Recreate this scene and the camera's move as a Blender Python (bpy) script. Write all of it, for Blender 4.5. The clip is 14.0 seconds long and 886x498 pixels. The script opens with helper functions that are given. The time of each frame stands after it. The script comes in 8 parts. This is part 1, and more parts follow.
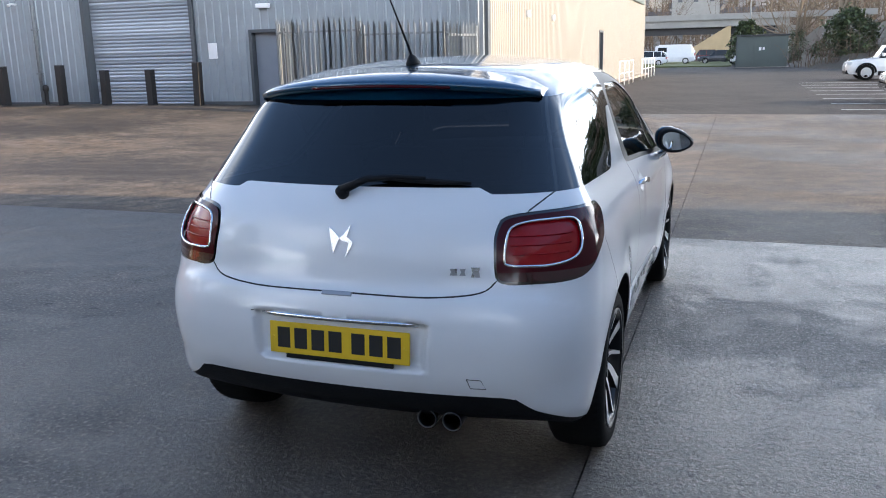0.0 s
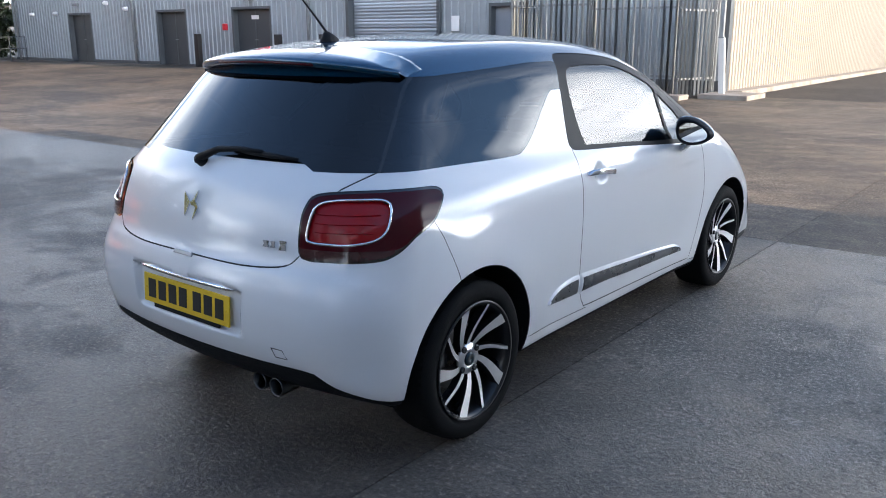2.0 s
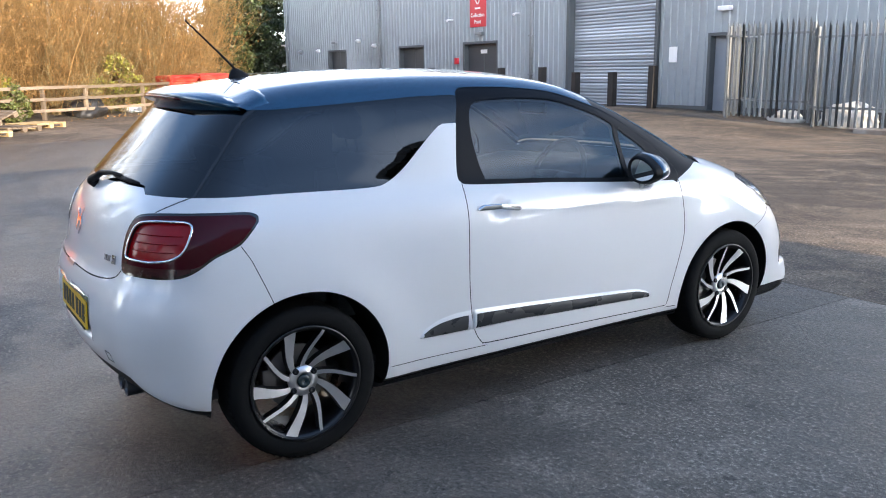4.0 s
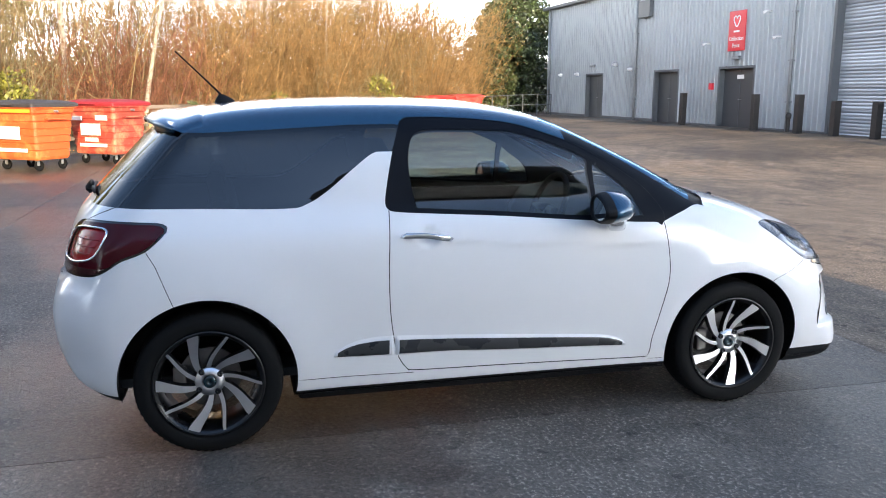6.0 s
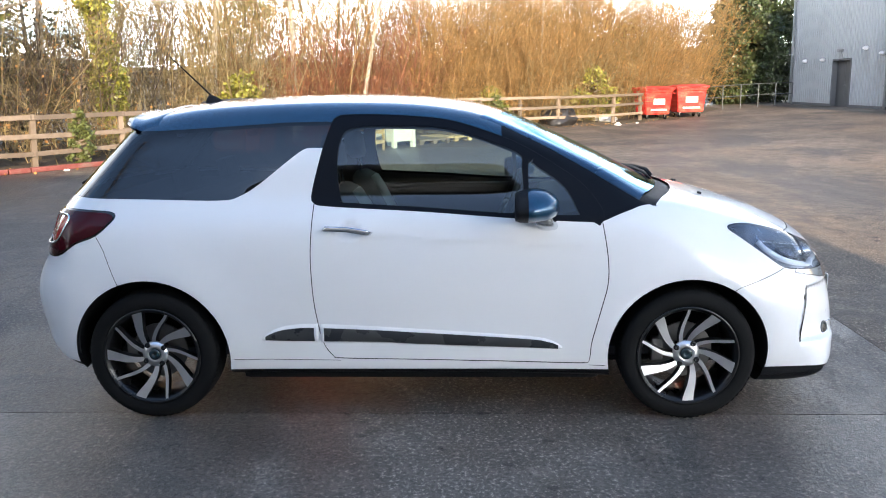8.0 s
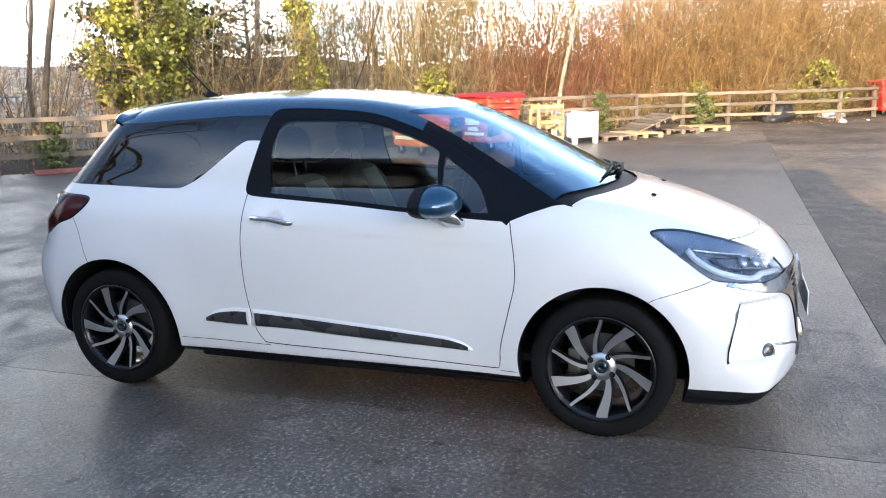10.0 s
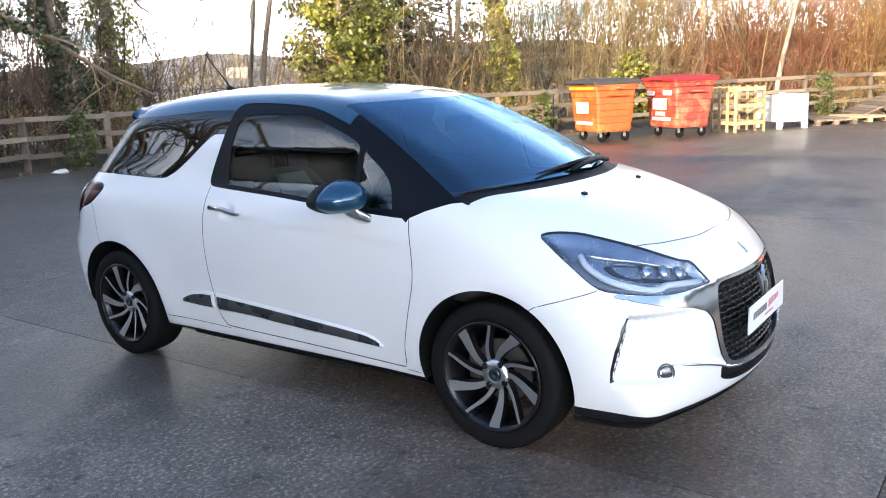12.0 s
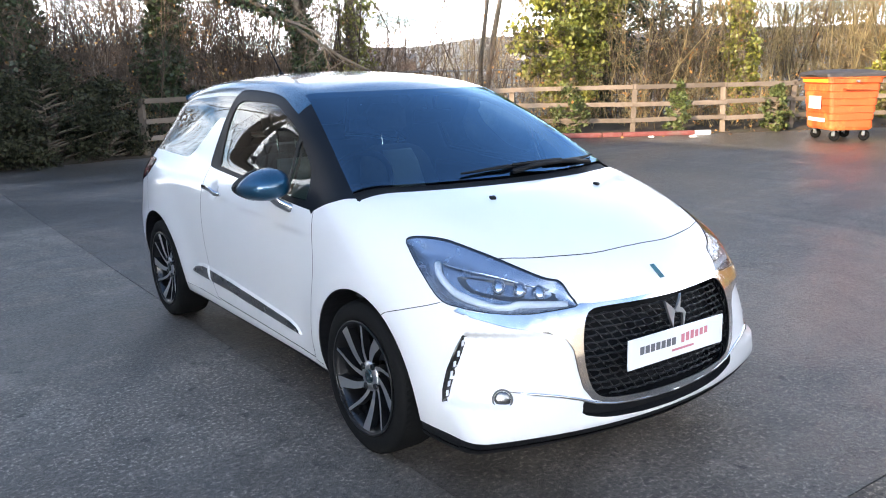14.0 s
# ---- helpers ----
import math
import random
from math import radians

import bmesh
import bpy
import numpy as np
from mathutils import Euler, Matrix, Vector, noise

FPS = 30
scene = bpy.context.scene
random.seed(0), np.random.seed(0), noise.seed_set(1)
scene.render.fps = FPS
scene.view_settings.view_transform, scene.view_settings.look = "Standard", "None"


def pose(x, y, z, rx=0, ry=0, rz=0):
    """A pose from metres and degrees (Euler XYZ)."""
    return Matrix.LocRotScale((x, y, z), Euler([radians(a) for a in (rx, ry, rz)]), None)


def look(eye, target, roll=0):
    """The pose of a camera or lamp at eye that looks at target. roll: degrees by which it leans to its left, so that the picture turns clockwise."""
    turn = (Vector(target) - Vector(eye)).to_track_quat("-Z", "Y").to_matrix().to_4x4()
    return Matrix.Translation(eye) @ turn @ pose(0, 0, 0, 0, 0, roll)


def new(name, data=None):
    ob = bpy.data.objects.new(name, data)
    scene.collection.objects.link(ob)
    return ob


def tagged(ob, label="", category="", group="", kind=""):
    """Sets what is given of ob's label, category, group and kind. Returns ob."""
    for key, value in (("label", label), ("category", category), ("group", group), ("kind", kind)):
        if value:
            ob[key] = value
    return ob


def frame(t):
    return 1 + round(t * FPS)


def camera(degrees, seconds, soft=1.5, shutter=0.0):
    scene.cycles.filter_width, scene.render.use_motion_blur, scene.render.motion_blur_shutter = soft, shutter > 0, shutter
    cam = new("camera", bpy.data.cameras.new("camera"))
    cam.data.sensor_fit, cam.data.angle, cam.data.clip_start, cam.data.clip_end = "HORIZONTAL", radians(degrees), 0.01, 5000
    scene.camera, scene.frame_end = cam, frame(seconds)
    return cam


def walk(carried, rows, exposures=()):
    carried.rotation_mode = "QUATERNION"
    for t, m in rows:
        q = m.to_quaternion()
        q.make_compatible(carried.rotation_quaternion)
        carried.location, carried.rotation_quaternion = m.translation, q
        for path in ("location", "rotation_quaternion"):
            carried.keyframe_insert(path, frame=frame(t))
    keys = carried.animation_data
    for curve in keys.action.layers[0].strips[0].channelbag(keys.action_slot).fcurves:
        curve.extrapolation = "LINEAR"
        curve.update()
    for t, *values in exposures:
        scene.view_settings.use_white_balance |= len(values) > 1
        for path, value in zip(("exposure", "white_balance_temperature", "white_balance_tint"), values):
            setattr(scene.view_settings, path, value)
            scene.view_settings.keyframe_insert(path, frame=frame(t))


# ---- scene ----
cam = camera(56.3, 14.0, soft=1.0)
METRES, EYE, TILT, LEAN, TURN = 10.714, 1.5, 0.0, 0.0, 21.7
PATH = [
    (0, (1.227, -4.265, 1.484), (0.573, -2.43, 1.03), -1.3),
    (0.5, (1.529, -4.037, 1.49), (0.715, -2.267, 1.039), -1.0),
    (1, (1.918, -3.937, 1.486), (0.954, -2.246, 1.025), -0.9),
    (1.5, (2.237, -3.763, 1.462), (1.129, -2.17, 0.975), -0.5),
    (2, (2.532, -3.551, 1.484), (1.322, -2.041, 0.98), -0.2),
    (2.5, (2.907, -3.381, 1.497), (1.579, -1.966, 1.015), 0.0),
    (3, (3.122, -3.086, 1.467), (1.697, -1.758, 1.011), 0.3),
    (3.2, (3.211, -2.953, 1.477), (1.742, -1.671, 1.03), -0.0),
    (5.5, (4.189, -1.456, 1.484), (2.334, -0.824, 1.089), -0.2),
    (6, (4.256, -1.1, 1.508), (2.351, -0.616, 1.135), 0.2),
    (6.5, (4.418, -0.726, 1.512), (2.482, -0.388, 1.139), -0.3),
    (7, (4.432, -0.404, 1.495), (2.478, -0.204, 1.117), -0.4),
    (7.5, (4.396, -0.07, 1.507), (2.433, -0.017, 1.129), -0.7),
    (8, (4.451, 0.318, 1.519), (2.491, 0.218, 1.133), -1.0),
    (10.3, (4.105, 1.943, 1.48), (2.283, 1.215, 1.098), -1.4),
    (10.5, (4.073, 2.104, 1.488), (2.273, 1.32, 1.107), -1.4),
    (11, (3.919, 2.385, 1.471), (2.177, 1.478, 1.089), -1.6),
    (11.5, (3.672, 2.623, 1.481), (2.007, 1.588, 1.086), -2.1),
    (12, (3.452, 2.936, 1.477), (1.868, 1.783, 1.074), -2.6),
    (12.5, (3.155, 3.172, 1.461), (1.645, 1.927, 1.05), -2.6),
    (13, (2.881, 3.424, 1.467), (1.486, 2.051, 1.055), -2.8),
    (13.5, (2.645, 3.733, 1.476), (1.392, 2.231, 1.057), -2.0),
    (14, (2.326, 3.915, 1.466), (1.197, 2.318, 1.048), -1.4),
]
walk(cam, [(t, look(eye, target, roll)) for t, eye, target, roll in PATH], exposures=((0.0, 1.97, 6300, 10), (1.5, 1.90, 6300, 10), (3.0, 2.18, 6400, 10), (6.5, 2.32, 6700, 10), (11.0, 2.42, 6650, 10), (14.0, 2.43, 6550, 10)))

# ---- light ----
SUN_AZ, SUN_EL = 5.0, 17.0      # degrees from +x towards +y, and above the horizon
world = bpy.data.worlds.new("sky")
scene.world = world
world.use_nodes = True
wn, wl = world.node_tree.nodes, world.node_tree.links
sky = wn.new("ShaderNodeTexSky")
sky.sky_type, sky.sun_disc = 'NISHITA', False
sky.sun_elevation, sky.sun_rotation = radians(SUN_EL), radians(90 - SUN_AZ)
sky.air_density, sky.dust_density, sky.ozone_density = 0.8, 0.05, 1.6
# thin broken cloud, as bright as the sky it hides
coord = wn.new("ShaderNodeTexCoord")
split = wn.new("ShaderNodeSeparateXYZ")
wl.new(coord.outputs["Generated"], split.inputs[0])
lift = wn.new("ShaderNodeMath")
lift.operation = 'MAXIMUM'
wl.new(split.outputs["Z"], lift.inputs[0])
lift.inputs[1].default_value = 0.0
raised = wn.new("ShaderNodeMath")
wl.new(lift.outputs[0], raised.inputs[0])
raised.inputs[1].default_value = 0.14
plane = wn.new("ShaderNodeCombineXYZ")
for axis in "XY":
    over = wn.new("ShaderNodeMath")
    over.operation = 'DIVIDE'
    wl.new(split.outputs[axis], over.inputs[0])
    wl.new(raised.outputs[0], over.inputs[1])
    wl.new(over.outputs[0], plane.inputs[axis])
cloud = wn.new("ShaderNodeTexNoise")
cloud.inputs["Scale"].default_value, cloud.inputs["Detail"].default_value, cloud.inputs["Roughness"].default_value = 1.1, 4.0, 0.52
wl.new(plane.outputs[0], cloud.inputs["Vector"])
cover = wn.new("ShaderNodeMapRange")
cover.inputs["From Min"].default_value, cover.inputs["From Max"].default_value, cover.inputs["To Max"].default_value = 0.36, 0.62, 0.95
wl.new(cloud.outputs["Fac"], cover.inputs["Value"])
grey = wn.new("ShaderNodeRGBToBW")
wl.new(sky.outputs[0], grey.inputs[0])
white = wn.new("ShaderNodeVectorMath")
white.operation = 'SCALE'
white.inputs[0].default_value = (0.99, 0.99, 1.0)
# thin cloud scatters forward: brighter on the sun's side of the sky
toward = wn.new("ShaderNodeVectorMath")
toward.operation = 'DOT_PRODUCT'
toward.inputs[1].default_value = (math.cos(radians(SUN_AZ + 35)), math.sin(radians(SUN_AZ + 35)), 0.1)
wl.new(coord.outputs["Generated"], toward.inputs[0])
forward = wn.new("ShaderNodeMapRange")
forward.inputs["From Min"].default_value, forward.inputs["From Max"].default_value = -0.2, 0.9
forward.inputs["To Min"].default_value, forward.inputs["To Max"].default_value = 4.6, 8.0
wl.new(toward.outputs["Value"], forward.inputs["Value"])
glow = wn.new("ShaderNodeMath")
glow.operation = 'MULTIPLY'
wl.new(grey.outputs[0], glow.inputs[0])
wl.new(forward.outputs["Result"], glow.inputs[1])
wl.new(glow.outputs[0], white.inputs["Scale"])
mixed = wn.new("ShaderNodeMix")
mixed.data_type = 'RGBA'
zenith = wn.new("ShaderNodeMapRange")
zenith.inputs["From Min"].default_value, zenith.inputs["From Max"].default_value = 0.32, 0.55
zenith.inputs["To Min"].default_value, zenith.inputs["To Max"].default_value = 1.0, 0.03
wl.new(split.outputs["Z"], zenith.inputs["Value"])
thin = wn.new("ShaderNodeMath")
thin.operation = 'MULTIPLY'
wl.new(cover.outputs["Result"], thin.inputs[0])
wl.new(zenith.outputs["Result"], thin.inputs[1])
wl.new(thin.outputs[0], mixed.inputs["Factor"])
wl.new(sky.outputs[0], mixed.inputs["A"])
wl.new(white.outputs["Vector"], mixed.inputs["B"])
wl.new(mixed.outputs["Result"], wn["Background"].inputs[0])
wn["Background"].inputs[1].default_value = 0.11
sun_data = bpy.data.lights.new("sun", 'SUN')
sun_data.energy, sun_data.angle, sun_data.color = 2.1, radians(0.6), (1.0, 0.78, 0.52)
sun = new("sun", sun_data)
sun.matrix_world = look((0, 0, 50), (-math.cos(radians(SUN_AZ)) * 50, -math.sin(radians(SUN_AZ)) * 50, 50 - math.tan(radians(SUN_EL)) * 50))

# ---- materials ----
def new_material(name):
    m = bpy.data.materials.new(name)
    m.use_nodes = True
    return m, m.node_tree.nodes, m.node_tree.links, m.node_tree.nodes["Principled BSDF"]


def surface(name, colour, rough=0.5, metal=0.0, coat=0.0, vary=0.12, scale=6.0, grain=0.0, grain_scale=120.0, rough_vary=0.12, emit=0.0, specular=0.5, stain=None, stain_scale=1.2, island=False):
    """A painted, plastic, metal or stone surface with tone, gloss and relief that vary at two scales."""
    m, n, l, b = new_material(name)
    co = n.new("ShaderNodeTexCoord").outputs["Object"]
    big = n.new("ShaderNodeTexNoise")
    big.inputs["Scale"].default_value, big.inputs["Detail"].default_value = scale, 6
    l.new(co, big.inputs["Vector"])
    lo, hi = [c * (1 - vary) for c in colour], [min(1, c * (1 + vary)) for c in colour]
    mix = n.new("ShaderNodeMix")
    mix.data_type = 'RGBA'
    mix.inputs["A"].default_value, mix.inputs["B"].default_value = (*lo, 1), (*hi, 1)
    l.new(big.outputs["Fac"], mix.inputs["Factor"])
    out = mix.outputs["Result"]
    if stain:
        st = n.new("ShaderNodeTexNoise")
        st.inputs["Scale"].default_value, st.inputs["Detail"].default_value, st.inputs["Roughness"].default_value = stain_scale, 8, 0.7
        l.new(co, st.inputs["Vector"])
        rp = n.new("ShaderNodeValToRGB")
        rp.color_ramp.elements[0].position, rp.color_ramp.elements[1].position = 0.48, 0.68
        l.new(st.outputs["Fac"], rp.inputs["Fac"])
        m2 = n.new("ShaderNodeMix")
        m2.data_type = 'RGBA'
        l.new(rp.outputs["Color"], m2.inputs["Factor"])
        l.new(out, m2.inputs["A"])
        m2.inputs["B"].default_value = (*stain, 1)
        out = m2.outputs["Result"]
    if island:
        info = n.new("ShaderNodeObjectInfo").outputs["Random"] if island == "object" else n.new("ShaderNodeNewGeometry").outputs["Random Per Island"]
        mr = n.new("ShaderNodeMapRange")
        mr.inputs["To Min"].default_value, mr.inputs["To Max"].default_value = (0.6, 1.3) if island == "object" else (0.45, 1.5)
        l.new(info, mr.inputs["Value"])
        vm = n.new("ShaderNodeVectorMath")
        vm.operation = 'SCALE'
        l.new(out, vm.inputs[0])
        l.new(mr.outputs["Result"], vm.inputs["Scale"])
        out = vm.outputs["Vector"]
    l.new(out, b.inputs["Base Color"])
    rr = n.new("ShaderNodeMapRange")
    rr.inputs["To Min"].default_value, rr.inputs["To Max"].default_value = max(0, rough - rough_vary), min(1, rough + rough_vary)
    l.new(big.outputs["Fac"], rr.inputs["Value"])
    l.new(rr.outputs["Result"], b.inputs["Roughness"])
    b.inputs["Metallic"].default_value = metal
    b.inputs["Coat Weight"].default_value = coat
    b.inputs["Coat Roughness"].default_value = 0.04
    b.inputs["Specular IOR Level"].default_value = specular
    if emit:
        b.inputs["Emission Color"].default_value, b.inputs["Emission Strength"].default_value = (*colour, 1), emit
    if grain:
        fine = n.new("ShaderNodeTexNoise")
        fine.inputs["Scale"].default_value, fine.inputs["Detail"].default_value = grain_scale, 4
        l.new(co, fine.inputs["Vector"])
        bump = n.new("ShaderNodeBump")
        bump.inputs["Strength"].default_value, bump.inputs["Distance"].default_value = 1.0, grain
        l.new(fine.outputs["Fac"], bump.inputs["Height"])
        l.new(bump.outputs["Normal"], b.inputs["Normal"])
    return m


def window_glass(name, tint, ior=1.5, gloss_rough=0.0, gloss_tint=(1, 1, 1)):
    """A pane: tinted see-through with a mirror gloss that grows at the rim."""
    m, n, l, b = new_material(name)
    n.remove(b)
    tr, gl, mx, fr = n.new("ShaderNodeBsdfTransparent"), n.new("ShaderNodeBsdfGlossy"), n.new("ShaderNodeMixShader"), n.new("ShaderNodeFresnel")
    tr.inputs["Color"].default_value = (*tint, 1)
    gl.inputs["Roughness"].default_value = gloss_rough
    gl.inputs["Color"].default_value = (*gloss_tint, 1)
    fr.inputs["IOR"].default_value = ior
    l.new(fr.outputs[0], mx.inputs[0])
    l.new(tr.outputs[0], mx.inputs[1])
    l.new(gl.outputs[0], mx.inputs[2])
    l.new(mx.outputs[0], n["Material Output"].inputs["Surface"])
    return m


WHITE = surface("white_pearl_paint", (0.78, 0.78, 0.78), 0.32, coat=1.0, vary=0.01, scale=2, rough_vary=0.05)
BLUE = surface("blue_metallic_paint", (0.005, 0.062, 0.128), 0.28, metal=0.5, coat=1.0, vary=0.08, scale=900, rough_vary=0.05)
GLOSS_BLACK = surface("gloss_black", (0.008, 0.008, 0.009), 0.12, coat=0.6, rough_vary=0.04)
SATIN_BLACK = surface("satin_black_film", (0.004, 0.005, 0.008), 0.42, specular=0.12, vary=0.1, rough_vary=0.08)
PLASTIC = surface("black_plastic", (0.009, 0.0095, 0.011), 0.6, specular=0.18, vary=0.2, scale=9, grain=0.0006, grain_scale=700)
GRAPHITE = surface("graphite_moulding", (0.035, 0.037, 0.040), 0.28, coat=0.3, vary=0.1)
GAP = surface("panel_gap", (0.035, 0.035, 0.036), 0.9)
CHROME = surface("chrome", (0.75, 0.76, 0.78), 0.12, metal=1.0, vary=0.05, rough_vary=0.06)
DARK_CHROME = surface("dark_chrome", (0.30, 0.31, 0.33), 0.28, metal=1.0, vary=0.1)
DARKENED_CHROME = surface("darkened_chrome", (0.10, 0.105, 0.11), 0.3, metal=1.0, vary=0.15)
FOG_LENS = surface("fog_lamp_lens", (0.16, 0.165, 0.17), 0.18, metal=0.8, vary=0.35, scale=60)
MACHINED = surface("machined_alloy", (0.72, 0.72, 0.73), 0.34, metal=1.0, vary=0.08, scale=30)
RIM_BLACK = surface("black_alloy", (0.006, 0.006, 0.007), 0.3, coat=0.3, specular=0.3)
RUBBER = surface("tyre_rubber", (0.008, 0.008, 0.008), 0.75, specular=0.12, vary=0.3, scale=14, grain=0.0008, grain_scale=300)
BRAKE = surface("brake_disc", (0.25, 0.24, 0.23), 0.45, metal=0.9, vary=0.25, scale=20)
RED_LENS = surface("red_lens", (0.30, 0.006, 0.010), 0.14, coat=0.1, specular=0.25, vary=0.15, scale=40)
DARK_LENS = surface("dark_red_lens", (0.050, 0.003, 0.007), 0.12, coat=0.05, specular=0.18, vary=0.1)
CLEAR_LENS = window_glass("clear_lens", (0.86, 0.9, 0.95), 1.5)
LAMP_INSIDE = surface("lamp_reflector", (0.36, 0.39, 0.44), 0.24, metal=0.8, vary=0.2, scale=30)
LAMP_DARK = surface("lamp_bezel", (0.045, 0.05, 0.06), 0.3, vary=0.2)
LAMP_WHITE = surface("lamp_white_guide", (0.75, 0.77, 0.8), 0.25, vary=0.05)
GLASS_SIDE = window_glass("side_glass", (0.60, 0.70, 0.65), 1.66)
GLASS_DARK = window_glass("privacy_glass", (0.09, 0.11, 0.13), 1.62, 0.0, (0.92, 0.96, 1.0))
# Blue sky reflection is put into the windscreen's gloss colour and strong index.
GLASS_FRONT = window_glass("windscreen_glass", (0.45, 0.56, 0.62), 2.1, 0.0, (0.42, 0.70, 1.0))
YELLOW = surface("yellow_plate", (0.78, 0.50, 0.02), 0.4, vary=0.05)
PLATE_WHITE = surface("white_plate", (0.82, 0.82, 0.82), 0.35, vary=0.03)
PLATE_INK = surface("plate_ink", (0.012, 0.012, 0.012), 0.5)
GREY_INK = surface("grey_ink", (0.12, 0.12, 0.13), 0.5)
RED_INK = surface("red_ink", (0.58, 0.20, 0.24), 0.5)
TEAL = surface("teal_enamel", (0.006, 0.075, 0.085), 0.25, coat=1)
TEAL_DARK = surface("dark_teal_cap", (0.004, 0.020, 0.026), 0.3, coat=0.5)
FABRIC = surface("seat_fabric", (0.085, 0.092, 0.098), 0.9, vary=0.25, scale=40, grain=0.001, grain_scale=500)
FABRIC_LIGHT = surface("seat_centre_fabric", (0.34, 0.38, 0.37), 0.9, vary=0.2, scale=40, grain=0.001, grain_scale=500)
TRIM_DARK = surface("cabin_trim", (0.03, 0.03, 0.032), 0.7, vary=0.2)
LINING = surface("cabin_lining", (0.06, 0.06, 0.06), 0.9, vary=0.1)
MIRROR = surface("mirror_glass", (0.85, 0.88, 0.88), 0.02, metal=1.0, vary=0.01, rough_vary=0.01)


def concrete(name, tone, warm, wet):
    """Old poured concrete: stains, tyre marks, grit, damp patches that shine."""
    m, n, l, b = new_material(name)
    geo = n.new("ShaderNodeNewGeometry").outputs["Position"]

    def tex(scale, detail=6, rough=0.6, stretch=None):
        t = n.new("ShaderNodeTexNoise")
        t.inputs["Scale"].default_value, t.inputs["Detail"].default_value, t.inputs["Roughness"].default_value = scale, detail, rough
        src = geo
        if stretch:
            mp = n.new("ShaderNodeMapping")
            mp.inputs["Scale"].default_value, mp.inputs["Rotation"].default_value = stretch, (0, 0, 0.25)
            l.new(geo, mp.inputs["Vector"])
            src = mp.outputs["Vector"]
        l.new(src, t.inputs["Vector"])
        return t.outputs["Fac"]

    def rampn(src, a, c, lo, hi):
        r = n.new("ShaderNodeMapRange")
        r.interpolation_type = 'SMOOTHSTEP'
        for k, v in zip(("From Min", "From Max", "To Min", "To Max"), (a, c, lo, hi)):
            r.inputs[k].default_value = v
        l.new(src, r.inputs["Value"])
        return r.outputs["Result"]

    def mixc(fac, a, c):
        x = n.new("ShaderNodeMix")
        x.data_type = 'RGBA'
        l.new(fac, x.inputs["Factor"])
        for k, v in (("A", a), ("B", c)):
            if isinstance(v, tuple):
                x.inputs[k].default_value = (*v, 1)
            else:
                l.new(v, x.inputs[k])
        return x.outputs["Result"]
    def wave(centre, spacing, distort):
        """Faint rings round a far point: the sweep of turning tyres."""
        mp = n.new("ShaderNodeMapping")
        mp.inputs["Location"].default_value = (-centre[0], -centre[1], 0)
        l.new(geo, mp.inputs["Vector"])
        w = n.new("ShaderNodeTexWave")
        w.wave_type, w.rings_direction = 'RINGS', 'Z'
        w.inputs["Scale"].default_value, w.inputs["Distortion"].default_value = 0.31 / spacing, distort
        w.inputs["Detail"].default_value, w.inputs["Detail Scale"].default_value = 4.0, 0.5
        l.new(mp.outputs["Vector"], w.inputs["Vector"])
        return w.outputs["Fac"]

    def times(a, c):
        x = n.new("ShaderNodeMath")
        x.operation = 'MULTIPLY'
        l.new(a, x.inputs[0])
        l.new(c, x.inputs[1])
        return x.outputs[0]

    def shade(k):
        return tuple(min(1, c * k) for c in tone)
    # wide stains and drying patches
    base = mixc(rampn(tex(0.45, 8), 0.36, 0.64, 0, 1), shade(0.55), tone)
    base = mixc(rampn(tex(0.22, 9, 0.7), 0.46, 0.68, 0, 0.9), base, warm)
    base = mixc(rampn(tex(1.6, 9, 0.7, (0.35, 2.2, 1)), 0.48, 0.66, 0, 0.7), base, shade(0.45))
    # tyre sweeps, broken up
    patchy = rampn(tex(0.5, 4, 0.6), 0.40, 0.58, 0, 1)
    base = mixc(times(rampn(wave((5.6, -2.6), 0.42, 0.9), 0.55, 1.0, 0, 0.6), patchy), base, shade(0.42))
    base = mixc(times(rampn(wave((-9.0, 14.0), 0.7, 3.5), 0.60, 1.0, 0, 0.35), rampn(tex(0.37, 4, 0.6), 0.42, 0.60, 0, 1)), base, shade(1.6))
    # blotches, brush marks and grit
    base = mixc(rampn(tex(5.5, 8, 0.78), 0.47, 0.64, 0, 0.75), base, shade(0.42))
    base = mixc(rampn(tex(3.1, 8, 0.78), 0.53, 0.68, 0, 0.6), base, shade(1.6))
    base = mixc(rampn(tex(9, 5, 0.7, (0.8, 3.0, 1)), 0.48, 0.70, 0, 0.35), base, shade(0.5))
    base = mixc(rampn(tex(22, 6, 0.8), 0.50, 0.66, 0, 0.7), base, shade(0.4))
    grit = tex(48, 4, 0.8)
    base = mixc(rampn(grit, 0.52, 0.66, 0, 0.9), base, shade(2.3))
    base = mixc(rampn(grit, 0.47, 0.36, 0, 0.9), base, shade(0.25))
    spots = rampn(tex(11, 2, 0.4), 0.70, 0.74, 0, 0.85)
    base = mixc(spots, base, shade(0.2))
    blend = n.new("ShaderNodeMix")
    blend.inputs["Factor"].default_value = 0.35
    l.new(tex(0.33, 7, 0.62, (0.8, 1.3, 1)), blend.inputs["A"])
    l.new(tex(4.5, 8, 0.75), blend.inputs["B"])
    damp = rampn(blend.outputs["Result"], 0.44 - 0.05 * wet, 0.62 - 0.05 * wet, 0, 1)
    if wet > 0:
        soak = n.new("ShaderNodeVectorMath")
        soak.operation = 'SCALE'
        l.new(base, soak.inputs[0])
        l.new(rampn(damp, 0, 1, 1.05, 0.48), soak.inputs["Scale"])
        base = soak.outputs["Vector"]
    dk = n.new("ShaderNodeObjectInfo").outputs["Random"]
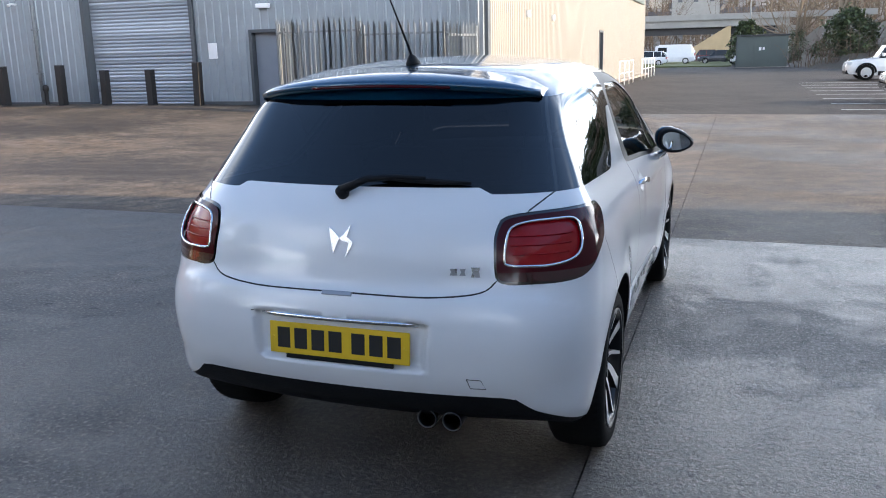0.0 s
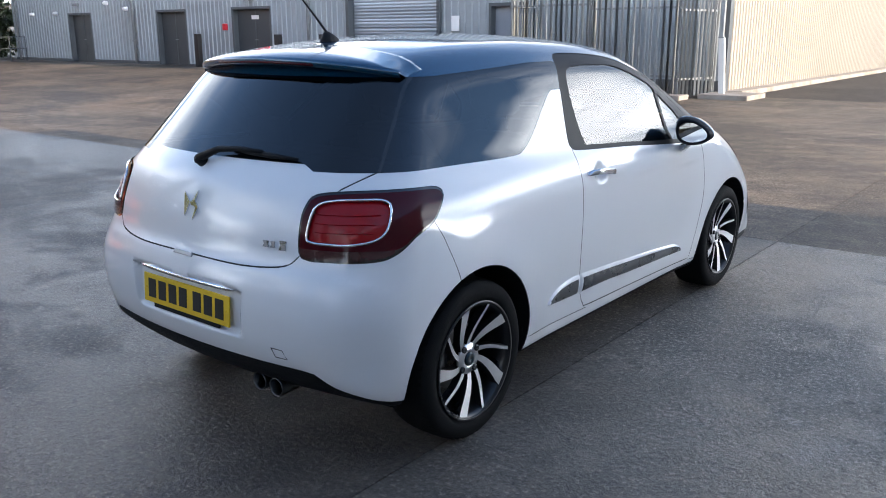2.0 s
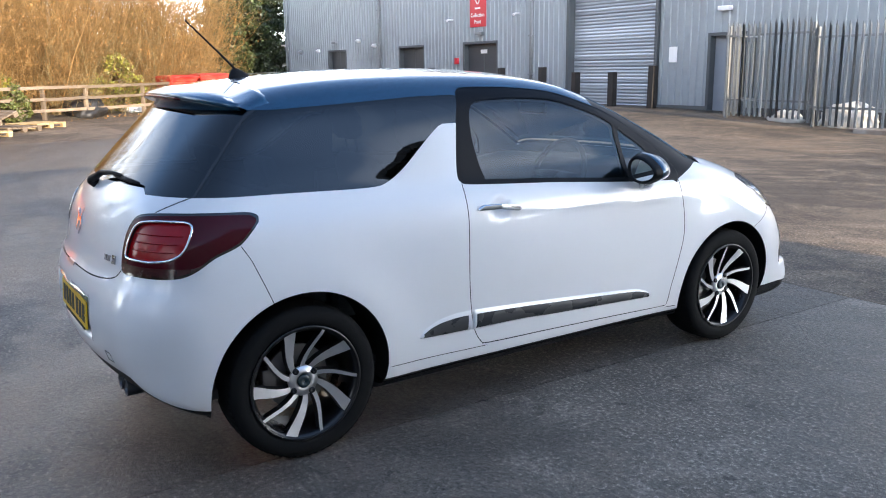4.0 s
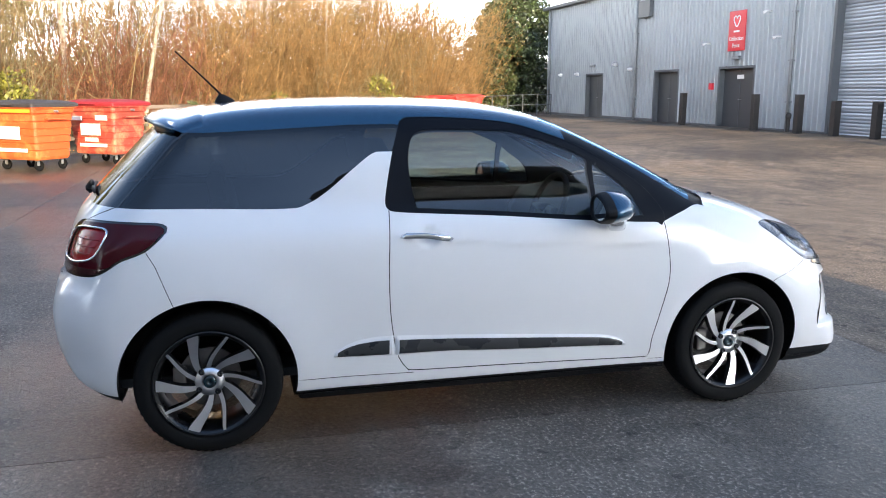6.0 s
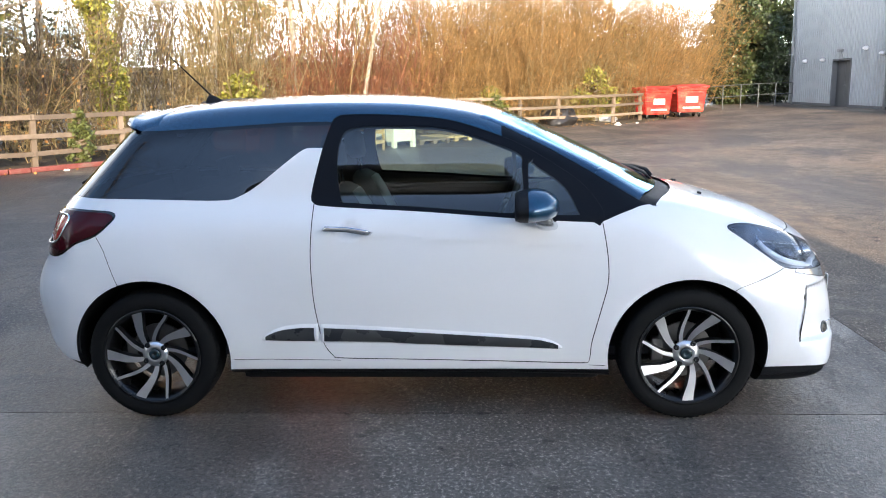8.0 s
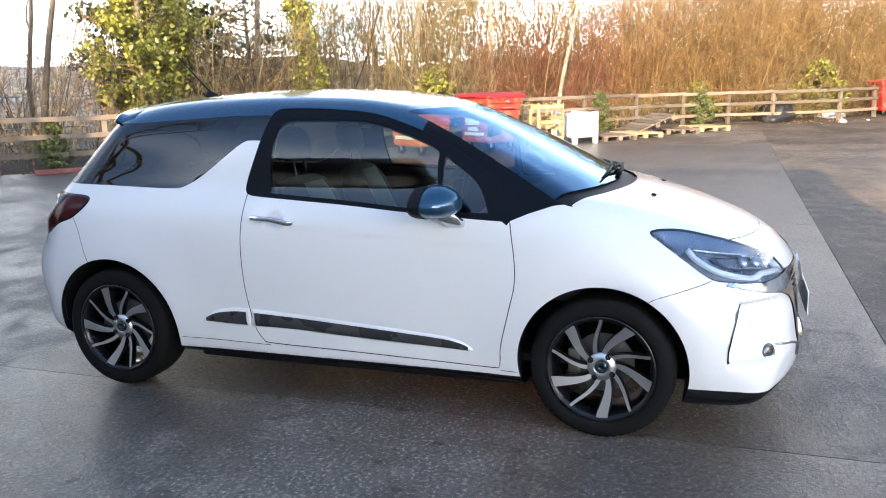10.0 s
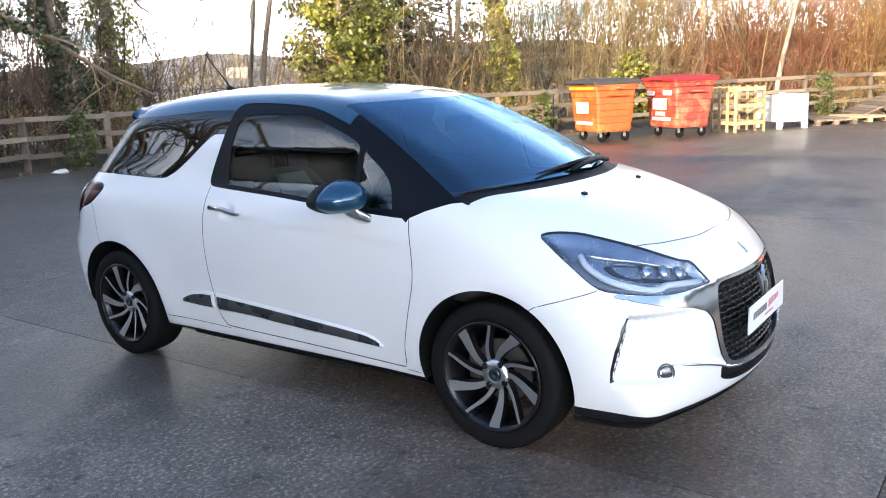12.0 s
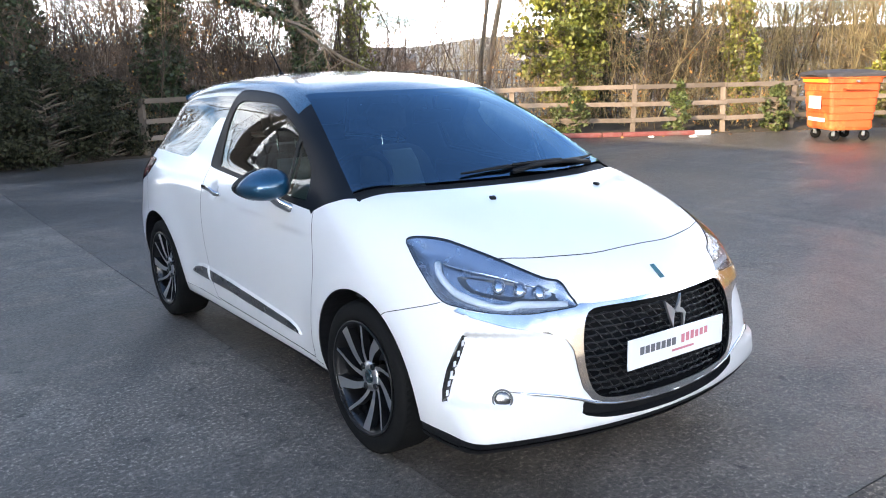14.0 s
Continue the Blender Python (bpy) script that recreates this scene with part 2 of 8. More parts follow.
    vm = n.new("ShaderNodeVectorMath")
    vm.operation = 'SCALE'
    l.new(base, vm.inputs[0])
    l.new(rampn(dk, 0, 1, 0.85, 1.15), vm.inputs["Scale"])
    l.new(vm.outputs["Vector"], b.inputs["Base Color"])
    l.new(rampn(damp, 0, 1, 0.80 - 0.18 * min(1, wet), 0.80 - 0.44 * min(1, wet)), b.inputs["Roughness"])
    b.inputs["Specular IOR Level"].default_value = 0.5 if wet > 0.5 else 0.25
    if wet > 0:
        # a film of water between the grains
        l.new(times(rampn(damp, 0.15, 0.85, 0.0, min(1, 0.75 * wet)), rampn(tex(40, 4, 0.75), 0.56, 0.44, 0.10, 1.0)), b.inputs["Coat Weight"])
        b.inputs["Coat Roughness"].default_value, b.inputs["Coat IOR"].default_value = 0.25, 1.42
    fine = n.new("ShaderNodeBump")
    fine.inputs["Strength"].default_value, fine.inputs["Distance"].default_value = 1.0, 0.013
    l.new(tex(48, 5, 0.75), fine.inputs["Height"])
    coarse = n.new("ShaderNodeBump")
    coarse.inputs["Strength"].default_value, coarse.inputs["Distance"].default_value = 0.6, 0.02
    l.new(tex(7, 5, 0.6), coarse.inputs["Height"])
    l.new(fine.outputs["Normal"], coarse.inputs["Normal"])
    l.new(coarse.outputs["Normal"], b.inputs["Normal"])
    film = n.new("ShaderNodeBump")
    film.inputs["Strength"].default_value, film.inputs["Distance"].default_value = 1.0, 0.009
    l.new(tex(40, 4, 0.75), film.inputs["Height"])
    l.new(film.outputs["Normal"], b.inputs["Coat Normal"])
    return m


CONCRETE_WET = concrete("wet_concrete", (0.150, 0.130, 0.110), (0.15, 0.115, 0.085), 0.9)
CONCRETE_DRY = concrete("worn_concrete", (0.185, 0.150, 0.118), (0.215, 0.148, 0.092), 0.38)
CONCRETE_DAMP = concrete("damp_concrete", (0.225, 0.200, 0.170), (0.195, 0.155, 0.118), 1.0)
ASPHALT = concrete("asphalt", (0.080, 0.070, 0.063), (0.085, 0.07, 0.058), 0.0)
EARTH = surface("leaf_litter", (0.075, 0.055, 0.038), 0.95, vary=0.4, scale=1.5, grain=0.03, grain_scale=14, stain=(0.05, 0.055, 0.025), stain_scale=0.6)
KERB = surface("kerb_concrete", (0.32, 0.29, 0.26), 0.85, vary=0.25, scale=5, grain=0.003, grain_scale=90, stain=(0.18, 0.14, 0.11))
CLAD_GREY = surface("grey_cladding", (0.315, 0.35, 0.375), 0.45, vary=0.08, scale=1.2, stain=(0.25, 0.272, 0.285), stain_scale=0.35)
CLAD_WHITE = surface("cream_cladding", (0.34, 0.315, 0.27), 0.55, vary=0.06, scale=1.0, stain=(0.33, 0.30, 0.26), stain_scale=0.4)
PLINTH = surface("wall_plinth", (0.10, 0.105, 0.11), 0.7, vary=0.2)
DOOR_GREY = surface("dark_grey_door", (0.045, 0.052, 0.06), 0.5, vary=0.12, scale=3)
DOOR_BLUE = surface("blue_grey_door", (0.25, 0.28, 0.33), 0.45, vary=0.1, scale=3)
FRAME_DARK = surface("dark_trim", (0.07, 0.08, 0.09), 0.5, vary=0.1)
GALV = surface("galvanised_steel", (0.24, 0.255, 0.265), 0.55, metal=0.3, vary=0.25, scale=9)
SHUTTER = surface("shutter_steel", (0.40, 0.43, 0.47), 0.4, metal=0.3, vary=0.08, scale=3, island="object")
BOLLARD = surface("black_bollard", (0.018, 0.016, 0.016), 0.6, vary=0.3)
SIGN_RED = surface("red_sign", (0.62, 0.015, 0.03), 0.4, vary=0.04)
SIGN_WHITE = surface("white_lettering", (0.85, 0.85, 0.85), 0.5, vary=0.02)
BIN_RED = surface("red_bin_steel", (0.50, 0.030, 0.024), 0.5, vary=0.25, scale=4, stain=(0.46, 0.14, 0.09), stain_scale=2)
BIN_ORANGE = surface("faded_orange_bin", (0.58, 0.105, 0.025), 0.55, vary=0.25, scale=3, stain=(0.60, 0.27, 0.07), stain_scale=2.2)
BIN_FADED = surface("sun_bleached_red_bin", (0.40, 0.055, 0.035), 0.6, vary=0.3, scale=4, stain=(0.56, 0.26, 0.14), stain_scale=3.0)
BIN_DARK_RED = surface("dark_red_lid", (0.30, 0.02, 0.025), 0.55, vary=0.25, scale=4)
BIN_LID = surface("dark_bin_lid", (0.05, 0.045, 0.045), 0.6, vary=0.3)
BIN_LABEL = surface("bin_label", (0.80, 0.78, 0.72), 0.5, vary=0.06)
BIN_TAPE = surface("yellow_tape", (0.75, 0.42, 0.04), 0.5, vary=0.1)
RUBBLE_WHITE = surface("white_sacking", (0.68, 0.66, 0.62), 0.8, vary=0.2, scale=6, grain=0.01, grain_scale=20)
SACK_BLACK = surface("black_sheeting", (0.03, 0.03, 0.032), 0.45, vary=0.3, scale=5, grain=0.01, grain_scale=18)
WOOD_NEW = surface("pale_pallet_wood", (0.52, 0.38, 0.20), 0.8, vary=0.25, scale=7, grain=0.002, grain_scale=60, island="object")
WOOD_OLD = surface("weathered_fence_wood", (0.20, 0.155, 0.115), 0.85, vary=0.35, scale=6, grain=0.003, grain_scale=50, island="object")
WHITE_PAINT = surface("white_painted_steel", (0.78, 0.78, 0.76), 0.45, vary=0.06)
LINE_PAINT = surface("worn_road_paint", (0.50, 0.50, 0.48), 0.7, vary=0.3, scale=9)
SHED = surface("green_grey_steel", (0.085, 0.105, 0.10), 0.55, vary=0.2, scale=1)
BRICK_RED = surface("brick_far", (0.085, 0.058, 0.05), 0.85, vary=0.25, scale=3)
ROOF_DARK = surface("dark_roofing", (0.05, 0.05, 0.055), 0.7, vary=0.2, scale=2)
STONE_PALE = surface("pale_concrete", (0.30, 0.29, 0.27), 0.85, vary=0.2, scale=0.8)
STONE_TAN = surface("tan_abutment", (0.50, 0.38, 0.22), 0.85, vary=0.2, scale=0.8)
GRASS = surface("winter_grass", (0.10, 0.12, 0.04), 0.95, vary=0.4, scale=1.2, grain=0.02, grain_scale=30)
BARK = surface("bark", (0.19, 0.15, 0.11), 0.9, vary=0.35, scale=9, grain=0.012, grain_scale=35)
BARK_PALE = surface("pale_birch_bark", (0.46, 0.40, 0.31), 0.85, vary=0.3, scale=8, grain=0.006, grain_scale=40, stain=(0.16, 0.13, 0.10), stain_scale=9)
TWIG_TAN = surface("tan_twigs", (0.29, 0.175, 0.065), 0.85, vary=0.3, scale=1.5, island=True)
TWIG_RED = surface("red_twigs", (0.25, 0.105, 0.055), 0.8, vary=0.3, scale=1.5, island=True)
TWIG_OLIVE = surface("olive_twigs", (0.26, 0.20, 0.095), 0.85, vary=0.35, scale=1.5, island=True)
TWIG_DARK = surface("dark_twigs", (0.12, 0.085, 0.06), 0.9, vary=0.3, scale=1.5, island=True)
# Ivy tones: sun and shade are put into leaf colour; dark also serves evergreens.
IVY_SUNLIT = surface("ivy_leaves", (0.23, 0.225, 0.04), 0.4, vary=0.3, scale=1.0, island=True)
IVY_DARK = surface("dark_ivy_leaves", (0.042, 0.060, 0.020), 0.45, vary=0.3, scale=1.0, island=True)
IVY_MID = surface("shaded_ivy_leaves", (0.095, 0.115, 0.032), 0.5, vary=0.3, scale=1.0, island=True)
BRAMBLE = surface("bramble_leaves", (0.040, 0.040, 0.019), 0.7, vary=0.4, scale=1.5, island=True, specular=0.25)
DRY_LEAF = surface("dry_leaves", (0.33, 0.17, 0.055), 0.8, vary=0.3, scale=1.0, island=True)
HILL = surface("hazy_hillside", (0.12, 0.115, 0.105), 1.0, vary=0.35, scale=0.03, stain=(0.33, 0.30, 0.28), stain_scale=0.06)
WOODS = surface("far_woods", (0.10, 0.082, 0.06), 1.0, vary=0.5, scale=0.25)

# ---- the car's surface: an implicit shell, meshed and cut into panels ----
def ramp(v, a, b):
    t = np.clip((v - a) / (b - a), 0, 1)
    return t * t * (3 - 2 * t)


def spline(points, n=8, closed=False):
    """A Catmull-Rom curve through 2D or 3D points."""
    p = np.array(points, float)
    q = np.vstack([p[-1], p, p[0], p[1]]) if closed else np.vstack([2 * p[0] - p[1], p, 2 * p[-1] - p[-2]])
    t = (np.arange(n) / n)[:, None]
    out = [0.5 * (2 * b + (c - a) * t + (2 * a - 5 * b + 4 * c - d) * t * t + (3 * b - a - 3 * c + d) * t ** 3) for a, b, c, d in zip(q, q[1:], q[2:], q[3:])]
    return np.vstack(out) if closed else np.vstack(out + [p[-1:]])


def polygon_distance(poly, u, v):
    """Signed distance to a closed polygon, negative inside."""
    u, v = np.asarray(u, float), np.asarray(v, float)
    best, inside = np.full(u.shape, 1e9), np.zeros(u.shape, bool)
    for (a, b), (c, d) in zip(poly, np.roll(poly, -1, axis=0)):
        ex, ey = c - a, d - b
        t = np.clip(((u - a) * ex + (v - b) * ey) / (ex * ex + ey * ey + 1e-12), 0, 1)
        best = np.minimum(best, (u - a - t * ex) ** 2 + (v - b - t * ey) ** 2)
        if b != d:
            inside ^= ((b > v) != (d > v)) & (u < ex * (v - b) / ey + a)
    return np.where(inside, -1, 1) * np.sqrt(best)


def line_side(line, u, v):
    """Signed distance to an open line: positive on its left."""
    best, side = np.full(np.shape(u), 1e9), np.ones(np.shape(u))
    for (a, b), (c, d) in zip(line[:-1], line[1:]):
        ex, ey = c - a, d - b
        t = np.clip(((u - a) * ex + (v - b) * ey) / (ex * ex + ey * ey + 1e-12), 0, 1)
        now = (u - a - t * ex) ** 2 + (v - b - t * ey) ** 2
        side = np.where(now < best, np.where(ex * (v - b) - ey * (u - a) > 0, 1.0, -1.0), side)
        best = np.minimum(best, now)
    return np.sqrt(best) * side


PROFILE = spline([(-1.38, 0.20), (-1.54, 0.205), (-1.70, 0.235), (-1.83, 0.31), (-1.895, 0.42), (-1.915, 0.54), (-1.912, 0.64), (-1.893, 0.71), (-1.868, 0.76), (-1.845, 0.86),
                  (-1.805, 0.97), (-1.74, 1.055), (-1.60, 1.205), (-1.475, 1.335), (-1.41, 1.385), (-1.31, 1.425), (-1.11, 1.457), (-0.80, 1.478), (-0.42, 1.485),
                  (-0.05, 1.474), (0.20, 1.447), (0.36, 1.412), (0.55, 1.340), (0.80, 1.222), (1.03, 1.108), (1.19, 1.030), (1.28, 1.003), (1.40, 0.978), (1.58, 0.927), (1.76, 0.862),
                  (1.89, 0.795), (1.975, 0.72), (2.025, 0.63), (2.045, 0.53), (2.055, 0.42), (2.06, 0.32), (2.045, 0.235), (1.98, 0.178), (1.86, 0.160), (1.70, 0.160), (1.50, 0.165), (1.25, 0.175), (0.9, 0.19), (0.4, 0.20), (0.0, 0.20), (-0.5, 0.20), (-0.95, 0.20), (-1.2, 0.20)], 6, True)
SECTION = spline([(0.10, 0.760), (0.20, 0.785), (0.30, 0.803), (0.45, 0.815), (0.60, 0.828), (0.75, 0.832), (0.86, 0.822), (0.94, 0.795), (1.01, 0.755), (1.10, 0.722), (1.24, 0.672), (1.36, 0.622), (1.45, 0.575), (1.55, 0.52)], 8)
REAR_AXLE, FRONT_AXLE, HUB_Z = -1.232, 1.232, 0.306


def soft_max(a, b, r):
    h = np.maximum(r - np.abs(a - b), 0) / r
    return np.maximum(a, b) + h * h * r / 4


SDF_STEP = 0.01
_ys, _zs = np.arange(-2.6, 3.4, SDF_STEP), np.arange(-0.4, 2.2, SDF_STEP)
SDF_GRID = polygon_distance(PROFILE, *np.meshgrid(_ys, _zs, indexing="ij"))


def profile_distance(y, z, exact):
    if exact:
        return polygon_distance(PROFILE, y, z)
    i, j = np.clip((y + 2.6) / SDF_STEP, 0, len(_ys) - 2.001), np.clip((z + 0.4) / SDF_STEP, 0, len(_zs) - 2.001)
    a, b = i.astype(int), j.astype(int)
    s, t = i - a, j - b
    g = SDF_GRID
    return (g[a, b] * (1 - s) + g[a + 1, b] * s) * (1 - t) + (g[a, b + 1] * (1 - s) + g[a + 1, b + 1] * s) * t


def half_width(y, z):
    w = np.interp(z, SECTION[:, 0], SECTION[:, 1])
    w = w - 0.05 * ramp(y, 1.0, 2.0) * ramp(z, 0.45, 0.9) - 0.02 * ramp(y, 1.3, 2.0)
    w = w - 0.035 * ramp(-y, 0.5, 1.6) * ramp(z, 0.98, 1.25) - 0.015 * ramp(-y, 1.2, 1.9)
    w = w - 0.03 * ramp(y, 0.3, 1.1) * ramp(z, 0.98, 1.2)
    for c in (REAR_AXLE, FRONT_AXLE):
        rho = np.hypot(y - c, z - HUB_Z)
        w = w + 0.026 * np.exp(-((rho - 0.37) / 0.13) ** 2) * ramp(z, 0.1, 0.45)
    return w


def shell(p, exact=False):
    """Negative inside the body."""
    x, y, z = np.abs(p[..., 0]), p[..., 1], p[..., 2]
    ye = y + (0.29 + 0.11 * ramp(z, 0.4, 0.75)) * ramp(y, 0.0, 1.3) * x * x - (0.16 + 0.05 * ramp(z, 0.55, 0.8) + 0.12 * ramp(z, 0.85, 1.15)) * ramp(-y, 0.7, 1.7) * x * x
    ze = z + 0.15 * ramp(z, 1.1, 1.4) * x * x
    r = 0.12 + (0.10 + 0.06 * ramp(z, 0.4, 0.7)) * ramp(y, 0.9, 1.7) + 0.13 * ramp(-y, 1.2, 1.8)
    r = 0.05 + (r - 0.05) * ramp(z, 0.2, 0.45)
    f = soft_max(profile_distance(ye, ze, exact), (x - half_width(y, z)) * 0.96, r)
    # recess round the rear plate
    f = f + 0.028 * ramp(0.335 - x - 0.12 * (0.64 - z), 0, 0.03) * ramp(z, 0.468, 0.49) * ramp(0.645 - z, 0, 0.012) * ramp(-y, 1.5, 1.6)
    # a soft crease from the door handles forward
    fold = 0.868 - 0.048 * (y + 0.2)
    f = f + 0.0045 * ramp(fold - z, 0, 0.022) * ramp(z - fold + 0.20, 0, 0.16) * ramp(y, -0.30, -0.12) * ramp(0.92 - y, 0, 0.25) * ramp(x, 0.5, 0.6)
    # sunk panels of the front bumper, stepped at the running lights
    edge = np.interp(z, [0.36, 0.41, 0.48, 0.555, 0.60], [1.076, 1.066, 1.040, 1.000, 0.975])
    f = f + 0.024 * ramp(edge - (x - y + 2.0), 0, 0.032) * ramp(x - y + 2.0, 0.50, 0.80) * ramp(z, 0.352, 0.376) * ramp(0.606 - z, 0, 0.020) * ramp(y, 1.4, 1.5)
    # hollows behind the door handles and under the shoulder of the doors
    f = f + 0.014 * ramp(1.15 - np.hypot((y + 0.29) / 0.058, (z - 0.884) / 0.042), 0, 0.7) * ramp(x, 0.6, 0.7)
    return f


def on_shell(p, d, exact=False):
    """The first points where rays from p along d meet the body."""
    p, d = np.atleast_2d(np.array(p, float)), np.atleast_2d(np.array(d, float))
    d = d / np.linalg.norm(d, axis=1, keepdims=True)
    t = np.zeros(len(p))
    for _ in range(40):
        t = t + np.clip(shell(p + d * t[:, None], exact), -0.6, 0.6) * 0.62
    return p + d * t[:, None]


def mesh_shell(step=0.022):
    """Triangles of the shell by surface nets, drawn onto the surface."""
    xs, ys, zs = np.arange(-0.96, 0.97, step), np.arange(-2.02, 2.14, step), np.arange(0.10, 1.60, step)
    g = np.stack(np.meshgrid(xs, ys, zs, indexing="ij"), -1)
    v = shell(g) < 0
    cells = np.zeros(tuple(n - 1 for n in v.shape), int)
    for i in (0, 1):
        for j in (0, 1):
            for k in (0, 1):
                cells += v[i:v.shape[0] - 1 + i, j:v.shape[1] - 1 + j, k:v.shape[2] - 1 + k]
    mixed = (cells > 0) & (cells < 8)
    ids = np.full(mixed.shape, -1)
    where = np.argwhere(mixed)
    ids[tuple(where.T)] = np.arange(len(where))
    verts = np.array([xs[0], ys[0], zs[0]]) + (where + 0.5) * step
    quads = []
    for axis in range(3):
        b, c = (axis + 1) % 3, (axis + 2) % 3
        lo = np.take(v, range(v.shape[axis] - 1), axis)
        hi = np.take(v, range(1, v.shape[axis]), axis)
        e = np.argwhere(lo != hi)
        e = e[(e[:, b] > 0) & (e[:, c] > 0) & (e[:, b] < v.shape[b] - 1) & (e[:, c] < v.shape[c] - 1)]
        flip = hi[tuple(e.T)]
        corner = []
        for db, dc in ((-1, -1), (0, -1), (0, 0), (-1, 0)):
            q = e.copy()
            q[:, b] += db
            q[:, c] += dc
            corner.append(ids[tuple(q.T)])
        q = np.stack(corner, 1)
        q[flip] = q[flip][:, ::-1]
        quads.append(q)
    quads = np.vstack(quads)
    return project(verts, 12), np.vstack([quads[:, [0, 1, 2]], quads[:, [0, 2, 3]]])


def gradient(p, exact=True, h=0.004):
    return np.stack([(shell(p + h * e, exact) - shell(p - h * e, exact)) / (2 * h) for e in np.eye(3)], -1)


def project(p, rounds):
    for k in range(rounds):
        exact = k >= rounds - 2
        g = gradient(p, exact)
        p = p - 0.8 * shell(p, exact)[:, None] * g / (np.sum(g * g, 1, keepdims=True) + 1e-6)
    return p


def cut(verts, tris, f):
    """Splits the triangles along the line on which f, one value a vertex, is nought."""
    f = np.where(np.abs(f) < 2e-4, 2e-4, f)
    s = f > 0
    pos = s[tris].sum(1)
    keep, split = tris[(pos == 0) | (pos == 3)], tris[(pos == 1) | (pos == 2)]
    if not len(split):
        return verts, tris
    odd = np.where(s[split].sum(1) == 1, 1, 0)
    lone = np.argmax(s[split] == odd[:, None].astype(bool), 1)
    t = np.stack([split[np.arange(len(split)), (lone + k) % 3] for k in range(3)], 1)
    pairs = np.sort(np.vstack([t[:, [0, 1]], t[:, [0, 2]]]), 1)
    uniq, inv = np.unique(pairs, axis=0, return_inverse=True)
    inv = inv.ravel()
    a, b = uniq[:, 0], uniq[:, 1]
    w = (f[a] / (f[a] - f[b]))[:, None]
    n = len(verts)
    verts = np.vstack([verts, verts[a] * (1 - w) + verts[b] * w])
    m1, m2 = n + inv[:len(t)], n + inv[len(t):]
    new_tris = np.vstack([np.stack([t[:, 0], m1, m2], 1), np.stack([m1, t[:, 1], t[:, 2]], 1), np.stack([m1, t[:, 2], m2], 1)])
    return verts, np.vstack([keep, new_tris])

# ---- building helpers ----
def link_mesh(name, me, material, parent=None, label="", smooth=False):
    if material:
        for m in material if isinstance(material, (list, tuple)) else [material]:
            me.materials.append(m)
    if smooth:
        me.polygons.foreach_set("use_smooth", [True] * len(me.polygons))
    ob = new(name, me)
    if parent:
        ob.parent = parent
    if label:
        tagged(ob, label)
    return ob


def part(name, bm, material, parent=None, label="", smooth=False):
    """Links a bmesh as one mesh object under its thing."""
    me = bpy.data.meshes.new(name)
    bm.normal_update()
    bm.to_mesh(me)
    bm.free()
    return link_mesh(name, me, material, parent, label, smooth)


def soup(name, verts, faces, material, parent=None, label="", smooth=True):
    me = bpy.data.meshes.new(name)
    me.from_pydata(verts.tolist() if hasattr(verts, "tolist") else verts, [], faces.tolist() if hasattr(faces, "tolist") else faces)
    return link_mesh(name, me, material, parent, label, smooth)


def thing(name, label, category, group="", kind="", at=None):
    ob = tagged(new(name), label, category, group, kind)
    if at is not None:
        ob.matrix_world = at
    return ob


def add_box(bm, lo, hi, bevel=0.0, m=None):
    ret = bmesh.ops.create_cube(bm, size=1, matrix=(m or Matrix()) @ Matrix.Translation([(a + b) / 2 for a, b in zip(lo, hi)]) @ Matrix.Diagonal((*[b - a for a, b in zip(lo, hi)], 1)))
    if bevel:
        edges = list({e for v in ret["verts"] for e in v.link_edges})
        bmesh.ops.bevel(bm, geom=edges, offset=bevel, segments=2, affect='EDGES', profile=0.6)
    return bm


def box_bm(lo, hi, bevel=0.0, m=None):
    return add_box(bmesh.new(), lo, hi, bevel, m)


def add_tube(bm, points, radii, sides=10, cap=True):
    """A round bar along points."""
    pts = [Vector(p) for p in points]
    radii = radii if hasattr(radii, "__len__") else [radii] * len(pts)
    rings, up = [], Vector((0.13, 0.21, 0.97))
    for i, p in enumerate(pts):
        d = (pts[min(i + 1, len(pts) - 1)] - pts[max(i - 1, 0)]).normalized()
        a = d.cross(up)
        a = a.normalized() if a.length > 1e-3 else d.orthogonal().normalized()
        b = d.cross(a)
        rings.append([bm.verts.new(p + radii[i] * (math.cos(k * math.tau / sides) * a + math.sin(k * math.tau / sides) * b)) for k in range(sides)])
    for r, s in zip(rings, rings[1:]):
        for k in range(sides):
            bm.faces.new((r[k], r[(k + 1) % sides], s[(k + 1) % sides], s[k]))
    if cap:
        bm.faces.new(rings[0][::-1])
        bm.faces.new(rings[-1])
    return bm


def tube_bm(points, radii, sides=10):
    return add_tube(bmesh.new(), points, radii, sides)


def lathe_bm(profile, segments=48, axis=0, centre=(0, 0, 0), closed=True):
    """A body turned about the x axis from (radius, x) points."""
    bm = bmesh.new()
    rings = []
    for r, x in profile:
        ring = []
        for k in range(segments):
            a = k * math.tau / segments
            ring.append(bm.verts.new((centre[0] + x, centre[1] + r * math.cos(a), centre[2] + r * math.sin(a))))
        rings.append(ring)
    pairs = list(zip(rings, rings[1:])) + ([(rings[-1], rings[0])] if closed else [])
    for r, s in pairs:
        for k in range(segments):
            bm.faces.new((r[k], r[(k + 1) % segments], s[(k + 1) % segments], s[k]))
    bmesh.ops.recalc_face_normals(bm, faces=bm.faces)
    return bm


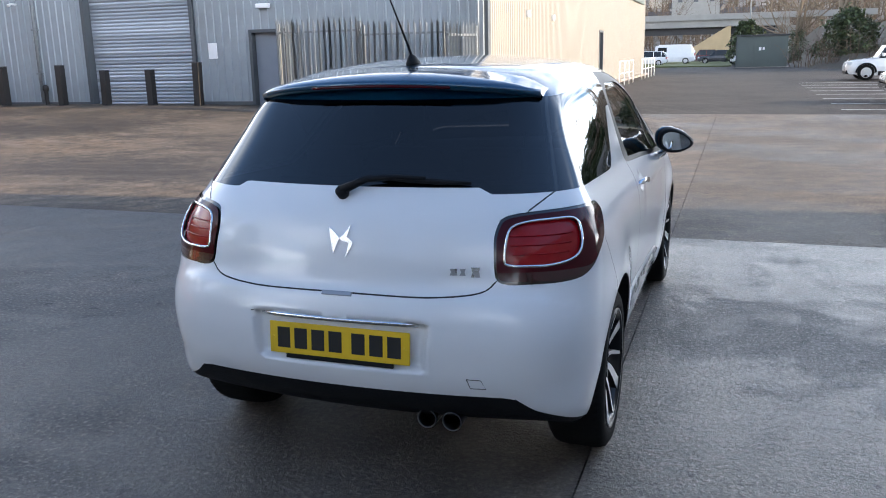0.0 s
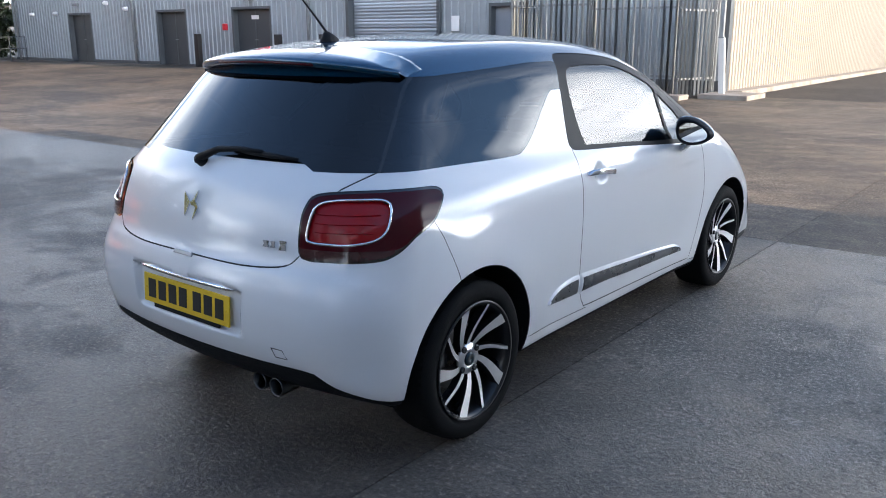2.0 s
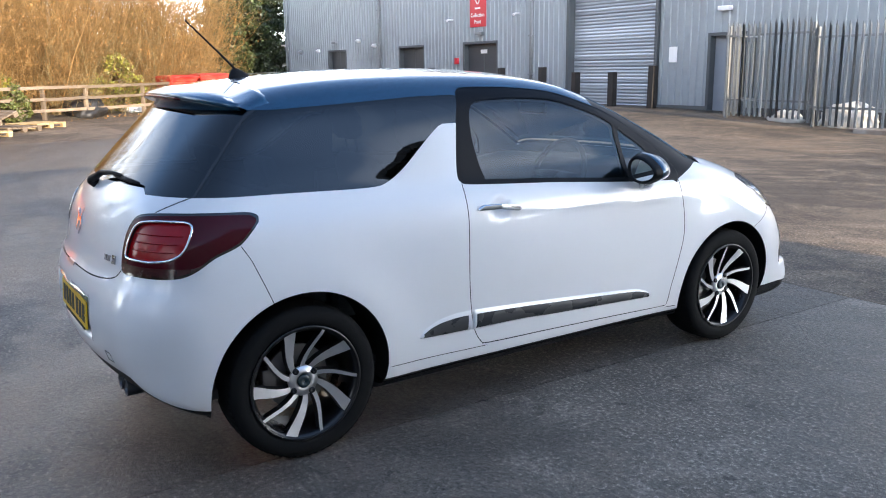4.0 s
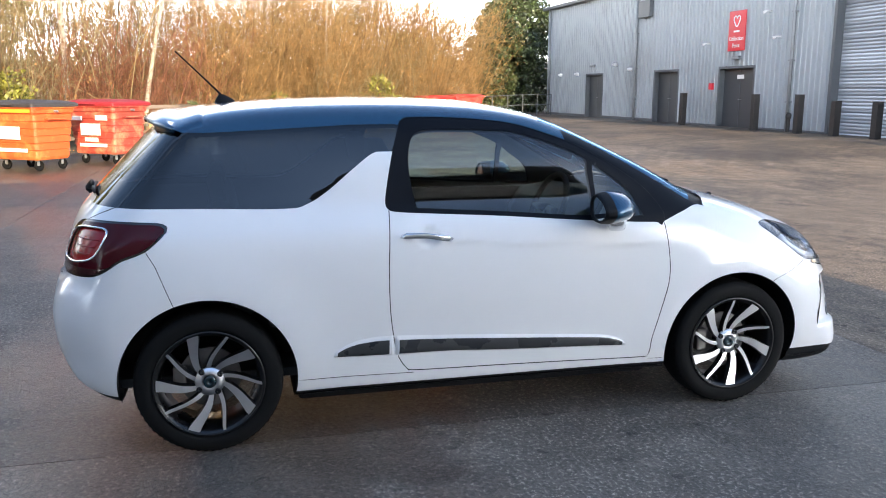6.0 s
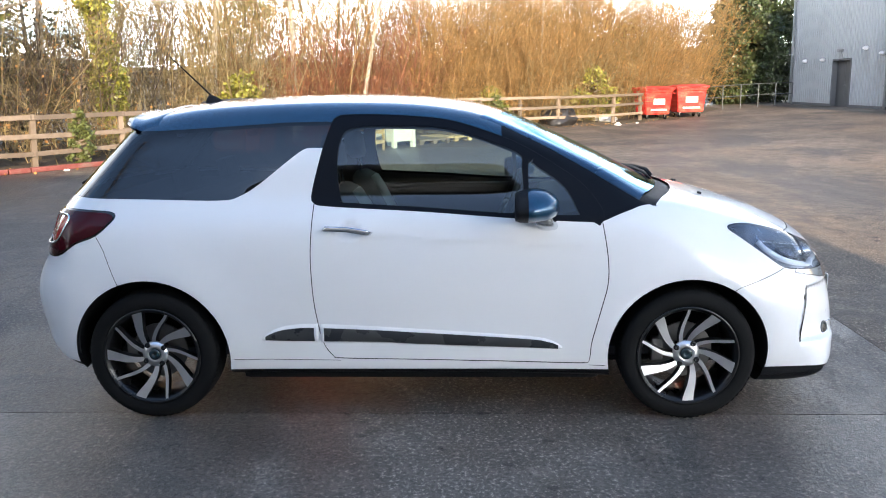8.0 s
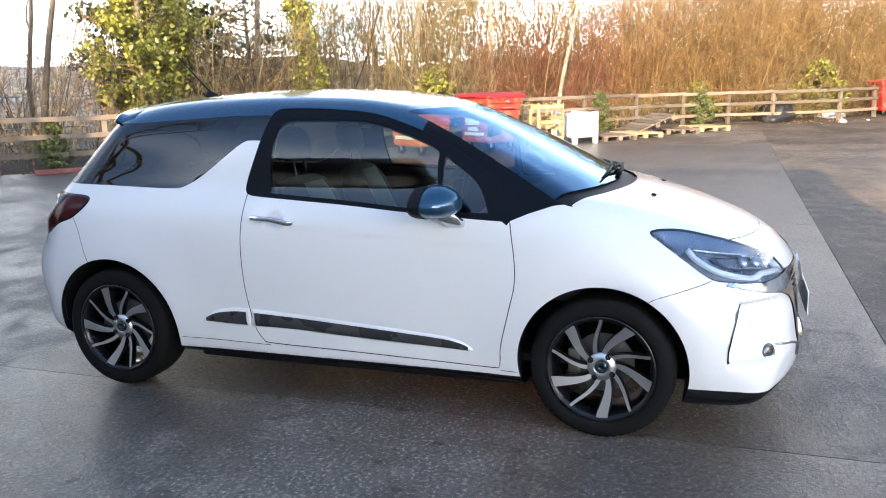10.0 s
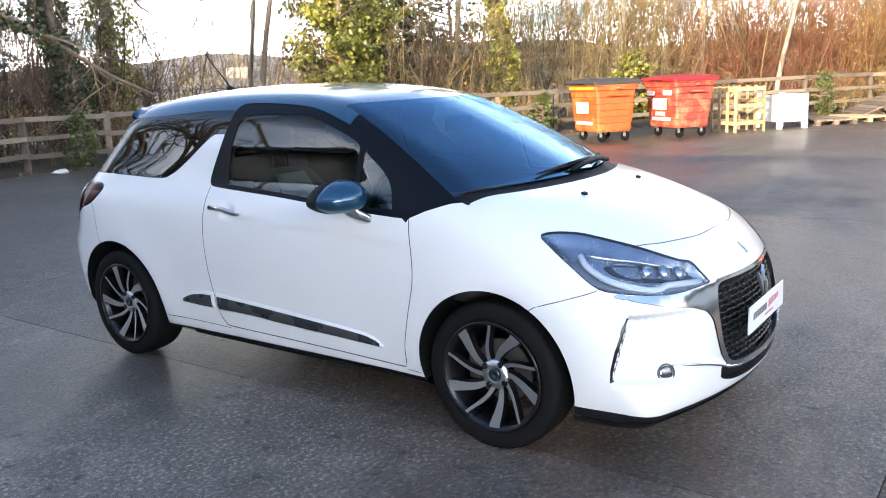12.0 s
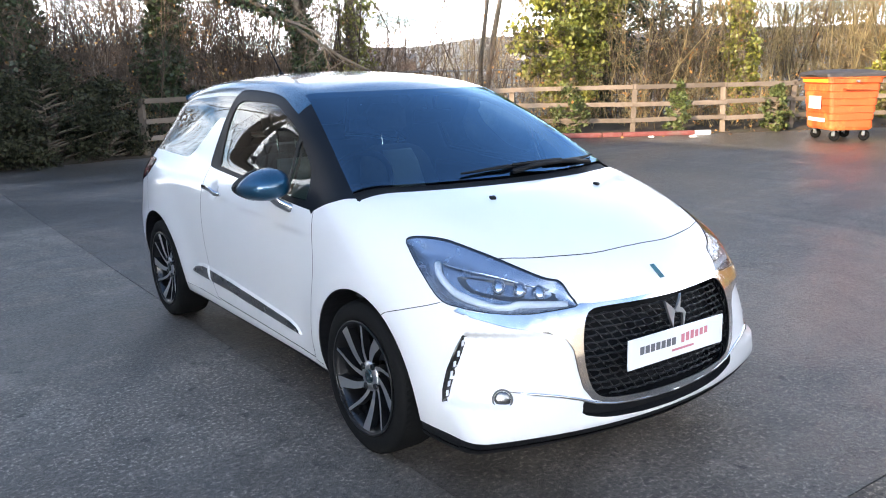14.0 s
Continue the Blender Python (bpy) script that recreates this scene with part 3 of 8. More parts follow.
def prism_bm(outline, depth, m=None, bevel=0.0):
    """A flat outline in x and y, raised along z."""
    bm = bmesh.new()
    face = bm.faces.new([bm.verts.new((x, y, 0)) for x, y in outline])
    ret = bmesh.ops.extrude_face_region(bm, geom=[face])
    bmesh.ops.translate(bm, vec=(0, 0, depth), verts=[v for v in ret["geom"] if isinstance(v, bmesh.types.BMVert)])
    bmesh.ops.recalc_face_normals(bm, faces=bm.faces)
    if bevel:
        bmesh.ops.bevel(bm, geom=[e for e in bm.edges], offset=bevel, segments=2, affect='EDGES')
    if m is not None:
        bmesh.ops.transform(bm, matrix=m, verts=bm.verts)
    return bm


def loft_bm(rings, cap=True):
    """Skin over closed rings of equal count."""
    bm = bmesh.new()
    rows = [[bm.verts.new(p) for p in ring] for ring in rings]
    n = len(rows[0])
    for r, s in zip(rows, rows[1:]):
        for k in range(n):
            bm.faces.new((r[k], r[(k + 1) % n], s[(k + 1) % n], s[k]))
    if cap:
        bm.faces.new(rows[0][::-1])
        bm.faces.new(rows[-1])
    bmesh.ops.recalc_face_normals(bm, faces=bm.faces)
    return bm


def ellipse(centre, a, b, rx, rz, n=20, power=2.0):
    """A ring round centre in the plane of a and b."""
    out = []
    for k in range(n):
        t = k * math.tau / n
        c, s = math.cos(t), math.sin(t)
        u, v = math.copysign(abs(c) ** (2 / power), c) * rx, math.copysign(abs(s) ** (2 / power), s) * rz
        out.append(Vector(centre) + u * Vector(a) + v * Vector(b))
    return out


# ---- the car ----
V, T = mesh_shell()
Q_LOW = spline([(-1.75, 1.040), (-1.3, 1.033), (-0.90, 1.023), (-0.80, 1.040), (-0.71, 1.092), (-0.595, 1.182), (-0.51, 1.243), (-0.46, 1.252), (-0.40, 1.252)], 6)
Q_TOP = np.array([(-1.9, 1.335), (-1.26, 1.335), (-1.2, 1.335), (-0.95, 1.347), (-0.6, 1.366), (-0.38, 1.368)])
DOOR_FRAME = spline([(-0.453, 1.006), (-0.466, 1.052), (-0.42, 1.25), (-0.385, 1.357), (-0.362, 1.388), (-0.31, 1.398), (-0.1, 1.393), (0.141, 1.370), (0.32, 1.320), (0.494, 1.251), (0.702, 1.125), (0.793, 1.046),
                     (0.845, 0.965), (0.842, 0.922), (0.80, 0.916), (0.475, 0.934), (0.057, 0.966), (-0.196, 0.981), (-0.40, 0.994)], 5, True)
DOOR_GLASS = spline([(-0.33, 1.025), (-0.352, 1.18), (-0.335, 1.295), (-0.285, 1.338), (-0.15, 1.345), (0.0, 1.342), (0.146, 1.331), (0.317, 1.281), (0.478, 1.213), (0.49, 1.15), (0.497, 0.985), (0.47, 0.957), (0.05, 0.987), (-0.28, 1.008)], 4, True)
VENT_GLASS = spline([(0.520, 1.175), (0.56, 1.155), (0.677, 1.070), (0.735, 0.965), (0.72, 0.948), (0.545, 0.954), (0.525, 0.975)], 4, True)
PILLAR = np.array([(0.83, 0.90), (0.841, 0.918), (0.919, 0.950), (1.016, 0.980), (1.06, 0.983), (1.2, 1.2), (0.55, 1.6), (0.36, 1.6), (0.36, 1.2)])
DOOR_LINE = spline([(-0.453, 1.006), (-0.461, 0.88), (-0.467, 0.75), (-0.462, 0.572), (-0.443, 0.43), (-0.424, 0.356), (-0.388, 0.303), (-0.34, 0.288), (0.011, 0.281), (0.40, 0.272), (0.75, 0.264), (0.793, 0.285), (0.80, 0.367), (0.84, 0.531), (0.867, 0.649), (0.865, 0.763), (0.842, 0.915)], 4)
TRIM_TOP = spline([(-0.715, 0.381), (-0.69, 0.408), (-0.64, 0.436), (-0.573, 0.453), (-0.447, 0.459), (0.012, 0.433), (0.50, 0.397), (0.60, 0.380), (0.645, 0.362), (0.672, 0.340)], 5)
TRIM_LOW = spline([(-0.715, 0.379), (-0.60, 0.368), (-0.444, 0.364), (-0.172, 0.362), (0.011, 0.352), (0.30, 0.342), (0.62, 0.332), (0.672, 0.336)], 5)
TAIL = spline([(0.572, 0.790), (0.584, 0.89), (0.615, 0.945), (0.665, 0.976), (0.80, 0.987), (0.99, 0.989), (1.13, 0.987), (1.23, 0.980), (1.268, 0.958), (1.258, 0.925), (1.21, 0.872), (1.12, 0.838), (1.05, 0.80), (0.97, 0.775), (0.85, 0.768), (0.70, 0.768), (0.615, 0.768)], 4, True)
TAIL_RING = spline([(0.615, 0.840), (0.635, 0.90), (0.672, 0.942), (0.75, 0.957), (0.87, 0.960), (0.970, 0.957), (1.002, 0.934), (0.982, 0.872), (0.925, 0.840), (0.81, 0.826), (0.70, 0.826), (0.64, 0.828)], 5, True)
HEAD = spline([(1.313, 0.872), (1.26, 0.883), (1.16, 0.882), (1.05, 0.870), (0.813, 0.823), (0.592, 0.766), (0.515, 0.752), (0.465, 0.710), (0.425, 0.674), (0.475, 0.667), (0.696, 0.660), (0.85, 0.667), (0.98, 0.678), (1.093, 0.697), (1.204, 0.774), (1.29, 0.845)], 4, True)
GRILLE = spline([(0.0, 0.658), (0.15, 0.660), (0.28, 0.661), (0.335, 0.656), (0.366, 0.632), (0.388, 0.575), (0.395, 0.50), (0.386, 0.43), (0.366, 0.382), (0.335, 0.358), (0.28, 0.346), (0.15, 0.337), (0.0, 0.335)], 5)
GRILLE = np.vstack([GRILLE, GRILLE[-2:0:-1] * [-1, 1]])
SURROUND = np.array([(0.0, 0.672), (0.20, 0.673), (0.32, 0.674), (0.372, 0.678), (0.42, 0.666), (0.56, 0.659), (0.695, 0.668), (0.74, 0.676), (0.70, 0.650), (0.627, 0.624), (0.519, 0.602), (0.455, 0.577), (0.430, 0.54), (0.424, 0.47), (0.408, 0.40), (0.37, 0.350), (0.28, 0.325), (0.15, 0.314), (0.0, 0.310)])
SURROUND = np.vstack([SURROUND, SURROUND[-2:0:-1] * [-1, 1]])
INTAKE = spline([(0.0, 0.308), (0.15, 0.312), (0.28, 0.323), (0.36, 0.344), (0.392, 0.356), (0.405, 0.352), (0.410, 0.318), (0.400, 0.300), (0.30, 0.272), (0.15, 0.260), (0.0, 0.256)], 4)
INTAKE = np.vstack([INTAKE, INTAKE[-2:0:-1] * [-1, 1]])
BONNET_LINE = spline([(0.0, 1.852), (0.2, 1.843), (0.40, 1.787), (0.50, 1.742), (0.548, 1.715)], 4)
GATE_LINE = spline([(0.0, 0.728), (0.15, 0.726), (0.30, 0.725), (0.425, 0.733), (0.495, 0.748), (0.53, 0.780)], 4)
GATE_SIDE = np.array([(0.60, 0.985), (0.672, 1.042)])
REAR_BUMPER_LINE = np.array([(-1.455, 0.875), (-1.42, 0.815), (-1.36, 0.66), (-1.335, 0.60)])
FRONT_BUMPER_LINE = np.array([(1.40, 0.595), (1.45, 0.626), (1.62, 0.676), (1.66, 0.69)])
ARCH = {REAR_AXLE: 0.366, FRONT_AXLE: 0.358}


def field(key, p):
    """A signed field over points of the body, nought on one outline."""
    x, y, z = np.abs(p[:, 0]), p[:, 1], p[:, 2]
    sr, sf = x + y + 1.85, x - y + 2.0
    side, front = x > 0.4, y > 1.5

    def only(mask, value):
        return np.where(mask, value, 1.0)

    def inside(mask, poly, u, v):
        out = np.ones(len(x))
        if mask.any():
            out[mask] = polygon_distance(poly, u[mask], v[mask])
        return out

    def seam(mask, lines, u, v, width):
        out = np.ones(len(x))
        for line in lines:
            d = line_side(line, u[mask], v[mask])
            out[mask] = np.where(np.abs(d) < np.abs(out[mask]), d, out[mask])
        return out if width is None else np.abs(out) - width
    base = 1.275 - 0.36 * x * x
    if key in ("arch-1", "arch+1"):
        c = REAR_AXLE if key == "arch-1" else FRONT_AXLE
        return only(x > 0.46, np.hypot(y - c, z - HUB_Z) - ARCH[c])
    if key == "glasshouse":
        low = np.interp(y, Q_LOW[:, 0], Q_LOW[:, 1]) + 0.02 * ramp(0.485 - x, 0, 0.05) * ramp(-y, 1.4, 1.6)
        return only((y < -0.3) & (z > 0.95), np.maximum(np.maximum(low - z, z - np.interp(y, Q_TOP[:, 0], Q_TOP[:, 1])), y + 0.42 - (z - 1.25) * 0.33))
    if key == "rear_split":
        return only((y < -1.0) & (z > 1.0), x - (0.672 - 0.336 * (z - 1.04)))
    if key == "rear_seam":
        return only((y < -1.0) & (z > 1.0), np.abs(x - (0.672 - 0.336 * (z - 1.04))) - 0.004)
    if key == "screen":
        edge = np.interp(y, [0.30, 0.40, 0.49, 0.845, 1.046, 1.2], [0.545, 0.567, 0.590, 0.676, 0.722, 0.755])
        return only((z > 0.93) & (y > 0.1), np.maximum(np.maximum(0.435 - 0.47 * x * x - y, x - edge), y - base))
    if key == "cowl":
        return only((z > 0.93) & (y > 0.8), y - base + 0.075)
    if key in POLYGONS:
        where, poly, kind, grow = POLYGONS[key]
        u = {"y": y, "x": x, "sr": sr, "sf": sf}[kind]
        return inside(where(x, y, z), poly, u, z) + grow
    if key.split("-")[0] in SEAMS:
        where, lines, kind, width = SEAMS[key.split("-")[0]]
        u, v = {"yz": (y, z), "xy": (x, y), "xz": (x, z)}[kind]
        return seam(where(x, y, z), lines, u, v, None if key.endswith("-mid") else width)
    if key == "bonnet":
        return only((y > 0.9) & (z > 0.76), np.maximum(x - np.interp(y, [1.0, 1.07, 1.18, 1.30, 1.405, 1.55, 1.7, 1.9], [0.72, 0.728, 0.742, 0.735, 0.712, 0.64, 0.56, 0.52]), y - np.interp(x, BONNET_LINE[:, 0], BONNET_LINE[:, 1])))
    if key == "gate":
        return only((y < -1.4) & (z > 0.5), np.maximum(np.interp(x, GATE_LINE[:, 0], GATE_LINE[:, 1]) - z, x - np.interp(z, [0.7, 0.98, 0.985, 1.042], [0.6, 0.6, 0.60, 0.672])))
    if key == "valance":
        return only(y < -1.45, z - np.interp(x, [0, 0.56, 0.60, 0.65, 0.72, 0.79, 0.85], [0.397, 0.395, 0.388, 0.345, 0.312, 0.270, 0.22]))
    if key == "splitter":
        return only(y > 1.35, z - 0.243)
    if key == "sill":
        return only((x > 0.5) & (np.abs(y) < 1.0), z - 0.232)
    if key == "roof_end":
        return only((z > 1.1) & (x > 0.3), y - 0.40)
    if key == "reverse":
        return only((y < -1.3) & (x > 0.4), z - 0.806 - 0.05 * ramp(sr, 1.0, 1.2))
    return z - 0.212


POLYGONS = {
    "frame": (lambda x, y, z: (x > 0.4) & (z > 0.85) & (np.abs(y) < 1.1), DOOR_FRAME, "y", 0),
    "door_glass": (lambda x, y, z: (x > 0.4) & (z > 0.85), DOOR_GLASS, "y", 0),
    "vent_glass": (lambda x, y, z: (x > 0.4) & (z > 0.85), VENT_GLASS, "y", 0),
    "pillar": (lambda x, y, z: (x > 0.45) & (z > 0.88) & (y > 0.2), PILLAR, "y", 0),
    "door": (lambda x, y, z: (x > 0.4) & (z < 1.02) & (np.abs(y) < 1.1), DOOR_LINE, "y", 0),
    "tail": (lambda x, y, z: (x > 0.4) & (y < -1.1), TAIL, "sr", 0),
    "tail_rim": (lambda x, y, z: (x > 0.4) & (y < -1.1), TAIL, "sr", 0.010),
    "tail_core": (lambda x, y, z: (x > 0.4) & (y < -1.1), TAIL_RING, "sr", 0),
    "head": (lambda x, y, z: (x > 0.3) & (y > 1.2), HEAD, "sf", 0),
    "head_rim": (lambda x, y, z: (x > 0.3) & (y > 1.2), HEAD, "sf", 0.004),
    "grille": (lambda x, y, z: y > 1.5, GRILLE, "x", 0),
    "surround": (lambda x, y, z: y > 1.5, SURROUND, "x", 0),
    "intake": (lambda x, y, z: y > 1.5, INTAKE, "x", 0),
}
SEAMS = {
    "door_line": (lambda x, y, z: (x > 0.4) & (z < 1.02) & (np.abs(y) < 1), [DOOR_LINE], "yz", 0.0022),
    "bonnet_line": (lambda x, y, z: (y > 1.0) & (z > 0.78), [BONNET_LINE], "xy", 0.0022),
    "gate_line": (lambda x, y, z: (y < -1.4) & (z > 0.6) & (z < 1.045), [GATE_LINE, GATE_SIDE], "xz", 0.0026),
    "rear_bumper_line": (lambda x, y, z: (y < -1.2) & (x > 0.6) & (z < 0.9), [REAR_BUMPER_LINE], "yz", 0.0016),
    "front_bumper_line": (lambda x, y, z: (y > 1.2) & (x > 0.6) & (z < 0.72), [FRONT_BUMPER_LINE], "yz", 0.0016),
    "sill_line": (lambda x, y, z: (x > 0.5) & (np.abs(y) < 1) & (z < 0.33), [np.array([(-0.86, 0.286), (-0.36, 0.277), (-0.345, 0.2765)]), np.array([(0.79, 0.254), (0.87, 0.252)])], "yz", 0.0014),
}
OUTLINES = ["arch-1", "arch+1", "glasshouse", "rear_split", "rear_seam", "frame", "door_glass", "vent_glass", "screen", "cowl", "pillar", "roof_end", "door", "tail", "tail_rim", "tail_core", "reverse",
        "head", "head_rim", "grille", "surround", "intake", "bonnet", "gate", "valance", "splitter", "sill", "belly"]
SEAM_LIST = [k + e for k in SEAMS for e in ("-mid", "-edge")]
for key in SEAM_LIST + OUTLINES:
    V, T = cut(V, T, field(key, V))
g = gradient(V)
V = V - shell(V, True)[:, None] * g / (np.sum(g * g, 1, keepdims=True) + 1e-6)
g = g / np.linalg.norm(g, axis=1, keepdims=True)
# glass and roof are smoother than the sampled sections
even = gradient(V, True, 0.035)
even = even / np.linalg.norm(even, axis=1, keepdims=True)
upper = ramp(V[:, 2], 0.93, 0.98)[:, None]
NORMAL = g * (1 - upper) + even * upper
NORMAL = NORMAL / np.linalg.norm(NORMAL, axis=1, keepdims=True)
C = V[T].mean(1)
CX, CY, CZ = np.abs(C[:, 0]), C[:, 1], C[:, 2]
inside = {k: field(k, C) < 0 for k in OUTLINES}
inside.update({k: field(k + "-edge", C) < 0 for k in SEAMS})
PANEL = np.full(len(T), "body", dtype=object)


def paint(name, mask):
    PANEL[mask & (PANEL == "body")] = name


paint("hole", inside["arch-1"] | inside["arch+1"])
paint("rear_seam", inside["rear_seam"] & inside["glasshouse"])
paint("rear_window", inside["glasshouse"] & inside["rear_split"])
paint("quarter_glass", inside["glasshouse"])
paint("door_glass", inside["door_glass"])
paint("vent_glass", inside["vent_glass"])
paint("window_frame", inside["frame"])
paint("cowl", inside["screen"] & ~inside["cowl"] & (CY > 0.8))
paint("windscreen", inside["screen"])
paint("pillar", inside["pillar"] & ~inside["roof_end"])
paint("roof", ((CZ > 1.25) & inside["roof_end"]) | ((CZ > 1.3) & (CY < 0.7)))
paint("grille_hole", inside["grille"])
paint("intake_hole", inside["intake"])
paint("headlamp_lens", inside["head_rim"])
paint("headlamp_rim", inside["head"])
paint("surround", inside["surround"])
paint("tail_core", inside["tail_core"])
paint("tail_reverse", inside["tail_rim"] & inside["reverse"])
paint("tail_glass", inside["tail_rim"])
paint("tail_rim", inside["tail"])
for k in ("door_line", "bonnet_line", "gate_line", "rear_bumper_line", "front_bumper_line", "sill_line"):
    paint("gap", inside[k])
paint("underbody", (CZ < 0.212) & (NORMAL[T].mean(1)[:, 2] < -0.4))
paint("valance", inside["valance"])
paint("splitter", inside["splitter"])
paint("sill_cover", inside["sill"])
paint("door", inside["door"])
paint("bonnet", inside["bonnet"])
paint("tailgate", inside["gate"])
paint("rear_bumper", (CY < np.interp(CZ, [0.2, 0.6, 0.66, 0.815, 0.9], [-1.335, -1.335, -1.36, -1.42, -1.47])) & (CZ < 0.86))
paint("front_bumper", (CY > 1.40) & (CZ < np.interp(CY, [1.40, 1.45, 1.62, 1.66, 1.9, 2.1], [0.595, 0.626, 0.676, 0.80, 0.86, 0.86])))

car = thing("hatchback_car", "white three-door hatchback with a blue roof, parked on wet concrete", "car")


def panel(name, key, material, label="", sink=0.0, side=0, parent=car):
    """One panel of the body, as a part of the car."""
    mask = (PANEL == key) & ((side == 0) | (np.sign(C[:, 0]) == side))
    if not mask.any():
        return None
    used, flat = np.unique(T[mask], return_inverse=True)
    verts = V[used] - sink * NORMAL[used]
    ob = soup(name, verts, flat.reshape(-1, 3), material, parent, label)
    ob.data.normals_split_custom_set_from_vertices(NORMAL[used].tolist())
    return ob


panel("body_shell", "body", WHITE)
panel("bonnet", "bonnet", WHITE)
panel("tailgate", "tailgate", WHITE)
panel("rear_bumper", "rear_bumper", WHITE)
panel("front_bumper", "front_bumper", WHITE)
panel("roof", "roof", BLUE, "metallic dark blue roof")
panel("windscreen", "windscreen", GLASS_FRONT, "clear windscreen glass with sky-blue reflection put into its gloss")
panel("rear_window", "rear_window", GLASS_DARK, "dark tinted rear window")
for s in (1, -1):
    panel("rear_window_seal", "rear_seam", GLOSS_BLACK, "", 0.0, s)
panel("cowl", "cowl", PLASTIC, "black plastic cowl under the windscreen", 0.012)
panel("underbody", "underbody", PLASTIC)
panel("rear_valance", "valance", PLASTIC, "matt black lower bumper trim", 0.004)
for s in (1, -1):
    panel("front_splitter", "splitter", PLASTIC, "matt black front lip", 0.004, s)
tagged(panel("panel_gap", "gap", GAP, "dark gaps between the panels", 0.004), kind="stuff")
doors = {}
for s in (1, -1):
    doors[s] = panel("door", "door", WHITE, side=s)
    panel("window_frame", "window_frame", SATIN_BLACK, "satin black window frame", 0.002, s, doors[s])
    panel("door_window", "door_glass", GLASS_SIDE, "clear door glass", 0.006, s, doors[s])
    panel("vent_window", "vent_glass", GLASS_SIDE, "", 0.006, s, doors[s])
    panel("quarter_window", "quarter_glass", GLASS_DARK, "dark tinted quarter window", 0.001, s)
    panel("windscreen_pillar", "pillar", SATIN_BLACK, "satin black pillar", 0.001, s)
    panel("sill_cover", "sill_cover", PLASTIC, "black plastic sill", 0.004, s)
panel("grille_surround", "surround", CHROME, "chrome grille surround with side wings", -0.006)

# cabin lining: the closed panels once more, a little further in
solid = ~np.isin(PANEL, ["hole", "windscreen", "rear_window", "quarter_glass", "door_glass", "vent_glass", "grille_hole", "intake_hole", "headlamp_lens", "underbody"])
used, flat = np.unique(T[solid & (CZ > 0.3)], return_inverse=True)
soup("cabin_lining", V[used] - 0.028 * NORMAL[used], flat.reshape(-1, 3)[:, ::-1], LINING, car, "grey cabin lining")


def lifted(start, way, lift, s=1):
    p = on_shell(start, way)
    q = p + np.reshape(lift, (-1, 1)) * unit(gradient(p, False))
    return [Vector((s * a, b, c)) for a, b, c in q]


def side_points(pairs, lift=0.0, s=1):
    q = np.array(pairs, float)
    return lifted(np.column_stack([np.full(len(q), 1.4), q]), np.tile((-1.0, 0, 0), (len(q), 1)), lift, s)


def end_points(pairs, lift=0.0, end=1):
    q = np.array(pairs, float)
    return lifted(np.column_stack([q[:, 0], np.full(len(q), 2.6 * end), q[:, 1]]), np.tile((0, -float(end), 0), (len(q), 1)), lift)


def end_point(x, z, lift=0.0, end=1):
    return end_points([(x, z)], lift, end)[0]


def corner_points(pairs, lift=0.0, end=1, s=1):
    """Points of the wrapped corner: the first number runs round it from the middle outwards."""
    q = np.array(pairs, float)
    d = (q[:, 0] - 2.0) / 2 if end > 0 else (q[:, 0] - 1.85) / 2
    return lifted(np.column_stack([d + 1.9, (1.9 - d) if end > 0 else (d - 1.9), q[:, 1]]), np.tile((-1.0, -end, 0), (len(q), 1)), lift, s)


def corner_point(c, z, lift=0.0, end=1, s=1):
    return corner_points([(c, z)], lift, end, s)[0]


def screen_points(pairs, lift=0.0):
    q = np.array(pairs, float)
    return lifted(np.column_stack([q, np.full(len(q), 2.2)]), np.tile((0, 0, -1.0), (len(q), 1)), lift)


def unit(g):
    return g / np.linalg.norm(g, axis=-1, keepdims=True)


def facing(p, end=0):
    """A pose at a point of the body whose z axis leaves the surface and whose y axis is up."""
    n = Vector(unit(gradient(np.array([p]), False))[0])
    x = Vector((0, 0, 1)).cross(n).normalized()
    y = n.cross(x)
    m = Matrix((x, y, n)).transposed().to_4x4()
    return Matrix.Translation(p) @ m


def moulding(name, y0, y1, v0, v1, proud, material, s, parent, label):
    """A length of the side moulding, bulging off the flank."""
    ys = y0 + (y1 - y0) * (0.5 - 0.5 * np.cos(np.linspace(0, math.pi, 41)))
    vs = np.linspace(v0, v1, 9)
    pairs, lifts = [], []
    for y in ys:
        top, low = np.interp(y, TRIM_TOP[:, 0], TRIM_TOP[:, 1]), np.interp(y, TRIM_LOW[:, 0], TRIM_LOW[:, 1])
        near = min(1.0, min(y - y0, y1 - y) / 0.006 + 0.02)
        for v in vs:
            pairs.append((y, low + (top - low) * v))
            lifts.append(-0.001 + near * (0.011 * (1 - abs(2 * v - 1) ** 3) + proud))
    k = len(vs)
    faces = [(i * k + j, (i + 1) * k + j, (i + 1) * k + j + 1, i * k + j + 1) for i in range(len(ys) - 1) for j in range(k - 1)]
    return soup(name, [tuple(p) for p in side_points(pairs, np.array(lifts), s)], [f if s > 0 else f[::-1] for f in faces], material, parent, label)


for s in (1, -1):
    for y0, y1, owner in ((-0.713, -0.448, car), (-0.440, 0.670, doors[s])):
        strip = moulding("side_moulding", y0, y1, 0.0, 1.0, 0.0, WHITE, s, owner, "white side moulding with a graphite face")
        moulding("moulding_insert", y0 + 0.012, y1 - 0.014, 0.10, 0.80, 0.0015, GRAPHITE, s, strip if owner is car else owner, "glossy graphite moulding insert")

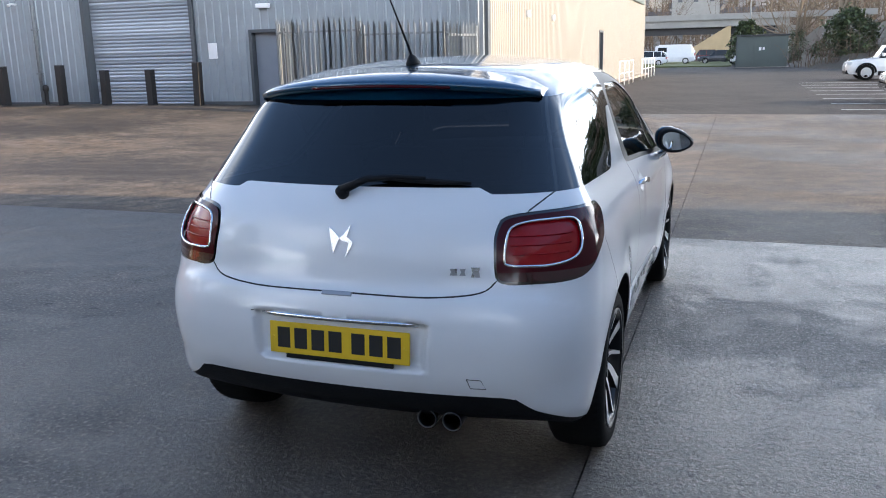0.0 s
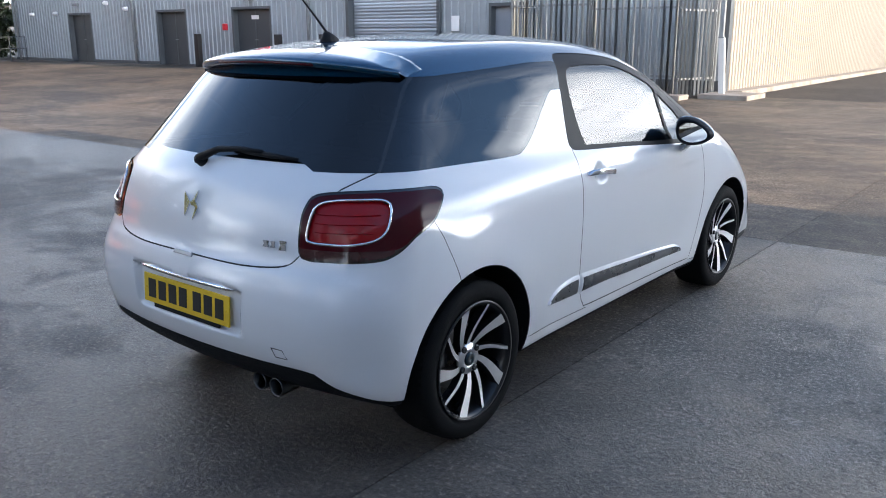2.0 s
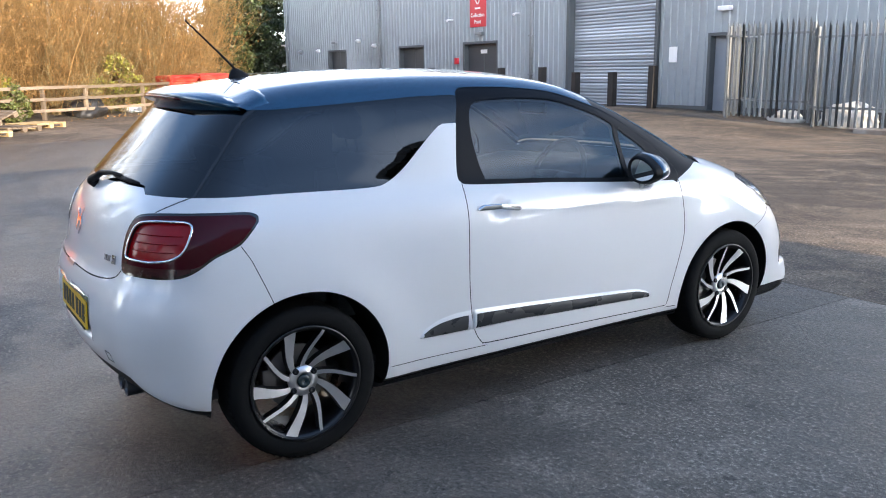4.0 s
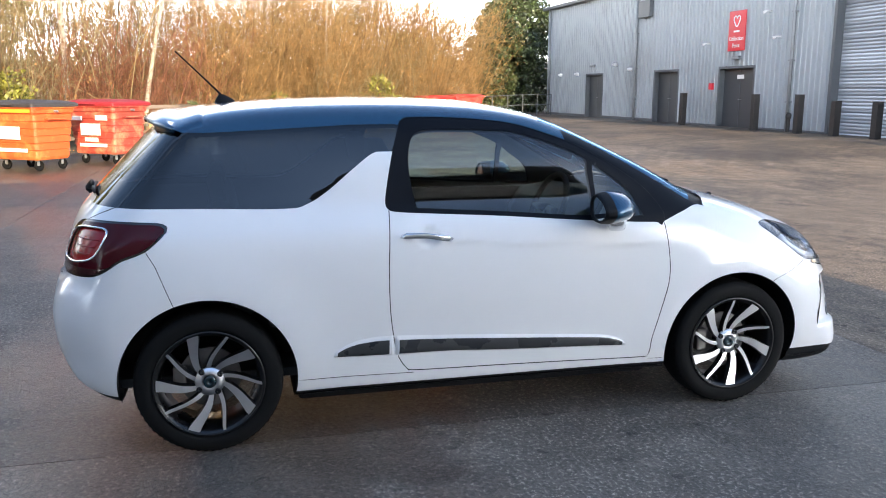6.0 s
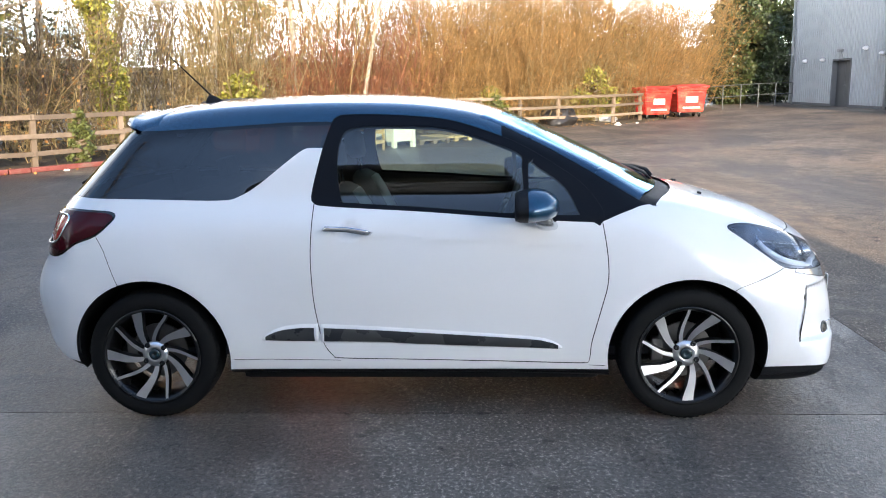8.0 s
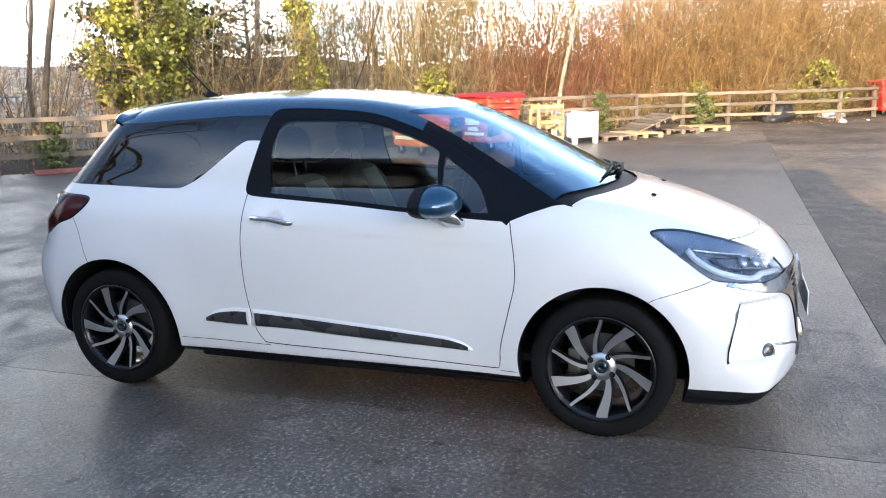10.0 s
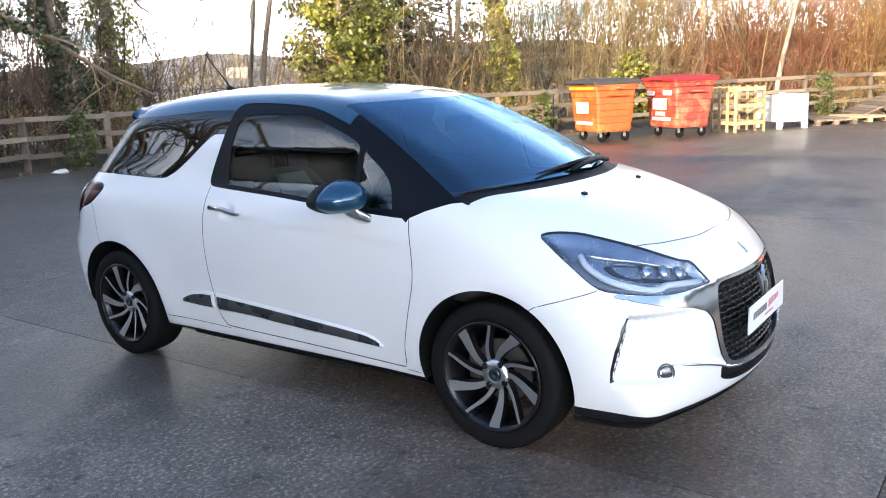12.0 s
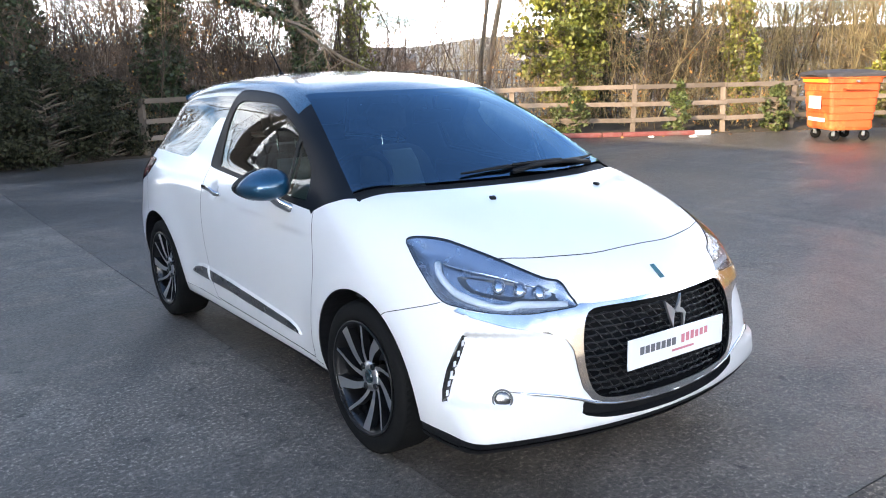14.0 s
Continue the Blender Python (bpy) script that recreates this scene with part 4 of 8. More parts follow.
# lamps
for s in (1, -1):
    lamp = panel("tail_lamp", "tail_glass", DARK_LENS, "dark red wrap-round tail lamp", -0.004, s)
    panel("lamp_rim", "tail_rim", GLOSS_BLACK, "", 0.002, s, lamp)
    panel("stop_lens", "tail_core", RED_LENS, "bright red ribbed lens", 0.008, s, lamp)
    panel("reversing_lens", "tail_reverse", surface("smoked_lens", (0.045, 0.010, 0.012), 0.15, coat=0.6) if s == 1 else bpy.data.materials["smoked_lens"], "smoked lower lens", -0.004, s, lamp)
    ring = corner_points(TAIL_RING, 0.004, -1, s)
    bm = bmesh.new()
    add_tube(bm, ring + ring[:1], 0.0048, 8, cap=False)
    part("chrome_ring", bm, CHROME, lamp, "bright ring", smooth=True)
    for k in range(3):
        z0 = 0.862 + 0.028 * k
        rib = corner_points([(a, z0) for a in np.linspace(0.65, 0.955 - 0.02 * (2 - k), 12)], -0.004, -1, s)
        part("lens_rib", tube_bm(rib, 0.0022, 6), RED_LENS, lamp, smooth=True)

    head = panel("headlamp", "headlamp_lens", CLEAR_LENS, "swept-back clear headlamp with three projector lenses", -0.003, s)
    panel("lamp_seal", "headlamp_rim", GLOSS_BLACK, "", 0.002, s, head)
    mask = (PANEL == "headlamp_lens") & (np.sign(C[:, 0]) == s)
    used, flat = np.unique(T[mask], return_inverse=True)
    deep = np.clip(0.004 - 0.7 * field("head", V[used]), 0.004, 0.030)[:, None]
    soup("lamp_housing", V[used] - deep * NORMAL[used], flat.reshape(-1, 3), LAMP_INSIDE, head, "silver-grey lamp housing")
    for name, pts, rad, mt in (("light_guide", [(1.13, 0.815), (1.115, 0.78), (1.06, 0.745), (1.0, 0.722), (0.90, 0.702), (0.80, 0.688), (0.74, 0.690), (0.70, 0.697), (0.58, 0.692), (0.47, 0.684)], 0.013, LAMP_WHITE),
                               ("upper_blade", [(1.10, 0.815), (0.98, 0.80), (0.85, 0.787), (0.70, 0.763), (0.56, 0.735)], 0.005, CHROME)):
        part(name, tube_bm(corner_points(spline(pts, 4), -0.020, 1, s), rad, 8), mt, head, smooth=True)
    bez = corner_points(spline([(1.02, 0.78), (0.9, 0.778), (0.75, 0.768), (0.60, 0.742), (0.50, 0.712), (0.56, 0.700), (0.72, 0.712), (0.85, 0.722), (0.97, 0.742)], 4, True), -0.024, 1, s)
    bm = bmesh.new()
    mid = bm.verts.new(sum(bez, Vector()) / len(bez) - Vector((0, 0.004, 0)))
    vs = [bm.verts.new(p) for p in bez]
    for a, b in zip(vs, vs[1:] + vs[:1]):
        bm.faces.new((a, b, mid))
    part("bezel", bm, LAMP_DARK, head, "dark lamp bezel")
    for a, b in ((0.805, 0.752), (0.70, 0.742), (0.605, 0.730)):
        p = corner_point(a, b, -0.016, 1, s)
        m = facing(p)
        bm = bmesh.new()
        bmesh.ops.create_uvsphere(bm, u_segments=16, v_segments=10, radius=0.024, matrix=m @ Matrix.Diagonal((1, 1.15, 0.6, 1)))
        proj = part("projector", bm, CHROME, head, "round projector lens", smooth=True)

# day running lights, fog lamps
for s in (1, -1):
    zs = np.linspace(0.598, 0.362, 25)
    wide = 0.022 * np.sin(np.clip(np.linspace(0.06, 0.94, 25), 0, 1) * math.pi) ** 0.35
    mid = np.interp(zs, [0.36, 0.41, 0.48, 0.555, 0.60], [1.058, 1.048, 1.022, 0.982, 0.957])
    lines = [corner_points(list(zip(mid + f * wide, zs)), h, 1, s) for f, h in ((-1.0, 0.001), (-0.8, 0.005), (0.0, 0.005), (0.8, 0.005), (1.0, 0.001))]
    strip = soup("running_light", [tuple(p) for line in lines for p in line], [(i * 25 + j, i * 25 + j + 1, (i + 1) * 25 + j + 1, (i + 1) * 25 + j) for i in range(4) for j in range(24)], GLOSS_BLACK, car, "black vertical running light with clear elements")
    for k in range(6):
        t = (k + 0.5) / 6
        z = 0.586 - 0.212 * t
        c = np.interp(z, [0.36, 0.41, 0.48, 0.555, 0.60], [1.058, 1.048, 1.022, 0.982, 0.957])
        part("light_element", box_bm((-0.0055, -0.011, 0), (0.0055, 0.011, 0.006), 0.002, facing(corner_point(c, z, 0.001, 1, s))), LAMP_WHITE, strip, "clear light element")
    p = corner_point(0.775, 0.386, 0.0, 1, s)
    m = facing(p)
    bm = lathe_bm([(0.034, -0.012), (0.036, 0.003), (0.031, 0.006), (0.027, -0.004), (0.027, -0.012)], 28)
    bmesh.ops.transform(bm, matrix=m @ pose(0, 0, 0, 0, -90, 0), verts=bm.verts)
    fog = part("fog_lamp", bm, DARKENED_CHROME, car, "round chrome-ringed fog lamp", smooth=True)
    bm = bmesh.new()
    bmesh.ops.create_uvsphere(bm, u_segments=20, v_segments=10, radius=0.028, matrix=m @ Matrix.Diagonal((1, 1, 0.2, 1)))
    part("lens", bm, FOG_LENS, fog, "dark clear lens", smooth=True)
    part("chrome_strip", tube_bm(end_points([(s * x, z) for x, z in ((0.645, 0.412), (0.58, 0.402), (0.50, 0.386), (0.42, 0.362), (0.36, 0.338), (0.28, 0.322), (0.15, 0.312), (0.0, 0.308))], 0.002), [0.002] + [0.006] * 7, 8), CHROME, car, "thin chrome strip", smooth=True)
    p = end_point(s * 0.628, 0.457, 0.0)
    bm = lathe_bm([(0.010, 0.0), (0.0115, 0.0012), (0.009, 0.0016)], 16)
    bmesh.ops.transform(bm, matrix=facing(p) @ pose(0, 0, 0, 0, -90, 0), verts=bm.verts)
    part("parking_sensor", bm, WHITE, car)

# grille: dark backing, crossed wavy bars
mask = PANEL == "grille_hole"
used, flat = np.unique(T[mask], return_inverse=True)
grille = soup("grille", V[used] - 0.075 * NORMAL[used], flat.reshape(-1, 3), PLASTIC, car, "black grille with a diamond mesh")
mask = PANEL == "intake_hole"
used, flat = np.unique(T[mask], return_inverse=True)
soup("lower_intake", V[used] - 0.030 * NORMAL[used], flat.reshape(-1, 3), PLASTIC, car, "black lower air intake")
def rim(name, outline, depth, material, parent):
    pts = list(zip(end_points(outline, 0.0), end_points(outline, -depth)))
    bm = bmesh.new()
    rows = [(bm.verts.new(p), bm.verts.new(q)) for p, q in pts]
    for (a, b), (c, d) in zip(rows, rows[1:] + rows[:1]):
        bm.faces.new((a, c, d, b))
    return part(name, bm, material, parent, smooth=True)
rim("grille_edge", GRILLE, 0.075, GLOSS_BLACK, grille)
rim("intake_edge", INTAKE, 0.030, PLASTIC, car)
def in_grille(x, z, margin):
    return polygon_distance(GRILLE, np.array([x]), np.array([z]))[0] < -margin


for row in range(13):
    z0 = 0.352 + 0.0240 * row
    xs = [x for x in np.arange(-0.40, 0.401, 0.0125) if in_grille(x, z0, 0.004)]
    if len(xs) < 4:
        continue
    wave = end_points([(x, z0 + 0.0018 * math.sin(x * math.tau / 0.085 + math.pi * (row % 2))) for x in xs], [-0.020 + 0.004 * math.cos(x * math.tau / 0.0425) for x in xs])
    part("grille_bar", tube_bm(wave, 0.0036, 6), RIM_BLACK, grille, smooth=True)
    spots = [x for x in (0.0425 * k + 0.02125 * (row % 2) for k in range(-10, 11)) if in_grille(x, z0, 0.006) and in_grille(x + 0.010, z0 + 0.024, 0.004)]
    if spots:
        posts = end_points([(x + dx, z0 + dz) for x in spots for dx, dz in ((-0.004, 0), (0.004, 0.012), (0.012, 0.024))], -0.022)
        for k in range(len(spots)):
            part("grille_link", tube_bm(posts[3 * k:3 * k + 3], [0.0040, 0.0026, 0.0036], 5), RIM_BLACK, grille, smooth=True)

# emblems, as plain bright blades
def blade(outline, m, parent, name="emblem", material=CHROME, depth=0.006):
    return part(name, prism_bm(outline, depth, m), material, parent, "bright metal emblem of two curved blades")
SHARD_A = [(-0.045, 0.042), (-0.020, 0.022), (-0.004, 0.006), (-0.012, -0.016), (-0.022, -0.046), (-0.034, -0.004)]
SHARD_B = [(-0.004, 0.006), (0.012, 0.018), (0.024, 0.036), (0.034, 0.054), (0.028, 0.028), (0.022, 0.012), (0.034, 0.006), (0.046, -0.008), (0.038, -0.030), (0.024, -0.056), (0.030, -0.026), (0.032, -0.010), (0.022, -0.004), (0.008, -0.004)]
for outline in (SHARD_A, SHARD_B):
    blade(outline, facing(end_point(-0.0, 0.893, 0.001, -1)), car)
m_front = facing(end_point(-0.02, 0.595, 0.004, 1))
for outline in (SHARD_A, SHARD_B):
    blade([(a * 1.15, b * 1.15) for a, b in outline], m_front, car, material=MACHINED, depth=0.010)
blade([(-0.016, 0.030), (0.004, 0.030), (0.018, -0.030), (-0.004, -0.030)], facing(end_point(-0.01, 0.735, 0.001, 1)), car, "bonnet_emblem", TEAL, 0.003)
for k, (a, w) in enumerate(((0.392, 0.026), (0.421, 0.020), (0.462, 0.030))):
    hh = 0.011 if k < 2 else 0.016
    blade([(-w / 2, hh), (w / 2, hh), (w / 2 - 0.003, 0.002), (w / 2, -hh), (-w / 2, -hh), (-w / 2 + 0.006, 0)], facing(end_point(a, 0.806, 0.0005, -1)), car, "model_badge", DARK_CHROME, 0.004)

# number plates, with bars for the characters
y_plate = end_point(0.0, 0.552, 0.0, -1)[1]
def plate(name, m, material, label, bars, ink):
    body = part(name, box_bm((-0.260, -0.0555, 0), (0.260, 0.0555, 0.006), 0.003, m), material, car, label)
    for x0, x1, z0, z1, mt in bars:
        part("plate_bar", box_bm((x0, z0, 0.004), (x1, z1, 0.0072), 0, m), mt, body)
    return body
bars = []
for x in (-0.205, -0.140, -0.075, -0.010, 0.075, 0.140, 0.205):
    bars.append((x - 0.024, x + 0.024, -0.035, 0.037, PLATE_INK))
tilt = pose(0, end_point(0.0, 0.552, 0.004, -1)[1], 0.553, 86, 0, 0)
rear_plate = plate("rear_plate", tilt, YELLOW, "yellow rear plate with dark bars", bars, PLATE_INK)
for x in (-0.243, 0.243):
    bm = lathe_bm([(0.006, 0.005), (0.005, 0.009), (0.0005, 0.010)], 10)
    bmesh.ops.transform(bm, matrix=tilt @ Matrix.Translation((x, 0.0, 0)) @ pose(0, 0, 0, 0, -90, 0), verts=bm.verts)
    part("plate_screw", bm, YELLOW, rear_plate)
part("plate_holder", box_bm((-0.20, -0.072, -0.004), (0.20, -0.05, 0.004), 0.003, tilt), PLASTIC, rear_plate)
part("plate_light_strip", tube_bm(end_points([(x, 0.640) for x in np.linspace(-0.29, 0.29, 15)], 0.003, -1), [0.003] + [0.009] * 13 + [0.003], 8), CHROME, car, "chrome strip over the plate", smooth=True)
part("gate_latch", box_bm((-0.055, -0.006, -0.004), (0.055, 0.010, 0.004), 0.003, facing(end_point(-0.0, 0.722, 0.0, -1))), DARK_CHROME, car, "small tailgate release")
yf = end_point(0.0, 0.49, 0.0, 1)[1] + 0.012
front_m = pose(-0.01, yf, 0.492, 90, 0, 180)
fbars = [(-0.20 + 0.028 * k, -0.20 + 0.028 * k + 0.021, -0.008, 0.020, GREY_INK) for k in range(7)]
fbars += [(0.02 + 0.026 * k, 0.02 + 0.026 * k + 0.017, -0.008 + 0.002 * k, 0.024 + 0.002 * (k % 3), RED_INK) for k in range(6)] + [(-0.03, 0.09, -0.032, -0.024, RED_INK)]
plate("front_plate", front_m, PLATE_WHITE, "white dealer show plate with grey and red bars", fbars, GREY_INK)
# tow cover outline
corners = [(0.445, 0.462), (0.492, 0.460), (0.505, 0.428), (0.455, 0.428)]
ring = end_points(corners + corners[:1], 0.0004, -1)
part("tow_eye_cover", tube_bm(ring, 0.0014, 6), GAP, car, "fine outline of the towing cover")

# wheels
def wheel_parts(s, y, phase):
    w = new("wheel")
    w.parent = car
    tyre = [(0.222, -0.105), (0.240, -0.112), (0.275, -0.110), (0.298, -0.092), (0.305, -0.06), (0.306, 0.0), (0.305, 0.06), (0.298, 0.086), (0.277, 0.099), (0.245, 0.099), (0.224, 0.090), (0.218, 0.0)]
    t = part("tyre", lathe_bm(tyre, 72), RUBBER, w, "black low-profile tyre", smooth=True)
    bm = bmesh.new()
    for k in range(64):
        a = k * math.tau / 64
        for x0, x1, da in ((-0.075, -0.03, 0.03), (0.03, 0.082, -0.03)):
            q = [(x0, a), (x1, a + da), (x1, a + da + 0.05), (x0, a + 0.05)]
            r0 = [0.3065 if abs(x) < 0.07 else 0.3015 for x, _ in q]
            bm.faces.new([bm.verts.new((x, (r + 0.0012) * math.cos(b), (r + 0.0012) * math.sin(b))) for (x, b), r in zip(q, r0)])
    tagged(part("tread", bm, RUBBER, t), kind="stuff")
    barrel = [(0.216, 0.088), (0.228, 0.094), (0.229, 0.098), (0.218, 0.096), (0.206, 0.080), (0.198, 0.02), (0.196, -0.09), (0.21, -0.10)]
    rim_ob = part("rim", lathe_bm(barrel, 72, closed=False), RIM_BLACK, w, "black and machined alloy rim", smooth=True)
    part("rim_lip", lathe_bm([(0.219, 0.0955), (0.2285, 0.0985), (0.2285, 0.0995), (0.2165, 0.0972)], 72), RIM_BLACK, rim_ob, smooth=True)
    for kind, count in (("wide", 5), ("narrow", 5)):
        for k in range(count):
            a0 = radians(phase + 72 * k) if kind == "wide" else radians(phase - 38 + 72 * k)
            front, back = [], []
            n = 9
            left, right = [], []
            for i in range(n + 1):
                t2 = i / n
                r = 0.040 + 0.176 * t2
                ang = a0 + radians(30) * (1 - t2) ** 1.5
                half = (0.010 + 0.017 * max(0, t2 - 0.15) ** 0.8) if kind == "wide" else (0.010 - 0.0035 * t2)
                x = 0.066 + 0.026 * t2 ** 1.4 - 0.012 * (1 - t2) ** 3
                left.append((r, ang + half / r, x))
                right.append((r, ang - half / r, x))
            def at(v, dx):
                return (v[2] + dx, v[0] * math.cos(v[1]), v[0] * math.sin(v[1]))
            bm = bmesh.new()
            fl, fr = [bm.verts.new(at(v, 0)) for v in left], [bm.verts.new(at(v, 0)) for v in right]
            bl, br = [bm.verts.new(at((v[0], v[1] + 0.004 / v[0], v[2]), -0.028)) for v in left], [bm.verts.new(at((v[0], v[1] - 0.004 / v[0], v[2]), -0.028)) for v in right]
            for i in range(n):
                for q, mi in (((fl[i], fl[i + 1], fr[i + 1], fr[i]), 0), ((fr[i], fr[i + 1], br[i + 1], br[i]), 1), ((bl[i], bl[i + 1], fl[i + 1], fl[i]), 1), ((br[i], br[i + 1], bl[i + 1], bl[i]), 1)):
                    bm.faces.new(q).material_index = mi
            bmesh.ops.recalc_face_normals(bm, faces=bm.faces)
            part("spoke", bm, [MACHINED, RIM_BLACK], rim_ob)
    hub = part("hub", lathe_bm([(0.062, 0.050), (0.060, 0.060), (0.040, 0.062), (0.034, 0.066), (0.030, 0.060), (0.0005, 0.060)], 32), MACHINED, rim_ob, "machined hub", smooth=True)
    part("hub_cap", lathe_bm([(0.027, 0.058), (0.026, 0.068), (0.020, 0.071), (0.0005, 0.072)], 28), TEAL_DARK, rim_ob, "dark teal hub cap", smooth=True)
    for k in range(4):
        a = radians(phase + 20 + 90 * k)
        bm = lathe_bm([(0.0125, 0.040), (0.0125, 0.0675), (0.010, 0.069), (0.0005, 0.069)], 12, centre=(0, 0.054 * math.cos(a), 0.054 * math.sin(a)))
        part("wheel_bolt", bm, RIM_BLACK, rim_ob, smooth=True)
    part("brake_disc", lathe_bm([(0.13, -0.02), (0.13, -0.005), (0.05, -0.005), (0.05, -0.02)], 40), BRAKE, w, "worn grey brake disc", smooth=False)
    caliper = bmesh.new()
    add_box(caliper, (-0.03, -0.15, -0.05), (0.025, -0.095, 0.06), 0.01)
    part("brake_caliper", caliper, BRAKE, w)
    w.matrix_basis = Matrix.Translation((s * 0.735, y, HUB_Z)) @ (Matrix() if s > 0 else pose(0, 0, 0, 0, 0, 180))
    return w
for s in (1, -1):
    wheel_parts(s, REAR_AXLE, 106)
    wheel_parts(s, FRONT_AXLE, 128)
# wheel housings
for s in (1, -1):
    for c, r in ARCH.items():
        bm = bmesh.new()
        rows = []
        edge = side_points([(c + r * math.cos(radians(-13 + 206 * k / 32)), max(0.23, HUB_Z + r * math.sin(radians(-13 + 206 * k / 32)))) for k in range(33)])
        for k in range(33):
            a = radians(-13 + 206 * k / 32)
            rows.append([bm.verts.new((s * x, c + (r + g) * math.cos(a), HUB_Z + (r + g) * math.sin(a))) for x, g in ((edge[k][0] - 0.004, 0.0), (0.72, 0.006), (0.46, 0.01), (0.46, -r))])
        for p, q in zip(rows, rows[1:]):
            for i in range(3):
                bm.faces.new((p[i], q[i], q[i + 1], p[i + 1]))
        part("wheel_housing", bm, PLASTIC, car, "black wheel housing")

# spoiler over the rear window
rings = []
for x in np.linspace(-0.565, 0.565, 25):
    e = (abs(x) / 0.565) ** 6
    tip = -1.500 + 0.34 * x * x + 0.05 * e
    z0, z2, z1 = [p[2] for p in screen_points([(x, -1.18), (x, -1.24), (x, -1.33)])]
    zt = 1.400 - 0.10 * x * x - 0.012 * e
    yb = -1.36 + 0.30 * x * x
    rings.append([(x, -1.18, z0 - 0.006), (x, -1.24, z2 + 0.006), (x, -1.33, z1 + 0.010), (x, (tip - 1.33) / 2, (zt + z1 + 0.012) / 2 + 0.010), (x, tip + 0.015, zt + 0.004), (x, tip, zt - 0.006), (x, tip + 0.006, zt - 0.020), (x, tip + 0.03, zt - 0.028), (x, yb, min(zt - 0.036, 1.366 - 0.1 * x * x)), (x, yb + 0.02, 1.34 - 0.1 * x * x)])
sp = part("roof_spoiler", loft_bm(rings), BLUE, car, "blue roof spoiler", smooth=True)
part("high_stop_lamp", tube_bm([(x, -1.494 + 0.34 * x * x, 1.383 - 0.1 * x * x) for x in np.linspace(-0.27, 0.27, 13)], 0.006, 8), DARK_LENS, sp, "dark red strip lamp", smooth=True)

# aerial
aerial = part("aerial_base", loft_bm([ellipse((0, -1.12 + dy, z), (0, 1, 0), (1, 0, 0), ry, rx, 14) for z, ry, rx, dy in ((1.440, 0.055, 0.028, 0), (1.462, 0.048, 0.024, -0.003), (1.478, 0.032, 0.017, -0.010), (1.492, 0.012, 0.009, -0.020))]), PLASTIC, car, "black rubber aerial", smooth=True)
part("aerial_mast", tube_bm([(0, -1.128, 1.478), (0, -1.20, 1.552), (0, -1.345, 1.695)], [0.0055, 0.0045, 0.0030], 8), PLASTIC, aerial, smooth=True)

# wipers
arm = end_points([(-0.02, 1.035), (0.06, 1.068), (0.16, 1.078), (0.26, 1.076)], [0.025, 0.028, 0.024, 0.020], -1)
rw = part("rear_wiper", tube_bm(arm, [0.017, 0.012, 0.009, 0.007], 8), PLASTIC, car, "black rear wiper", smooth=True)
part("wiper_blade", tube_bm(end_points([(0.10, 1.082), (0.2, 1.076), (0.3, 1.071), (0.41, 1.066)], 0.012, -1), [0.005, 0.010, 0.010, 0.005], 8), PLASTIC, rw, smooth=True)
bm = lathe_bm([(0.021, -0.01), (0.021, 0.026), (0.015, 0.034), (0.0005, 0.036)], 18)
bmesh.ops.transform(bm, matrix=facing(end_point(-0.02, 1.035, 0.0, -1)) @ pose(0, 0, 0, 0, -90, 0), verts=bm.verts)
part("wiper_pivot", bm, PLASTIC, rw, smooth=True)
fw = part("front_wiper", tube_bm(screen_points([(-0.50, 1.12), (-0.36, 1.15), (-0.15, 1.155), (0.0, 1.155)], [0.015, 0.03, 0.028, 0.022]), [0.013, 0.011, 0.008, 0.006], 8), PLASTIC, car, "black windscreen wiper", smooth=True)
part("wiper_blade", tube_bm(screen_points([(-0.34, 1.10), (-0.15, 1.135), (0.05, 1.15), (0.27, 1.145)], 0.012), [0.004, 0.009, 0.009, 0.004], 8), PLASTIC, fw, smooth=True)
fw = part("front_wiper", tube_bm(screen_points([(0.02, 1.19), (-0.1, 1.185), (-0.3, 1.15), (-0.45, 1.10)], [0.012, 0.03, 0.028, 0.022]), [0.013, 0.011, 0.008, 0.006], 8), PLASTIC, car, "black windscreen wiper", smooth=True)
part("wiper_blade", tube_bm(screen_points([(-0.62, 1.02), (-0.5, 1.075), (-0.35, 1.115), (-0.2, 1.14)], 0.012), [0.004, 0.009, 0.009, 0.004], 8), PLASTIC, fw, smooth=True)
for x in (-0.283, 0.293):
    p = screen_points([(x, 1.388)])[0]
    part("washer_nozzle", box_bm((-0.012, -0.010, -0.003), (0.012, 0.012, 0.010), 0.004, facing(p)), PLASTIC, car)

